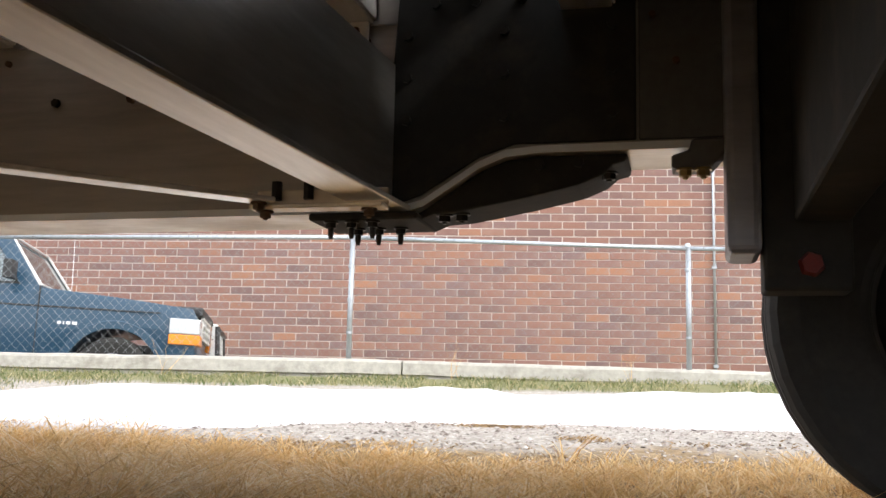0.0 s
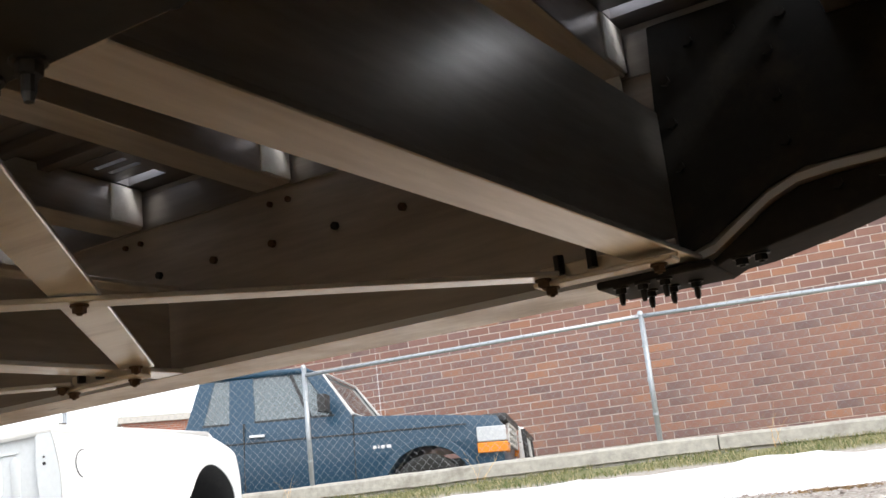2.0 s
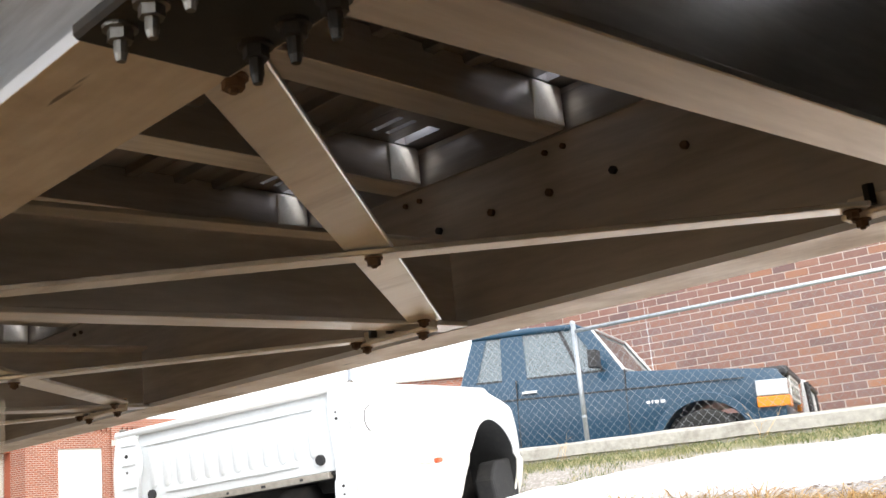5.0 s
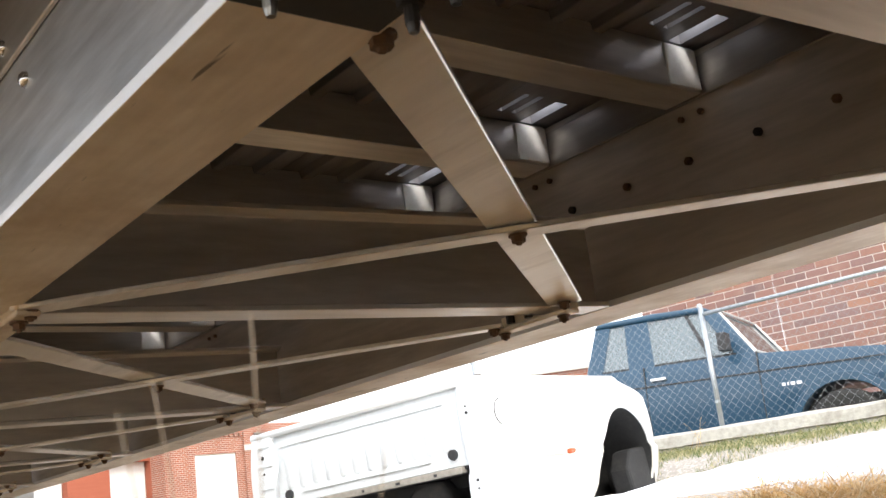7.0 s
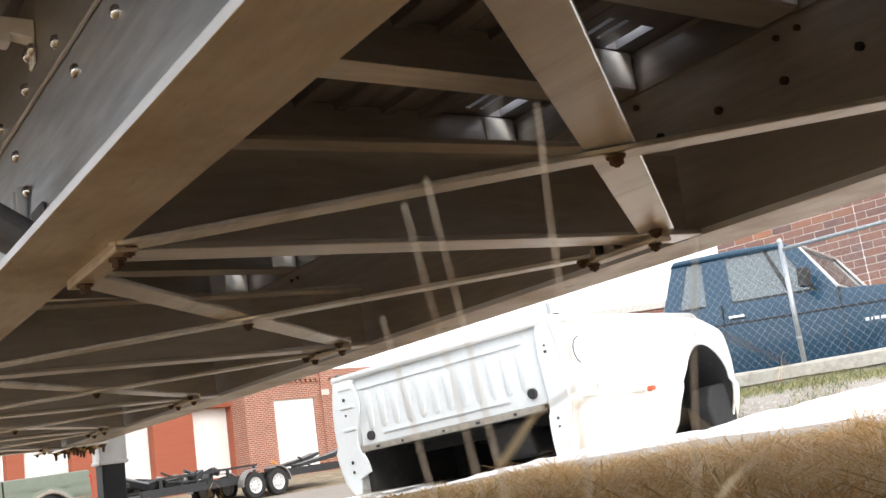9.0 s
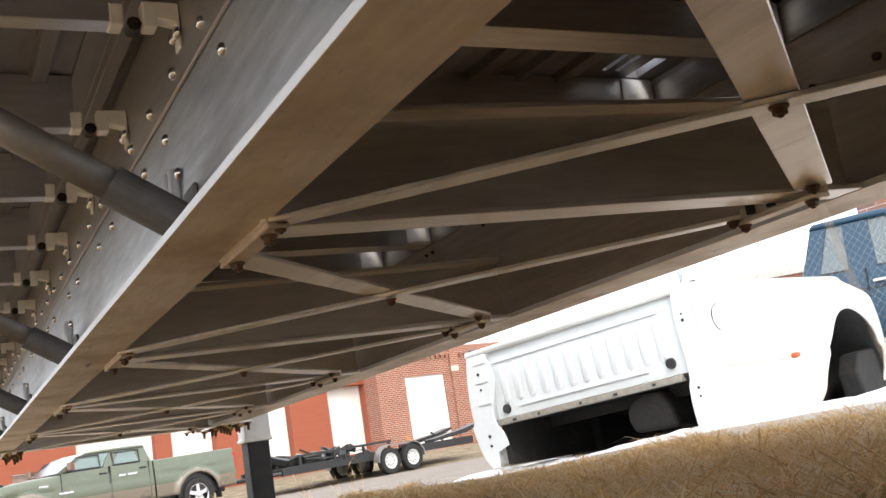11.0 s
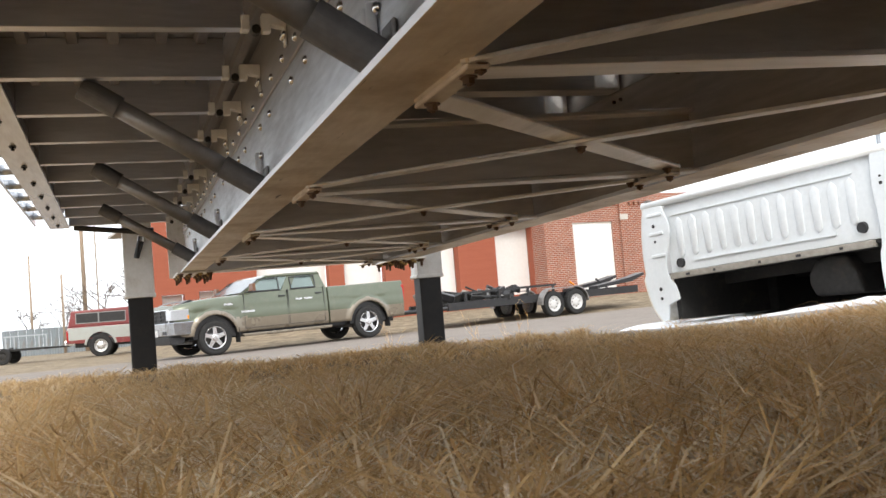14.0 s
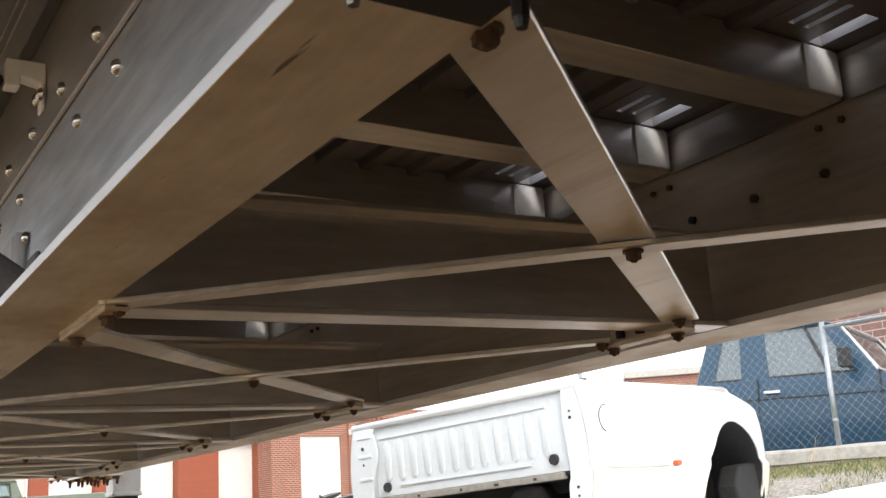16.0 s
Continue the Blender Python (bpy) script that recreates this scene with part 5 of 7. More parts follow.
        for s in (-1, 1):
            bm = bm_new()
            pane(bm, [(xb + 0.012 * sg, s * (yb - 0.03), belt + 0.0), (xb + 0.012 * sg, s * (yb - 0.08), belt + 0.0), (xt + 0.012 * sg, s * (yt - 0.07), zr), (xt + 0.012 * sg, s * (yt - 0.02), zr)], 0.012, (sg, 0, 0))
            part("window_trim", bm, P["trim"], body)
    # seats
    for y in (-0.42, 0.42):
        bm = bm_new()
        box(bm, (base_f + base_r) / 2 - 0.12, (base_f + base_r) / 2 + 0.02, y - 0.25, y + 0.25, belt - 0.35, belt + 0.2)
        box(bm, (base_f + base_r) / 2 - 0.09, (base_f + base_r) / 2 - 0.01, y - 0.12, y + 0.12, belt + 0.22, belt + 0.38)
        soften(bm, 0.04, 3)
        part("seat", bm, M_SEAT, car)
    # door seams, handles
    for s in (-1, 1):
        for k, (xa, xb) in enumerate(P["doors"]):
            bm = bm_new()
            t = 0.008
            y0, y1 = sorted((s * (W - 0.05), s * (W + 0.0012)))
            for xx in (-xa, -xb):
                box(bm, xx - t / 2, xx + t / 2, y0, y1, sill + 0.08, belt)
            box(bm, -xb, -xa, y0, y1, sill + 0.07, sill + 0.08)
            part("door_seam", bm, M_BLACK_PLASTIC, body)
            bm = bm_new()
            box(bm, -xb + 0.06, -xb + 0.22, *sorted((s * (W - 0.04), s * (W + 0.02))), belt - 0.15, belt - 0.118)
            soften(bm, 0.008, 2)
            part("door_handle", bm, P["handle"], body)
        bm = bm_new()
        box(bm, divs[0] - 0.28, divs[0] - 0.2, *sorted((s * (W + 0.03), s * (W + 0.24))), belt + 0.03, belt + 0.2)
        rod(bm, (divs[0] - 0.22, s * (W - 0.06), belt + 0.04), (divs[0] - 0.23, s * (W + 0.1), belt + 0.08), 0.015, seg=8)
        soften(bm, 0.015, 2)
        part("mirror", bm, P.get("mirror", M_BLACK_PLASTIC), car)
        # crease along the flank, its shade drawn as a thin black strip
        if P.get("crease"):
            bm = bm_new()
            box(bm, -L + 0.14, -0.45, *sorted((s * (W - 0.01), s * (W + 0.002))), P["crease"], P["crease"] + 0.012)
            part("crease", bm, M_BLACK_PLASTIC, body)
        # lamps
        bm = bm_new()
        hx, hz0, hz1 = P["lamp"]
        prism(bm, [(-0.075, s * W * 0.94), (-0.14 - hx, s * W * 0.982), (-0.14 - hx, s * (W - 0.42)), (-0.075, s * (W - 0.42))], hz0, hz1, "z")
        soften(bm, 0.012, 2)
        lamp = part("headlight", bm, M_LAMP, car, "clear headlight")
        bm = bm_new()
        az0, az1 = P["amber"]
        ax0 = P.get("amber_front", -0.07)
        prism(bm, [(ax0, s * (W * (0.94 if ax0 > -0.1 else 0.968) + 0.003)), (-0.14 - hx, s * (W * 0.982 + 0.003)), (-0.14 - hx, s * (W - P["amber_in"])), (ax0, s * (W - P["amber_in"]))], az0, az1, "z")
        soften(bm, 0.008, 1)
        part("turn_signal", bm, M_AMBER, lamp, "amber turn signal")
        bm = bm_new()
        tail = 0.015 if P.get("loft") else 0.13
        box(bm, -L + tail - 0.04, -L + tail + 0.04, *sorted((s * (W + 0.004 - 0.02 * (tail < 0.1)), s * (W - 0.16))), bt - 0.5, bt - 0.1)
        soften(bm, 0.012, 2)
        part("tail_light", bm, M_TAIL, car, "red tail light")
    # grille and bumpers
    gz0, gz1 = P["lamp"][1] - 0.02, P["nose"] - 0.07
    bm = bm_new()
    box(bm, -0.13, -0.095, -W + 0.43, W - 0.43, gz0, gz1)
    g = part("grille", bm, M_BLACK_PLASTIC, car)
    bm = bm_new()
    for k in range(4):
        z = gz0 + (gz1 - gz0) * k / 3
        box(bm, -0.1, -0.065, -W + 0.42, W - 0.42, z - 0.014, z + 0.014)
    for y in (-W + 0.43, -0.2, 0.2, W - 0.43):
        box(bm, -0.1, -0.068, y - 0.016, y + 0.016, gz0, gz1)
    soften(bm, 0.006, 2)
    part("grille_bars", bm, P["trim"], g)
    bm = bm_new()
    bz = P["bumper"]
    prism(bm, [(0.0, -W * 0.7), (0.0, W * 0.7), (-0.1, W - 0.03), (-P.get("wrap", 0.42), W + 0.005), (-P.get("wrap", 0.42), W - 0.04), (-0.14, W - 0.1), (-0.08, W * 0.6), (-0.08, -W * 0.6), (-0.14, -W + 0.1), (-P.get("wrap", 0.42), -W + 0.04), (-P.get("wrap", 0.42), -W - 0.005), (-0.1, -W + 0.03)], bz - P.get("bumper_half", 0.115), bz + P.get("bumper_half", 0.115), "z")
    soften(bm, 0.02, 2)
    part("front_bumper", bm, P["bumper_mat"], car)
    bm = bm_new()
    box(bm, -L, -L + 0.1, -W + 0.05, W - 0.05, sill + 0.02, sill + 0.2)
    soften(bm, 0.025, 2)
    part("rear_bumper", bm, P["bumper_mat"], car)
    # chassis and wheels
    bm = bm_new()
    box(bm, -L + 0.3, -0.3, -0.5, 0.5, sill - 0.08, sill + 0.15)
    box(bm, ra - R + 0.02, ra + R - 0.02, -W + 0.1, W - 0.1, r + 0.05, r + R * 0.9)
    box(bm, fa - R + 0.03, fa + R - 0.03, -W + 0.3, W - 0.3, r - 0.1, r + R * 0.7)
    part("chassis", bm, M_BLACK, car)
    for ax in (fa, ra):
        for s in (-1, 1):
            wheel(car, pose(ax, s * (W - 0.12), r, 0, 0, 0 if s > 0 else 180), r, 0.25, r * P.get("rim_share", 0.56), P["rim"], P["spokes"], 36)
    return car


M_SEAT = surface("grey_seat_cloth", (0.2, 0.2, 0.21), (0.14, 0.14, 0.15), 0.9)
M_LAMP = surface("clear_lamp", (0.62, 0.63, 0.65), (0.46, 0.48, 0.5), 0.12, 0.4, 40, 8, (1, 1, 1), 0.05, 0.001)
M_AMBER = surface("amber_lens", (0.85, 0.3, 0.02), (0.75, 0.22, 0.02), 0.2, 0, 60, 8, (1, 1, 1), 0.05, 0.001)
M_TAIL = surface("red_lens", (0.5, 0.03, 0.02), (0.4, 0.02, 0.02), 0.2, 0, 60, 8, (1, 1, 1), 0.05, 0.001)
M_GLASS_TEAL = glass_like("teal_tinted_glass", (0.32, 0.42, 0.4))
M_SCREEN = surface("grey_windscreen", (0.07, 0.085, 0.09), (0.055, 0.068, 0.07), 0.08, 0, 20, 2, (1, 1, 1), 0.0, 0.001, None, 0, 0.02, 0.0)
M_CAR_GLASS = glass_like("car_window_glass", (0.3, 0.36, 0.39))
for pane_mat, through_share in ((M_GLASS_TEAL, 0.55), (M_CAR_GLASS, 0.65)):
    shader = pane_mat.node_tree.nodes["Principled BSDF"]
    shader.inputs["Transmission Weight"].default_value = through_share
    shader.inputs["Coat Weight"].default_value, shader.inputs["Coat IOR"].default_value, shader.inputs["Coat Roughness"].default_value = 0.7, 1.5, 0.02
M_BLUE = car_paint("dark_blue_paint", (0.007, 0.05, 0.1), (0.14, 0.14, 0.14), 0.1, 0.36)
M_GREEN = surface("sage_green_paint", (0.135, 0.155, 0.105), (0.112, 0.13, 0.088), 0.24, 0.25, 50, 2.0, (1, 1, 1), 0.03, 0.001, (0.24, 0.21, 0.16), 0.25, 0.06, 0.6)
M_TAN = surface("tan_paint", (0.235, 0.2, 0.15), (0.19, 0.16, 0.12), 0.28, 0.25, 50, 2.0, (1, 1, 1), 0.03, 0.001, (0.3, 0.26, 0.2), 0.3, 0.06, 0.6)
M_RED = car_paint("maroon_paint", (0.22, 0.025, 0.025))
M_SILVER = car_paint("silver_paint", (0.42, 0.44, 0.41))
M_GREY_BUMPER = surface("grey_bumper", (0.3, 0.3, 0.3), (0.24, 0.24, 0.24), 0.35, 0.5, 50, 4, (1, 1, 1), 0.05, 0.001, (0.3, 0.26, 0.2), 0.3)
M_ALLOY = surface("alloy_rim", (0.72, 0.72, 0.71), (0.6, 0.6, 0.59), 0.3, 0.8, 60, 8, (1, 1, 1), 0.05, 0.001)
M_DULL_CHROME = surface("dull_chrome", (0.46, 0.47, 0.49), (0.36, 0.37, 0.39), 0.22, 1.0, 50, 5, (1, 1, 1), 0.04, 0.001, (0.2, 0.17, 0.13), 0.4)
# brown base colour stands for what the mirror reflects
M_MIRROR = surface("brown_mirror_reflection", (0.2, 0.09, 0.045), (0.13, 0.06, 0.035), 0.4)
M_BADGE = surface("bright_badge", (0.75, 0.76, 0.77), None, 0.25, 0.8)

blue = pickup("blue_pickup", "dark blue extended-cab pickup parked behind the chain-link fence", pose(-3.789, 10.101, 0.0, 0, 1.8, 23),
              dict(width=2.0, length=5.3, wheel_r=0.36, front_axle=0.85, rear_axle=4.3, sill=0.40, belt=1.165, hood=1.10, nose=1.035, cowl=1.55, shield_top=1.9, roof=1.70, roof_rear=3.16, cab_rear=3.3,
                   posts=[(1.99, 0.035), (2.695, 0.27)], post_w=0.19, front_post=0.95, rear_post=0.95, paint=M_BLUE, lower=M_BLUE, trim=M_WHITE_STEEL, handle=M_CHROME, doors=[(1.56, 2.67)], lamp=(0.22, 0.785, 0.935), amber=(0.685, 0.782), amber_in=0.42,
                   bumper=0.44, bumper_mat=M_CHROME, bed_top=1.16, flare=0.012, crease=0.965, rim=M_CHROME, spokes=0, glass=M_CAR_GLASS))


def blue_extras():
    corner = [(-1.575, -0.9, 1.178), (-1.575, 0.9, 1.178), (-1.9, 0.82, 1.635), (-1.9, -0.82, 1.635)]
    bm = bm_new()
    for p, q in zip(corner, corner[1:] + corner[:1]):
        rod(bm, p, q, 0.012, seg=8)
    part("windscreen_trim", bm, M_WHITE_STEEL, blue, "white windscreen trim")
    # badge bars, side trim, whip aerial, steel push bar in front
    for k, (x0, x1) in enumerate(((-1.375, -1.34), (-1.325, -1.31), (-1.295, -1.255), (-1.24, -1.195))):
        bm = bm_new()
        box(bm, x0, x1, -1.0 - 0.006, -1.0 + 0.004, 0.81, 0.84)
        part("badge_bar", bm, M_BADGE, blue)
    bm = bm_new()
    rod(bm, (-1.3, -0.86, 1.1), (-1.33, -0.87, 1.98), 0.003, 0.0015, seg=6)
    part("aerial", bm, M_CHROME, blue)
    bm = bm_new()
    box(bm, -0.33, -0.06, -0.86, 0.86, 0.975, 1.06)
    soften(bm, 0.025, 2)
    part("hood_deflector", bm, M_BLACK_PLASTIC, blue)
    for y in (-0.5, 0.5):
        bm = bm_new()
        prism(bm, [(0.0, 0.5), (0.1, 0.5), (0.07, 0.92), (0.015, 0.94)], y - 0.03, y + 0.03, "y")
        soften(bm, 0.01, 2)
        part("push_bar", bm, M_ALLOY, blue, "bright upright of the push bar")
    bm = bm_new()
    for z in (0.62, 0.86):
        rod(bm, (0.09, -0.6, z), (0.09, 0.6, z), 0.024, seg=10)
    rod(bm, (0.09, -0.6, 0.6), (0.07, -0.6, 0.9), 0.024, seg=10)
    rod(bm, (0.09, 0.6, 0.6), (0.07, 0.6, 0.9), 0.024, seg=10)
    part("push_bar_rails", bm, M_BLACK, blue)


blue_extras()

GREEN_M = Matrix.Translation((-23.25, 2.15, -0.402)) @ Matrix.Rotation(math.atan2(-3.84, 1.10), 4, "Z") @ Matrix.Rotation(radians(1.05), 4, "Y") @ Matrix.Translation((1.0, -0.88, 0))
green = pickup("green_pickup", "sage green and tan crew-cab pickup parked across the street", GREEN_M,
               dict(width=2.0, length=6.12, wheel_r=0.4, front_axle=1.06, rear_axle=5.06, sill=0.47, belt=1.36, hood=1.325, nose=1.17, cowl=1.72, shield_top=2.3, roof=1.755, roof_rear=3.84, cab_rear=3.95, loft=True, arch=0.52, two_tone=0.8,
                    posts=[(2.88, 0.24)], post_w=0.1, front_post=1.0, rear_post=2.8, paint=M_GREEN, lower=M_TAN, trim=M_BLACK_PLASTIC, handle=M_BLACK_PLASTIC, doors=[(1.8, 2.9), (2.93, 3.86)], lamp=(0.34, 0.87, 1.1), amber=(0.88, 0.97), amber_in=0.05, amber_front=-0.4,
                    bumper=0.68, bumper_half=0.15, wrap=0.58, bumper_mat=M_DULL_CHROME, bed_top=1.35, flare=0.0, rim=M_CHROME, rim_share=0.63, spokes=5, glass=M_GLASS_TEAL, mirror=M_MIRROR))

for x0, x1, z in ((-3.28, -3.11, 1.12), (-3.55, -3.33, 1.12), (-2.05, -1.72, 0.93), (-1.52, -1.3, 1.13)):
    bm = bm_new()
    box(bm, x0, x1, 0.97, 1.004, z - 0.022, z + 0.022)
    part("lettering_bar", bm, M_BADGE, green)


def green_extras():
    """Chrome grille surround, hood deflector, valance, running boards, underbody, mud flaps and window frames."""
    bm = bm_new()
    outer = [(-0.64, 0.77), (0.64, 0.77), (0.68, 0.84), (0.62, 1.13), (-0.62, 1.13), (-0.68, 0.84)]
    inner = [(-0.56, 0.83), (0.56, 0.83), (0.58, 0.86), (0.54, 1.07), (-0.54, 1.07), (-0.58, 0.86)]
    rings = [[bm.verts.new((x, y, z)) for y, z in ring] for ring, x in ((outer, -0.2), (outer, -0.11), (inner, -0.1), (inner, -0.19))]
    for p, q in zip(rings, rings[1:]):
        for k in range(6):
            bm.faces.new((p[k], p[(k + 1) % 6], q[(k + 1) % 6], q[k]))
    soften(bm, 0.012, 2, 30)
    ring = part("grille_surround", bm, M_CHROME, green, "chrome grille surround")
    bm = bm_new()
    box(bm, -0.19, -0.15, -0.57, 0.57, 0.82, 1.08)
    part("grille_mesh", bm, M_BLACK, ring, "black grille mesh")
    for z in (0.9, 0.955, 1.01):
        bm = bm_new()
        box(bm, -0.155, -0.12, -0.55, 0.55, z - 0.012, z + 0.012)
        part("grille_slat", bm, M_CHROME, ring)
    for y in (-0.28, 0.0, 0.28):
        bm = bm_new()
        box(bm, -0.155, -0.115, y - 0.012, y + 0.012, 0.84, 1.07)
        part("grille_bar", bm, M_CHROME, ring)
    # deflector drawn large, its black also covering the hood's dark reflection
    bm = bm_new()
    prism(bm, [(-0.15, 1.14), (-0.1, 1.19), (-0.44, 1.315), (-0.52, 1.285)], -0.84, 0.84, "y")
    for v in bm.verts:
        v.co.x -= 0.14 * (abs(v.co.y) / 0.84) ** 2
    soften(bm, 0.008, 1)
    part("hood_deflector", bm, M_BLACK, green, "black hood deflector and dark reflection on the hood")
    bm = bm_new()
    prism(bm, [(-0.06, 0.33), (-0.02, 0.515), (-0.42, 0.515), (-0.36, 0.33)], -0.84, 0.84, "y")
    soften(bm, 0.02, 2)
    part("valance", bm, M_BLACK_PLASTIC, green, "black lower valance")
    for y in (-0.62, 0.62):
        bm = bm_new()
        box(bm, -0.03, 0.004, y - 0.12, y + 0.12, 0.56, 0.65)
        soften(bm, 0.01, 1)
        part("fog_lamp_recess", bm, M_BLACK_PLASTIC, green)
    bm = bm_new()
    box(bm, 0.0, 0.012, -0.16, 0.16, 0.53, 0.68)
    part("plate_bar", bm, M_WHITE_STEEL, green, "white plate")
    for x in (-1.62, -5.62):
        for y in (-0.9, 0.9):
            bm = bm_new()
            box(bm, x - 0.012, x, y - 0.13, y + 0.13, 0.24, 0.58)
            part("mud_flap", bm, M_RUBBER, green)
    for y in (-1, 1):
        bm = bm_new()
        box(bm, -4.0, -1.72, *sorted((y * 0.86, y * 1.06)), 0.355, 0.425)
        soften(bm, 0.022, 2)
        part("running_board", bm, M_TAN, green)
        for x0, x1 in ((-2.73, -1.94), (-3.68, -3.02)):
            bm = bm_new()
            lean = 0.093 / 0.41
            for a, b, z, h in ((x0, x1, 1.372, 0.02), (x0, x1, 1.645, 0.02), (x0, x0 + 0.022, 1.372, 0.29), (x1 - 0.022, x1, 1.372, 0.29)):
                box(bm, a, b, -0.008, 0.008, z, z + h)
            for v in bm.verts:
                v.co.y += y * (0.966 - (v.co.z - 1.36) * lean)
                v.co.x -= (v.co.z - 1.37) * 0.9 * (v.co.x > -2.1)
            part("window_frame", bm, M_BLACK_PLASTIC, green, "black window frame")
    for x in (-1.06, -5.06):
        bm = bm_new()
        prism(bm, arc(x, 0.4, 0.515, 0, 180, 14), -0.93, 0.93, "y")
        part("wheel_well", bm, M_BLACK, green, "black wheel well")
    bm = bm_new()
    box(bm, -5.9, -0.5, -0.78, 0.78, 0.36, 0.56)
    box(bm, -5.2, -4.9, -0.7, 0.7, 0.3, 0.48)
    soften(bm, 0.03, 1)
    part("underbody", bm, M_BLACK, green, "black underbody")


green_extras()

RED_M = Matrix.Translation((-39.0, -2.05, -0.48)) @ Matrix.Rotation(radians(84), 4, "Z") @ Matrix.Translation((5.67, 0.9, 0))
red = pickup("red_pickup", "old maroon and silver pickup with a camper shell", RED_M,
             dict(width=2.0, length=5.4, wheel_r=0.41, front_axle=0.95, rear_axle=4.14, sill=0.46, belt=1.12, hood=1.06, nose=0.98, cowl=1.5, shield_top=2.0, roof=1.75, roof_rear=2.95, cab_rear=3.0,
                  posts=[], post_w=0.1, paint=M_RED, lower=M_SILVER, trim=M_CHROME, handle=M_CHROME, doors=[(1.68, 2.8)], lamp=(0.25, 0.75, 0.92), amber=(0.66, 0.74), amber_in=0.4,
                  bumper=0.55, bumper_mat=M_CHROME, bed_top=1.12, flare=0.01, rim=M_ALLOY, spokes=0))
bm = bm_new()
prism(bm, [(-3.03, 1.12), (-5.28, 1.12), (-5.12, 1.72), (-3.03, 1.76)], -0.93, 0.93, "y")
soften(bm, 0.05, 3)
shell = part("camper_shell", bm, M_RED, red, "maroon camper shell")
for s in (-1, 1):
    for a, b in ((-4.95, -4.2), (-4.15, -3.25)):
        bm = bm_new()
        box(bm, a, b, *sorted((s * 0.925, s * 0.937)), 1.27, 1.6)
        soften(bm, 0.004, 1)
        part("shell_window", bm, M_BLACK, shell, "dark shell window")
        bm = bm_new()
        for p0, p1, q0, q1 in ((a - 0.03, b + 0.03, 1.24, 1.27), (a - 0.03, b + 0.03, 1.6, 1.63), (a - 0.03, a, 1.27, 1.6), (b, b + 0.03, 1.27, 1.6)):
            box(bm, p0, p1, *sorted((s * 0.925, s * 0.942)), q0, q1)
        part("window_frame", bm, M_GREY_BUMPER, shell)
    bm = bm_new()
    prism(bm, [(-5.26, 0.66)] + arc(-4.14, 0.41, 0.51, 150, 30, 10) + [(-3.06, 0.66), (-3.06, 1.10), (-5.26, 1.10)], *sorted((s * 0.99, s * 1.004)), "y")
    part("side_band", bm, M_SILVER, red, "silver side band")


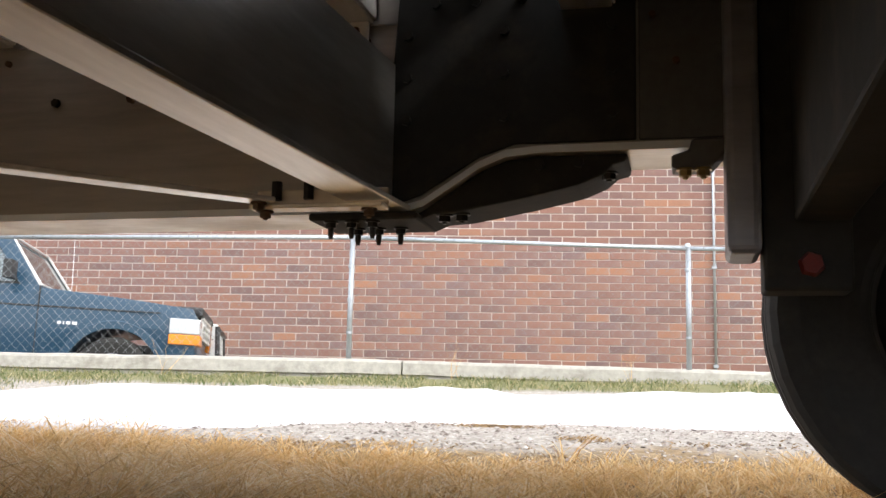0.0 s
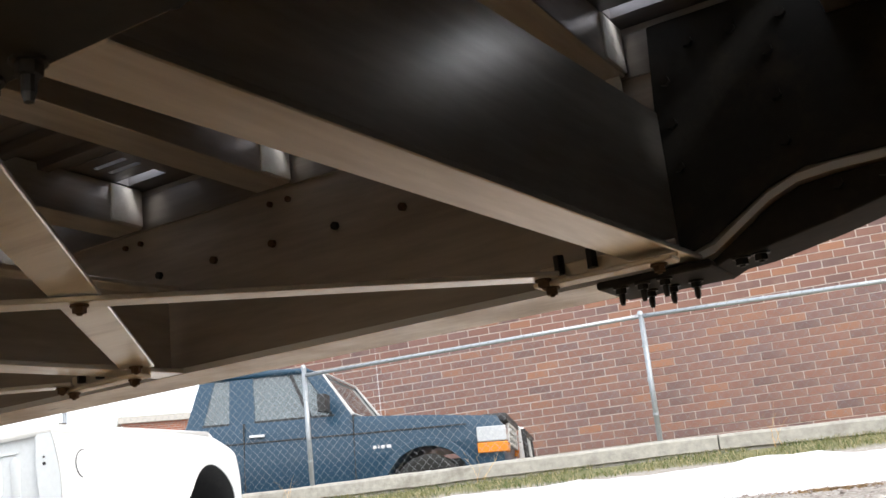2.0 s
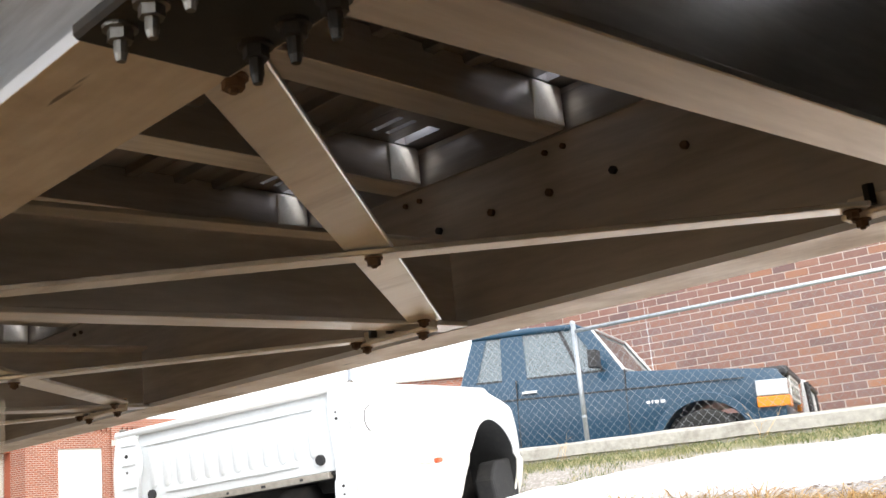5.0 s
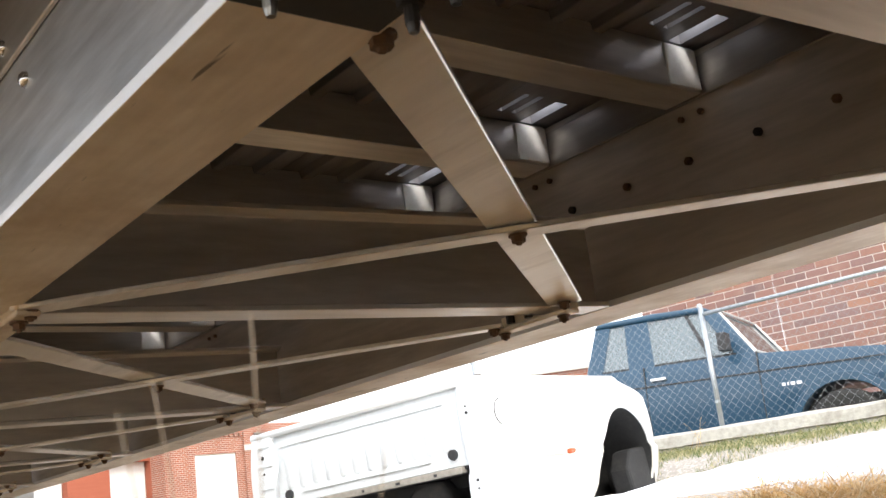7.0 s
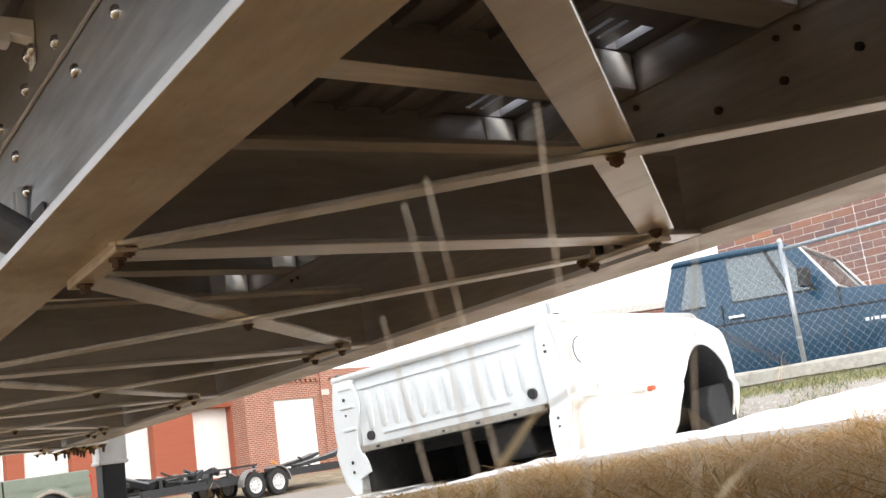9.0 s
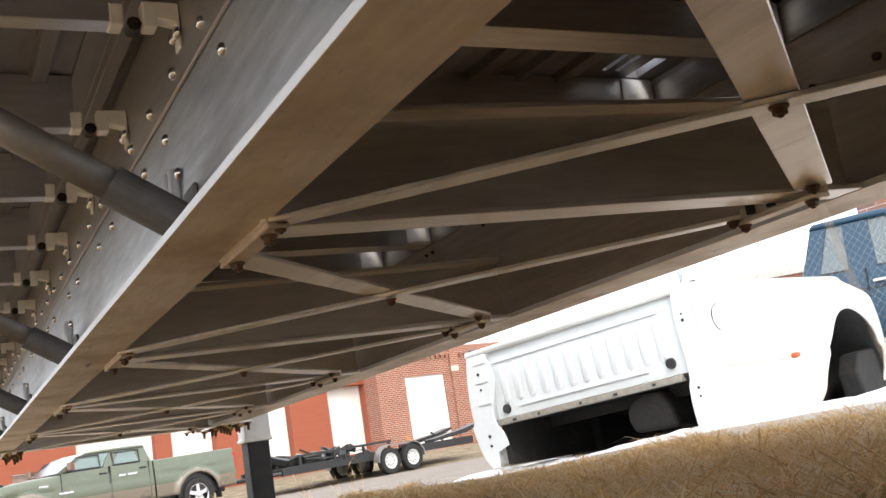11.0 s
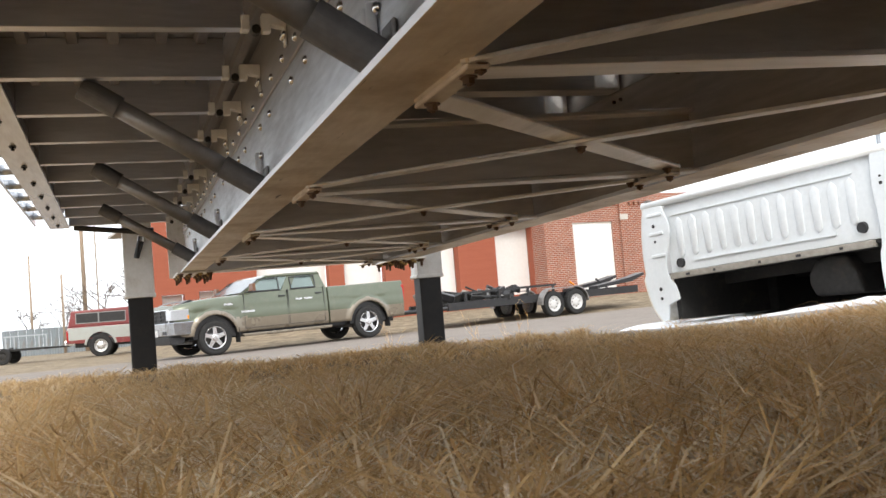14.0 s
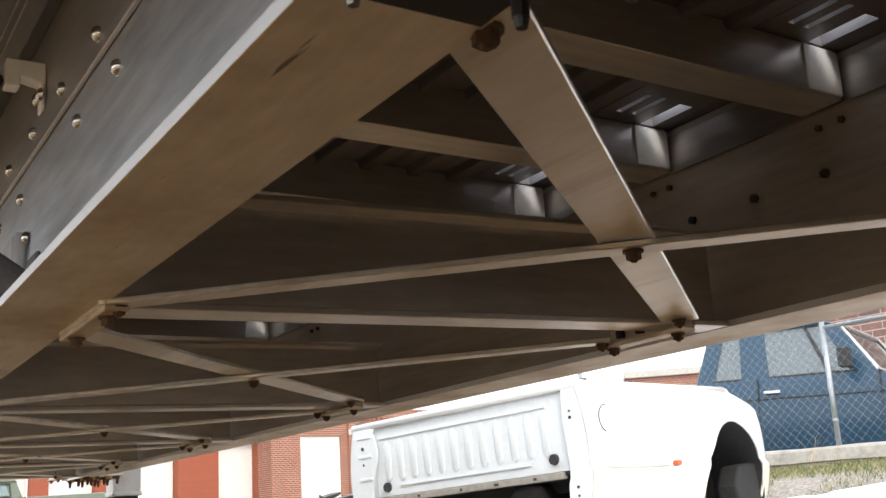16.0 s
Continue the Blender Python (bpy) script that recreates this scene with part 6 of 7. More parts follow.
# ---------------------------------------------------------------- car-hauler trailer behind the green pickup
def build_hauler():
    base = GREEN_M @ Matrix.Translation((-6.25, 0, 0))
    h = thing("equipment_trailer", "black tandem-axle car trailer with steel ramps hitched to a pickup", "trailer", base)
    bm = bm_new()
    for s in (-1, 1):
        box(bm, -8.0, -1.2, s * 0.95 - 0.05, s * 0.95 + 0.05, 0.45, 0.66)
    for x in np.arange(-7.9, -1.2, 0.6):
        box(bm, x, x + 0.08, -0.9, 0.9, 0.5, 0.58)
    part("frame", bm, M_BLACK, h)
    bm = bm_new()
    for s in (-1, 1):
        rod(bm, (-1.2, s * 0.95, 0.52), (-0.2, 0, 0.5), 0.05, seg=8)
    box(bm, -0.3, 0.1, -0.06, 0.06, 0.45, 0.56)
    part("tongue", bm, M_BLACK, h)
    bm = bm_new()
    box(bm, -8.0, -1.25, -0.9, 0.9, 0.6, 0.64)
    part("deck", bm, M_DARKSTEEL, h)
    for x in (-4.59, -5.40):
        for s in (-1, 1):
            wheel(h, pose(x, s * 1.12, 0.36, 0, 0, 0 if s > 0 else 180), 0.36, 0.2, 0.21, M_WHITE_STEEL, 0, 30)
    for s in (-1, 1):
        bm = bm_new()
        o = arc(-4.59, 0.36, 0.45, 0, 100, 8) + arc(-5.40, 0.36, 0.45, 80, 180, 8)
        i = arc(-5.40, 0.36, 0.42, 180, 80, 8) + arc(-4.59, 0.36, 0.42, 100, 0, 8)
        prism(bm, o + i, *sorted((s * 1.0, s * 1.24)), "y")
        part("fender", bm, M_STRUT, h, "grey double fender")
    # load: folded ramps, winch box, chains and steel parts lying on the deck
    rng = random.Random(11)
    for k in range(46):
        bm = bm_new()
        x, y = rng.uniform(-4.3, -1.3), rng.uniform(-0.75, 0.75)
        at = pose(x, y, 0.642 + rng.uniform(0, 0.16), rng.uniform(-20, 20), rng.uniform(-25, 25), rng.uniform(-60, 60))
        if k % 3:
            lx, ly, hz = rng.uniform(0.06, 0.42), rng.uniform(0.03, 0.12), rng.uniform(0.04, 0.2)
            box(bm, -lx, lx, -ly, ly, 0, hz, at)
            soften(bm, 0.015, 1)
        else:
            l, r = rng.uniform(0.15, 0.6), rng.uniform(0.02, 0.06)
            rod(bm, at @ Vector((-l, 0, r)), at @ Vector((l, 0, r + 0.06)), r, seg=9)
        part("steel_part", bm, rng.choice([M_BLACK, M_DARKSTEEL, M_RUBBER, M_BLACK, M_BOLT]), h)
    for y in (-0.95, 0.95):
        bm = bm_new()
        box(bm, -4.9, -1.7, y - 0.03, y + 0.03, 0.86, 0.92)
        for x in (-4.8, -3.9, -2.9, -1.8):
            box(bm, x - 0.03, x + 0.03, y - 0.03, y + 0.03, 0.64, 0.86)
        part("side_rail", bm, M_BLACK, h)
    for y in (-0.6, 0.6):
        bm = bm_new()
        prism(bm, [(-6.6, 0.66), (-8.0, 0.78), (-8.5, 0.95), (-8.5, 1.02), (-7.9, 0.9), (-6.6, 0.74)], y - 0.2, y + 0.2, "y")
        part("ramp", bm, M_BLACK, h)
        bm = bm_new()
        rod(bm, (-7.5, y - 0.3, 0.6), (-7.0, y - 0.3, 0.95), 0.03, seg=6)
        part("ramp_strut", bm, M_AMBER if y < 0 else M_BLACK, h, "yellow strap on the ramp" if y < 0 else "")
    bm = bm_new()
    box(bm, -4.1, -3.4, -1.03, -1.0, 0.46, 0.56)
    part("plate_bar", bm, M_WHITE_STEEL, h)


build_hauler()


def build_small_trailer():
    """A small open utility trailer parked behind the maroon pickup."""
    t = thing("utility_trailer", "small grey open utility trailer parked by the street", "trailer", pose(-40.5, -3.75, -0.50, 0, 0, 84))
    bm = bm_new()
    box(bm, -1.2, 1.2, -0.75, 0.75, 0.46, 0.54)
    box(bm, 1.2, 2.1, -0.05, 0.05, 0.46, 0.53)
    soften(bm, 0.01, 1)
    part("frame", bm, M_DARKSTEEL, t)
    for y in (-0.74, 0.74):
        bm = bm_new()
        for x in (-1.15, 0.0, 1.15):
            box(bm, x - 0.02, x + 0.02, y - 0.02, y + 0.02, 0.54, 1.0)
        box(bm, -1.18, 1.18, y - 0.02, y + 0.02, 0.98, 1.02)
        part("side_rail", bm, M_GALV, t)
        wheel(t, pose(-0.1, y * 1.2, 0.3, 0, 0, 0 if y > 0 else 180), 0.3, 0.16, 0.17, M_DARKSTEEL, 0, 24)


build_small_trailer()


# ---------------------------------------------------------------- loose white pickup bed on the ground
def bed_paint():
    """White paint, yellowed and streaked with grime on the skirt below the crease."""
    m, t, p = nodes_of("white_truck_paint")
    v = coords(t)
    sep = t.nodes.new("ShaderNodeSeparateXYZ")
    t.links.new(v, sep.inputs[0])
    white = mix(t, noise_tex(t, v, 3, 4), (0.76, 0.765, 0.75), (0.68, 0.685, 0.665))
    streaks = noise_tex(t, coords(t, (9, 9, 1.2)), 2.2, 5, 0.65)
    cream = mix(t, ramp(t, streaks, [(0.42, (0, 0, 0)), (0.72, (0.9, 0.9, 0.9))]), (0.74, 0.69, 0.59), (0.5, 0.42, 0.3))
    low = t.nodes.new("ShaderNodeMapRange")
    low.inputs["From Min"].default_value, low.inputs["From Max"].default_value = 0.31, 0.27
    t.links.new(sep.outputs[2], low.inputs["Value"])
    grime = mix(t, noise_tex(t, v, 7, 5, 0.65), (0.35, 0.35, 0.35), (1, 1, 1))
    fac = mix(t, 1.0, low.outputs[0], grime, "MULTIPLY")
    t.links.new(mix(t, fac, white, cream), p.inputs["Base Color"])
    p.inputs["Roughness"].default_value = 0.32
    p.inputs["Coat Weight"].default_value = 0.3
    return m


def build_loose_bed():
    L, N = Vector((-5.04, 3.43, 0.025)), Vector((-3.35, 3.89, 0.108))
    ex = (N - L).normalized()
    ey = Vector((-ex.y, ex.x, 0)).normalized()
    ez = ex.cross(ey)
    m = Matrix((( ex.x, ey.x, ez.x, L.x), (ex.y, ey.y, ez.y, L.y), (ex.z, ey.z, ez.z, L.z), (0, 0, 0, 1)))
    bed = thing("loose_pickup_bed", "loose white pickup bed with flared wheel arches lying on the ground", "pickup bed", m)
    paint = bed_paint()
    inner = surface("pale_blue_white_paint", (0.76, 0.8, 0.82), (0.7, 0.74, 0.76), 0.4, 0, 40, 2, (1, 1, 1), 0.03, 0.001, (0.45, 0.42, 0.37), 0.15)
    W, H, LEN = 1.735, 0.75, 1.76

    def side(x0, sgn):
        """One outer side with its wheel arch, as a bent skin, and the tub inside the arch."""
        cs, cz, rs, rz = 1.235, 0.14, 0.33, 0.385

        def out(s, z):
            k = z / H
            bulge = 0.055 * max(0, math.sin(math.pi * min(1, k * 1.02))) ** 0.8 - 0.05 * (1 - k) ** 3 + 0.026 * (1 - smoothstep(0.27, 0.305, z)) * smoothstep(-0.02, 0.1, z)
            flare = smoothstep(0.74, 0.98, s) * (1 - 0.35 * smoothstep(1.5, 1.68, s)) * (1 - smoothstep(0.6, 0.79, z))
            ds, dz = (s - cs) / rs, max(0, (z - cz) / rz)
            return x0 + sgn * (bulge + 0.2 * flare + 0.015 * math.exp(-((math.hypot(ds, dz) - 1.06) / 0.06) ** 2))

        arch = [(cs - rs * math.cos(math.pi * k / 28), cz + rz * math.sin(math.pi * k / 28)) for k in range(29)]
        cols = [(v, 0.0) for v in np.linspace(0, cs - rs, 38)] + arch + [(v, 0.0) for v in np.linspace(cs + rs, LEN, 12)]
        bm = bm_new()
        nz = 36
        grid = [[bm.verts.new((out(s, z), s, z)) for z in np.linspace(low, H + 0.03 * s / LEN - 0.06 * max(0, (s - LEN + 0.08) / 0.08) ** 2.2, nz + 1)] for s, low in cols]
        for p, q in zip(grid, grid[1:]):
            if abs(p[0].co.y - q[0].co.y) < 1e-6:
                continue
            for j in range(nz):
                bm.faces.new((p[j], q[j], q[j + 1], p[j + 1]))
        ob = part("bed_side", bm, paint, bed, "white flared bed side", True)
        mod = ob.modifiers.new("skin", "SOLIDIFY")
        mod.thickness, mod.offset = 0.012, 0
        bm = bm_new()
        rim = [(cs - rs, -0.02)] + arch + [(cs + rs, -0.02)]
        rings = [[bm.verts.new((out(s, z) - sgn * 0.004 if x is None else x, cs + (s - cs) * g, z)) for s, z in rim] for x, g in ((None, 1.0), (x0 - sgn * 0.05, 1.03), (x0 - sgn * 0.22, 1.0))]
        for p, q in zip(rings, rings[1:]):
            for j in range(len(rim) - 1):
                bm.faces.new((p[j], p[j + 1], q[j + 1], q[j]))
        bm.faces.new(rings[-1])
        part("wheel_house", bm, M_RUBBER, bed, "grimy dark wheel housing")
        return ob

    right = side(W, 1)
    side(0.0, -1)
    # front edges turned in, seen as pale corner posts
    for x0, sgn, wide in ((0.0, 1, 1.0), (W, -1, 0.55)):
        bm = bm_new()
        outer, inn = [], []
        for j in range(25):
            z = H * j / 24
            k = z / H
            bulge = 0.055 * max(0, math.sin(math.pi * min(1, k * 1.02))) ** 0.8 - 0.05 * (1 - k) ** 3 + 0.026 * (1 - smoothstep(0.27, 0.305, z)) * smoothstep(-0.02, 0.1, z)
            outer.append((x0 - sgn * bulge, z))
            w = wide * (0.17 + (0.03 if wide == 1 else 0.012) * math.sin(z * 14) + (0.02 if z < 0.25 else 0))
            inn.append((x0 + sgn * w * (0.55 if z < 0.12 and wide == 1 else 1), z))
        prism(bm, outer + inn[::-1], 0.0, 0.012, "y")
        soften(bm, 0.003, 1, 60)
        post = part("corner_flange", bm, inner, bed)
        for z, r in () if wide < 1 else ((0.60, 0.012), (0.50, 0.008), (0.2, 0.012), (0.14, 0.01)):
            bm = bm_new()
            rod(bm, (x0 + sgn * 0.07 * wide, 0.002, z), (x0 + sgn * 0.07 * wide, -0.004, z), r, seg=10)
            part("hole_plug", bm, M_BLACK_PLASTIC, post)
        for z in (0.4, 0.54, 0.66) if wide == 1 else ():
            bm = bm_new()
            box(bm, *sorted((x0 + sgn * 0.03, x0 + sgn * 0.15)), -0.008, 0.0, z, z + 0.02)
            soften(bm, 0.006, 2)
            part("pressed_rib", bm, inner, post)
    # bulkhead with pressed ribs
    bm = bm_new()
    box(bm, 0.15, W - 0.05, 0.03, 0.045, 0.29, H - 0.01)
    soften(bm, 0.004, 1)
    bulk = part("bulkhead", bm, inner, bed, "pale bulkhead panel with pressed ribs")
    rib = bm_new()
    prism(rib, [(-0.026, 0.02), (0.0, 0.0), (0.026, 0.02), (0.029, 0.225), (0.0, 0.255), (-0.029, 0.225)], -0.008, 0.0, "y")
    soften(rib, 0.006, 2, 30)
    rib = mesh_of("pressed_rib", rib, inner, True)
    for k in range(12):
        piece("pressed_rib", rib, bulk, Matrix.Translation((0.262 + 0.112 * k, 0.03, 0.375)))
    bm = bm_new()
    box(bm, 0.2, W - 0.22, 0.02, 0.03, 0.645, 0.652)
    box(bm, 0.36, W - 0.36, 0.018, 0.03, 0.345, 0.353)
    part("crease", bm, inner, bulk)
    for x, z in ((0.245, 0.345), (W - 0.2, 0.36)):
        bm = bm_new()
        rod(bm, (x, 0.032, z), (x, 0.012, z), 0.031, 0.028, seg=18)
        part("rubber_plug", bm, M_BLACK_PLASTIC, bulk, "black rubber plug")
    # rolled top edges
    bm = bm_new()
    rod(bm, (0.0, 0.015, H - 0.012), (W, 0.015, H - 0.012), 0.022, seg=12)
    for x in (0.0, W):
        rod(bm, (x, 0.0, H - 0.014), (x, LEN - 0.08, H + 0.016), 0.026, seg=12)
        for k in range(4):
            rod(bm, *((x, LEN - 0.08 + 0.02 * j, H + 0.016 - 0.06 * (j / 4) ** 2.2) for j in (k, k + 1)), 0.024, seg=10)
    part("top_edge", bm, paint, bed, "", True)
    # floor with cross sills below
    bm = bm_new()
    box(bm, 0.1, W - 0.1, 0.03, LEN - 0.05, 0.27, 0.29)
    part("bed_floor", bm, M_DARKSTEEL, bed)
    bm = bm_new()
    box(bm, 0.16, W - 0.14, 0.0, 0.05, 0.252, 0.288)
    soften(bm, 0.006, 2)
    sill = part("front_sill", bm, M_CONCRETE_SILL, bed, "grimy pale sill")
    for x, w in ((0.3, 0.03), (0.52, 0.016), (0.86, 0.016), (1.12, 0.03), (1.4, 0.02)):
        bm = bm_new()
        box(bm, x, x + w, -0.004, 0.004, 0.262, 0.276)
        part("slot", bm, M_BLACK_PLASTIC, sill)
    # dark panels along both sides, added for the shadow below the floor
    for x in (0.13, W - 0.13):
        bm = bm_new()
        box(bm, x - 0.02, x + 0.02, 0.08, LEN - 0.1, 0.0, 0.27)
        part("shade_panel", bm, M_DARKSTEEL, bed, "dark panel added for the shade under the floor")
    # dark sheet closing the far end, added for the same shadow
    bm = bm_new()
    box(bm, 0.15, W - 0.15, LEN - 0.2, LEN - 0.16, 0.0, 0.27)
    part("rear_shade_panel", bm, M_DARKSTEEL, bed)
    for y in (0.5, 1.1, 1.4):
        bm = bm_new()
        box(bm, 0.12, W - 0.12, y, y + 0.08, 0.2, 0.269)
        part("cross_sill", bm, M_DARKSTEEL, bed)
    bm = bm_new()
    prism(bm, [(1.3, 0.0), (1.62, 0.02), (1.67, 0.2), (1.6, 0.29), (1.36, 0.27), (1.27, 0.15)], W + 0.06, W + 0.2, "y", Matrix(((0, 1, 0, 0), (1, 0, 0, 0), (0, 0, 1, 0), (0, 0, 0, 1))))
    soften(bm, 0.02, 2)
    part("mud_liner", bm, M_RUBBER, bed, "grimy black rubber liner")
    # filler door, marker lamp, seams
    bm = bm_new()
    ring = [(W + 0.062, 0.19 + 0.075 * math.cos(a), 0.55 + 0.075 * math.sin(a)) for a in np.linspace(1.6, 4.4, 12)]
    for p, q in zip(ring, ring[1:]):
        rod(bm, p, q, 0.003, seg=5)
    part("filler_seam", bm, M_BLACK_PLASTIC, right)
    bm = bm_new()
    box(bm, W + 0.08, W + 0.115, 0.775, 0.835, 0.285, 0.315)
    soften(bm, 0.008, 2)
    part("marker_lamp", bm, M_MARKER, bed, "small red-orange marker lamp")
    bm = bm_new()
    rod(bm, (W + 0.035, 0.02, 0.298), (W + 0.07, 0.14, 0.292), 0.006, seg=8)
    rod(bm, (W + 0.07, 0.14, 0.292), (W + 0.072, 0.76, 0.292), 0.006, seg=8)
    part("belt_moulding", bm, paint, right, "", True)
    bm = bm_new()
    prev = None
    for k in range(10):
        z = 0.02 + 0.5 * k / 9
        u = z / H
        c = Vector((W + 0.026 * (1 - smoothstep(0.27, 0.305, z)) * smoothstep(-0.02, 0.1, z) + 0.006 + 0.055 * math.sin(math.pi * u * 1.02) ** 0.8 - 0.05 * (1 - u) ** 3, 0.30, z))
        if prev:
            rod(bm, prev, c, 0.009, seg=6)
        prev = c
    part("panel_seam", bm, paint, right, "", True)
    # dark moulded tank hung under the floor
    bm = bm_new()
    prism(bm, [(0.9, 0.04), (0.86, 0.12), (0.87, 0.19), (0.93, 0.25), (1.03, 0.268), (1.14, 0.262), (1.2, 0.17), (1.23, 0.03)], 0.4, 0.85, "y")
    soften(bm, 0.03, 3, 15)
    part("tank", bm, M_TANK, bed, "grimy dark moulded tank", True)
    # small clips on the top edges
    for x, y in ((W - 0.01, 0.12), (0.02, 0.03)):
        bm = bm_new()
        box(bm, x - 0.014, x + 0.014, y - 0.02, y + 0.02, H + 0.006, H + 0.026)
        soften(bm, 0.005, 2)
        part("clip", bm, M_BOLT, bed)
    # bare turned-in edge along the front of the near side, with two dark holes
    for z, r in ((0.6, 0.006), (0.565, 0.009), (0.2, 0.008), (0.155, 0.006)):
        bm = bm_new()
        rod(bm, (W - 0.045, 0.004, z), (W - 0.045, -0.005, z), r, seg=10)
        part("hole_plug", bm, M_BLACK_PLASTIC, bed)


M_TANK = surface("grimy_moulded_plastic", (0.075, 0.072, 0.07), (0.05, 0.048, 0.046), 0.6, 0, 30, 4, (1, 1, 1), 0.3, 0.004, (0.16, 0.13, 0.1), 0.4)
M_CONCRETE_SILL = surface("grimy_sill", (0.38, 0.35, 0.3), (0.25, 0.23, 0.2), 0.8)
M_MARKER = surface("marker_lens", (0.5, 0.1, 0.03), (0.4, 0.07, 0.03), 0.3)
build_loose_bed()

# ---------------------------------------------------------------- dry grass
def straw(name, stops, rough=0.8, dry=1.0):
    m, t, p = nodes_of(name)
    rnd = t.nodes.new("ShaderNodeNewGeometry").outputs["Random Per Island"]
    col = ramp(t, rnd, stops)
    n = noise_tex(t, coords(t), 2.2, 3)
    col = mix(t, ramp(t, n, [(0.42, (0, 0, 0)), (0.68, (0.5 * dry,) * 3)]), col, (0.68, 0.42, 0.15))
    tuft = noise_tex(t, coords(t), 24, 2)
    col = mix(t, ramp(t, tuft, [(0.46, (0, 0, 0)), (0.62, (0.5 * dry,) * 3)]), col, (0.44, 0.28, 0.12))
    grey = noise_tex(t, coords(t), 0.75, 2)
    place = t.nodes.new("ShaderNodeSeparateXYZ")
    t.links.new(coords(t), place.inputs[0])
    span = t.nodes.new("ShaderNodeMapRange")
    span.inputs["From Min"].default_value, span.inputs["From Max"].default_value, span.inputs["To Max"].default_value = 0.9, -0.6, 0.5 * dry
    t.links.new(place.outputs[1], span.inputs["Value"])
    col = mix(t, span.outputs[0], col, (0.4, 0.31, 0.19))     # greyer growth towards -y, also darkened for the dimmer light there
    col = mix(t, ramp(t, grey, [(0.4, (0, 0, 0)), (0.62, (0.4 * dry,) * 3)]), col, (0.56, 0.42, 0.25))
    t.links.new(col, p.inputs["Base Color"])
    p.inputs["Roughness"].default_value = rough
    p.inputs["Specular IOR Level"].default_value = 0.25
    glow = t.nodes.new("ShaderNodeBsdfTranslucent")
    t.links.new(col, glow.inputs["Color"])
    both = t.nodes.new("ShaderNodeMixShader")
    both.inputs[0].default_value = 0.42
    t.links.new(p.outputs[0], both.inputs[1]), t.links.new(glow.outputs[0], both.inputs[2])
    t.links.new(both.outputs[0], t.nodes["Material Output"].inputs["Surface"])
    return m


M_STRAW = straw("dry_grass_blades", [(0.0, (0.26, 0.13, 0.045)), (0.15, (0.6, 0.35, 0.12)), (0.4, (0.8, 0.55, 0.26)), (0.68, (0.92, 0.72, 0.44)), (0.85, (0.95, 0.84, 0.64)), (0.93, (0.8, 0.52, 0.21)), (1.0, (0.3, 0.15, 0.055))])
M_GREENISH = straw("half_green_grass_blades", [(0.0, (0.04, 0.085, 0.025)), (0.4, (0.1, 0.155, 0.05)), (0.7, (0.26, 0.26, 0.12)), (0.86, (0.5, 0.43, 0.25)), (1.0, (0.62, 0.53, 0.35))], 0.8, 0.15)
M_BLEACHED = straw("bleached_grass_blades", [(0.0, (0.7, 0.58, 0.4)), (0.5, (0.86, 0.76, 0.58)), (1.0, (0.95, 0.88, 0.74))], 0.7, 0.2)


def grass(name, label, mat, spots, seed, tall, width, lean=0.75):
    """Bent blades, each a tapering ribbon, at the given spots (x, y, length factor)."""
    g = np.random.default_rng(seed)
    n = len(spots)
    sp = np.array(spots)
    x, y, f = sp[:, 0], sp[:, 1], sp[:, 2]
    z = np.array([ground_z(a, b) for a, b in zip(x, y)]) - 0.004
    h = tall * f * g.uniform(0.45, 1.15, n)
    az, turn = g.uniform(0, 2 * np.pi, n), g.uniform(0, 2 * np.pi, n)
    bend = lean * h * g.uniform(0.15, 1.5, n)
    w = width * g.uniform(0.6, 1.3, n)
    sx, sy = np.cos(turn) * w / 2, np.sin(turn) * w / 2
    if sp.shape[1] > 3:
        az = sp[:, 3] + g.normal(0, 0.55, n)
    curl = g.normal(0, 0.8, n)
    verts = np.zeros((n, 7, 3))
    for k, (q, s) in enumerate(((0, 1.0), (0.38, 0.9), (0.74, 0.6))):
        cx, cy = x + np.cos(az + curl * q) * bend * q ** 1.7, y + np.sin(az + curl * q) * bend * q ** 1.7
        cz = z + h * (q - 0.22 * q ** 3)
        verts[:, 2 * k] = np.stack([cx - sx * s, cy - sy * s, cz], -1)
        verts[:, 2 * k + 1] = np.stack([cx + sx * s, cy + sy * s, cz], -1)
    verts[:, 6] = np.stack([x + np.cos(az + curl) * bend, y + np.sin(az + curl) * bend, z + h * (0.78 - 0.35 * g.uniform(0, 1, n))], -1)
    faces = []
    for i in range(n):
        o = 7 * i
        faces += [(o, o + 1, o + 3, o + 2), (o + 2, o + 3, o + 5, o + 4), (o + 4, o + 5, o + 6)]
    me = bpy.data.meshes.new(name)
    me.from_pydata(verts.reshape(-1, 3).tolist(), [], faces)
    me.materials.append(mat)
    me.shade_smooth()
    return tagged(new(name, me), label, "grass", kind="stuff")


def scatter(seed, count, x0, x1, y0, y1, keep):
    g = np.random.default_rng(seed)
    out = []
    for a, b in zip(g.uniform(x0, x1, count), g.uniform(y0, y1, count)):
        f = keep(a, b)
        if f > 0:
            out.append((a, b, f))
    return out


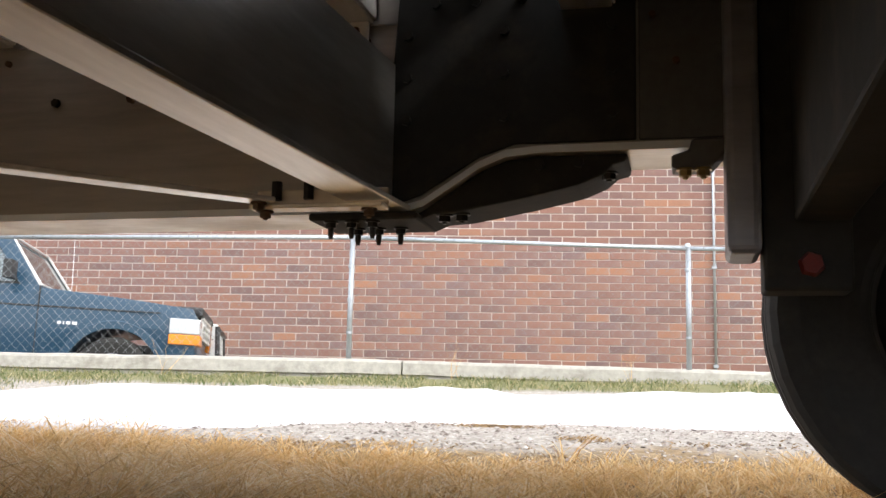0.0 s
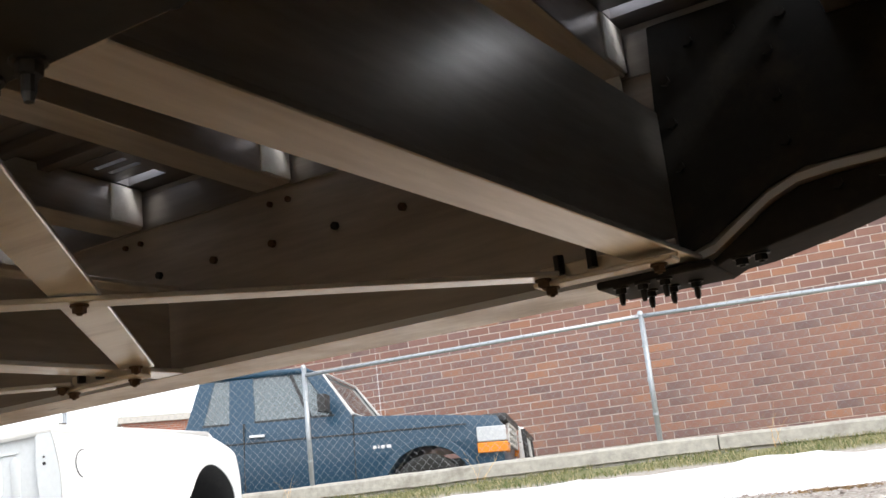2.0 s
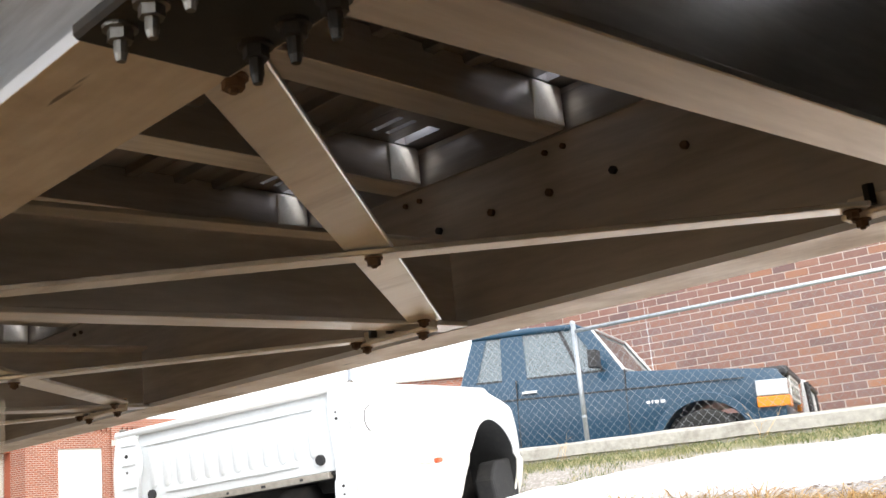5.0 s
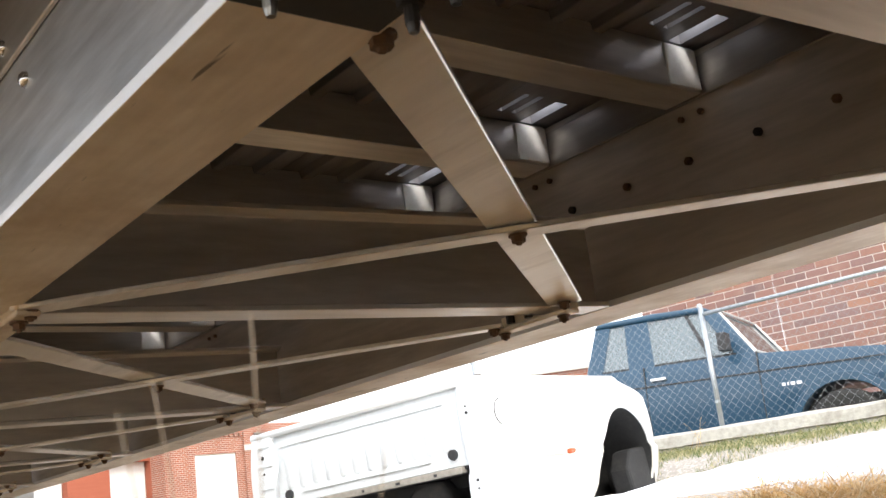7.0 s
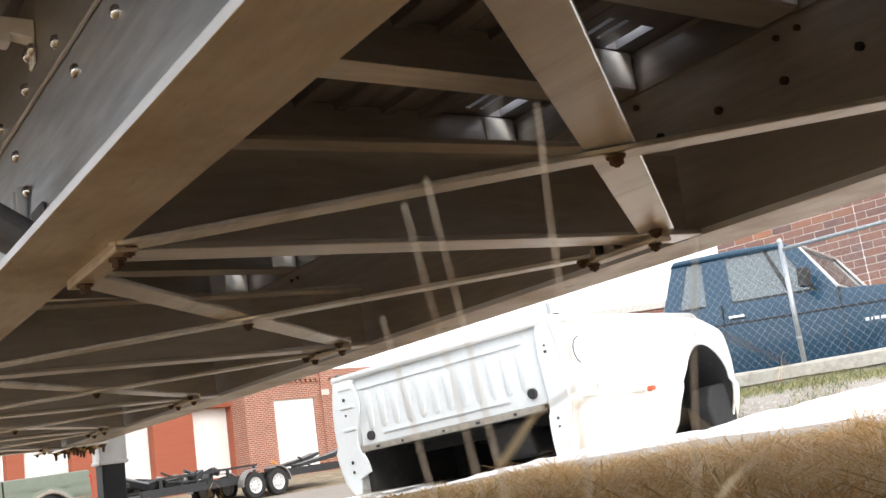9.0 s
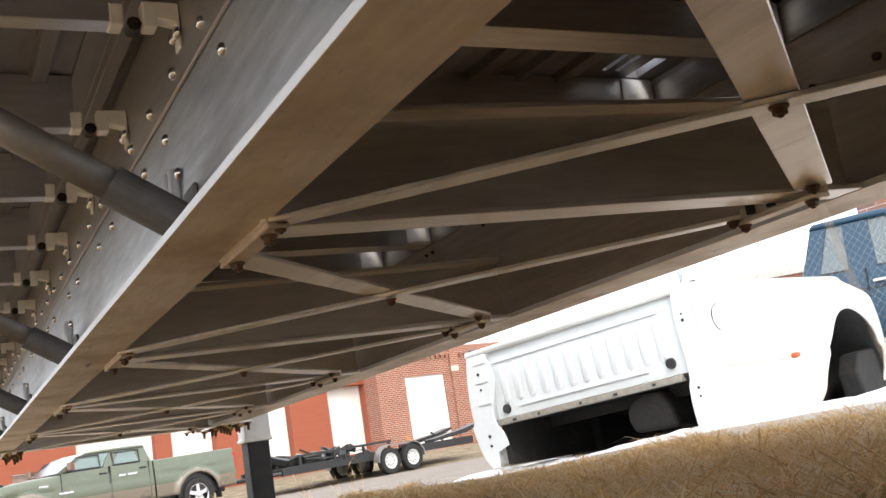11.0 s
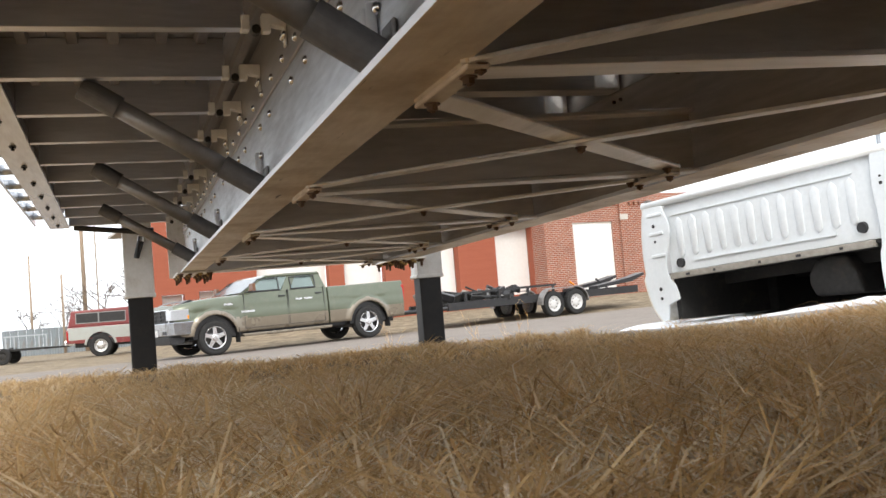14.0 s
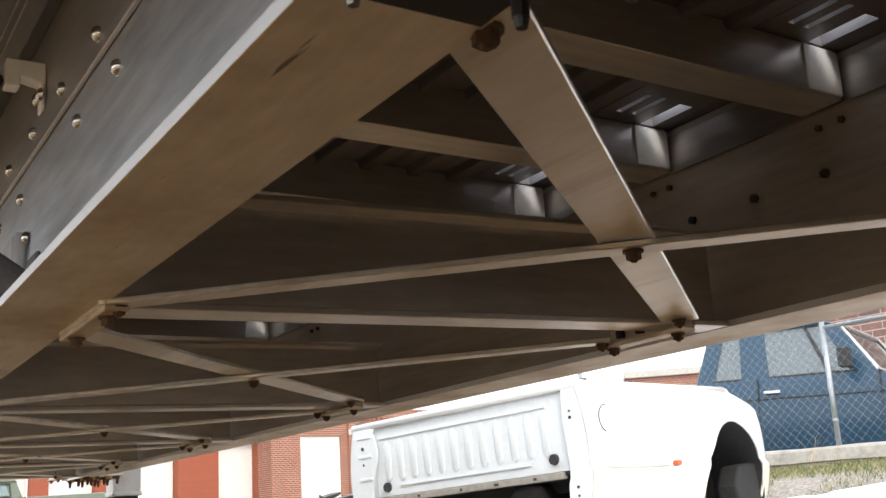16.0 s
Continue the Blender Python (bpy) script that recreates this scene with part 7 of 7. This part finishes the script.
def turf(a, b):
    d = (Vector((a, b)) - ORIGIN).dot(AWAY)
    edge = 3.2 + 0.55 * noise.noise(Vector((a * 0.9, b * 0.3, 2)))
    if d > edge or a < -8.3 + 0.5 * noise.noise(Vector((b * 1.1, 7, 0))):
        return 0
    clump = 0.5 + 0.7 * noise.noise(Vector((a * 2.6, b * 2.6, 4))) + 0.6 * noise.noise(Vector((a * 7, b * 7, 9)))
    return max(0.22, 0.5 + 0.8 * clump) * (1 - 0.45 * smoothstep(-0.6, -2.6, a)) * (0.72 if math.hypot(a - 1.0, b - 0.15) < 0.28 else 1.0) * (1 - 0.3 * smoothstep(0.0, 0.7, a) * smoothstep(0.3, 0.7, b))


def verge(a, b):
    d = (Vector((a, b)) - ORIGIN).dot(AWAY)
    s = (Vector((a, b)) - ORIGIN).dot(ALONG)
    return 1.0 if 6.75 - 0.85 * smoothstep(-2.2, -3.8, s) + 0.25 * noise.noise(Vector((a * 1.4, 3, 0))) < d < 7.86 and noise.noise(Vector((a * 2.1, b * 2.1, 6))) > -0.25 else 0


def tufts(seed, count, x0, x1, y0, y1, blades):
    """Clumps of blades that lean out from a common foot."""
    g = np.random.default_rng(seed)
    out = []
    for a, b in zip(g.uniform(x0, x1, count), g.uniform(y0, y1, count)):
        f = turf(a, b)
        if f <= 0 or math.hypot(a - 1.0, b - 0.15) < 0.2:
            continue
        f *= g.uniform(0.8, 1.3)
        side, slant = g.uniform(0, math.tau), g.uniform(0.2, 1.0)
        for _ in range(int(blades * g.uniform(0.5, 1.4))):
            v = g.normal(0, 1, 2)
            r = 0.017 * f
            out.append((a + v[0] * r, b + v[1] * r, f, math.atan2(v[1] + slant * math.sin(side), v[0] + slant * math.cos(side))))
    return out


grass("dry_grass", "tufts of long dry straw-coloured grass", M_STRAW, tufts(11, 2600, -2.6, 1.7, -0.1, 3.0, 34), 12, 0.125, 0.0036, 1.5)
grass("dry_grass", "tufts of long dry straw-coloured grass", M_STRAW, tufts(13, 2200, -8.3, 3.8, -1.2, 4.0, 24), 14, 0.12, 0.0046, 1.3)
grass("dry_grass", "thick dry straw-coloured grass", M_STRAW, scatter(1, 14000, -2.2, 1.9, -0.1, 2.6, turf), 2, 0.075, 0.0026, 1.5)
grass("dry_grass", "thick dry straw-coloured grass", M_STRAW, scatter(3, 40000, -8.6, 3.8, -1.4, 4.0, turf), 4, 0.085, 0.0042, 1.3)
grass("dry_grass", "thin dry grass round the trailer", M_STRAW, [v for v in scatter(7, 60000, -8.4, 9.5, -7.0, 3.6, turf) if not (-2.4 < v[0] < 3.0 and -0.9 < v[1])], 8, 0.09, 0.006, 1.2)
grass("bleached_grass", "long bleached dead grass blades lying over the turf", M_BLEACHED, tufts(17, 1700, -2.2, 0.78, 0.1, 2.6, 17), 18, 0.098, 0.0033, 2.1)
grass("verge_grass", "half-green winter grass along the kerb", M_GREENISH, scatter(5, 60000, -6.5, 7.0, 5.2, 9.2, verge), 6, 0.06, 0.0045, 1.1)


def weeds(name, label, spots, seed):
    """Dead branching weed stalks standing on the gravel and by the kerb."""
    rng = random.Random(seed)
    bm = bm_new()
    for x, y, h, k in spots:
        z = ground_z(x, y)
        for _ in range(k):
            d = Vector((rng.gauss(0, 0.35), rng.gauss(0, 0.35), 1)).normalized()
            p = Vector((x + rng.gauss(0, 0.03), y + rng.gauss(0, 0.03), z))
            l = h * rng.uniform(0.6, 1.1)
            for step in range(4):
                q = p + d * l / 4
                rod(bm, p, q, 0.0022 * (1 - 0.2 * step), 0.0022 * (0.8 - 0.2 * step), seg=4, caps=False)
                if step:
                    e = (d + Vector((rng.gauss(0, 0.6), rng.gauss(0, 0.6), 0.2))).normalized()
                    rod(bm, q, q + e * l * 0.22, 0.0014, 0.0006, seg=3, caps=False)
                d = (d + Vector((rng.gauss(0, 0.18), rng.gauss(0, 0.18), 0))).normalized()
                p = q
    ob = new(name, mesh_of(name, bm, M_STRAW))
    return tagged(ob, label, "weeds", kind="stuff")


weeds("dead_weeds", "dead brown weed stalks", [(*in_yard(s, 7.7).to_2d(), 0.25, 4) for s in (-4.3, -0.4, 0.9, -2.6, 2.9, -6.0)] + [(-8.0, 3.6, 0.4, 6), (-7.6, 3.1, 0.35, 5), (-7.9, 2.4, 0.3, 5)], 3)


def tall_stems():
    """A few tall bent stalks close to the path."""
    rng = random.Random(21)
    for x, y, h, lx, ly, r in STEMS:
        bm = bm_new()
        g0 = ground_z(x, y)
        n = 12

        def at(b):
            sway = 0.011 * math.sin(7 * b + x * 90) * (1 - b)
            return Vector((x + lx * b ** 2 + sway, y + ly * b ** 2 - sway * 0.6, g0 - 0.01 + (h - g0 + 0.01) * b * (1.15 - 0.15 * b)))

        for i in range(n):
            a, b = i / n, (i + 1) / n
            rod(bm, at(a), at(b), r * (1 - 0.25 * a), r * (1 - 0.25 * b), seg=6, caps=i in (0, n - 1))
        stem = new("grass_stalk", mesh_of("grass_stalk", bm, M_STALK, True))
        tagged(stem, "single tall bent dry grass stalk", "grass", "tall stalks")
        for j in range(3):
            o = at(0.4 + 0.2 * j)
            d = Vector((rng.gauss(0, 1), rng.gauss(0, 1), 0)).normalized()
            up = Vector((-d.y, d.x, 0)) * 0.0008
            bm = bm_new()
            prev = None
            for t in range(6):
                k = t / 5
                c = o + d * 0.045 * k + Vector((0, 0, 0.04 * k - 0.045 * k * k))
                pair = (bm.verts.new(c - up * (1 - k * 0.9)), bm.verts.new(c + up * (1 - k * 0.9)))
                if prev:
                    bm.faces.new((*prev, pair[1], pair[0]))
                prev = pair
            part("leaf", bm, M_STRAW, stem)


M_STALK = surface("bleached_stalk", (0.66, 0.55, 0.42), (0.5, 0.39, 0.27), 0.7)
STEMS = [(0.804, 0.324, 0.236, 0.008, -0.001, 0.00026), (0.804, 0.322, 0.228, -0.004, -0.012, 0.00022), (0.806, 0.328, 0.214, 0.014, 0.014, 0.0002), (0.8, 0.318, 0.21, -0.014, -0.01, 0.0002), (0.803, 0.321, 0.222, 0.004, -0.02, 0.0002),
         (0.612, 0.268, 0.172, 0.003, -0.002, 0.0005), (0.611, 0.272, 0.16, 0.004, 0.006, 0.0005), (0.57, 0.232, 0.15, -0.01, -0.022, 0.0006), (0.66, 0.3, 0.155, 0.012, 0.03, 0.0005)]
tall_stems()


# ---------------------------------------------------------------- gravel and leaf litter between the grass and the snow
def build_gravel():
    g = np.random.default_rng(31)
    verts, faces = [], []
    for _ in range(9000):
        s, d = g.uniform(-2.0, 4.2), 3.0 + 1.9 * g.beta(1.6, 1.4)
        p = ORIGIN + ALONG * s + AWAY * d
        r = 0.0035 + 0.009 * g.random() ** 3
        z = ground_z(p.x, p.y) + r * 0.2
        k = len(verts)
        spin = g.uniform(0, math.tau)
        for i in range(5):
            a = spin + i * math.tau / 5
            q = r * g.uniform(0.8, 1.25)
            verts.append((p.x + q * math.cos(a), p.y + q * math.sin(a), z + r * g.uniform(-0.25, 0.25)))
        verts.append((p.x + r * g.uniform(-0.3, 0.3), p.y + r * g.uniform(-0.3, 0.3), z + r * g.uniform(0.5, 0.8)))
        faces += [(k + i, k + (i + 1) % 5, k + 5) for i in range(5)]
    me = bpy.data.meshes.new("gravel")
    me.from_pydata(verts, [], faces)
    m, t, p = nodes_of("gravel_stones")
    col = ramp(t, t.nodes.new("ShaderNodeNewGeometry").outputs["Random Per Island"], [(0.0, (0.14, 0.11, 0.095)), (0.4, (0.3, 0.255, 0.23)), (0.8, (0.43, 0.38, 0.35)), (1.0, (0.56, 0.52, 0.49))])
    t.links.new(col, p.inputs["Base Color"])
    p.inputs["Roughness"].default_value = 0.9
    me.materials.append(m)
    tagged(new("gravel", me), "loose pale gravel beside the snow", "gravel", kind="stuff")


build_gravel()


def build_litter():
    g = np.random.default_rng(37)
    spots = []
    for s, d, n, w in ((0.03, 4.36, 520, 0.09), (0.36, 3.8, 160, 0.05), (-0.9, 3.5, 420, 0.4), (-1.9, 3.35, 300, 0.3), (0.1, 3.2, 260, 0.4), (-0.35, 3.55, 160, 0.12), (0.9, 3.7, 120, 0.2), (2.6, 5.2, 160, 0.3), (1.7, 4.5, 90, 0.2), (3.4, 3.9, 100, 0.3)):
        for _ in range(n):
            p = ORIGIN + ALONG * (s + g.normal(0, w)) + AWAY * (d + g.normal(0, 0.06))
            spots.append((p.x, p.y, 1.0))
    m = straw("dead_leaf_litter", [(0.0, (0.06, 0.035, 0.02)), (0.5, (0.14, 0.08, 0.045)), (1.0, (0.28, 0.18, 0.1))])
    ob = grass("leaf_litter", "dark dead leaves and twigs on the gravel", m, spots, 41, 0.02, 0.008, 2.6)
    tagged(ob, "dark dead leaves and twigs on the gravel", "leaf litter", kind="stuff")


build_litter()
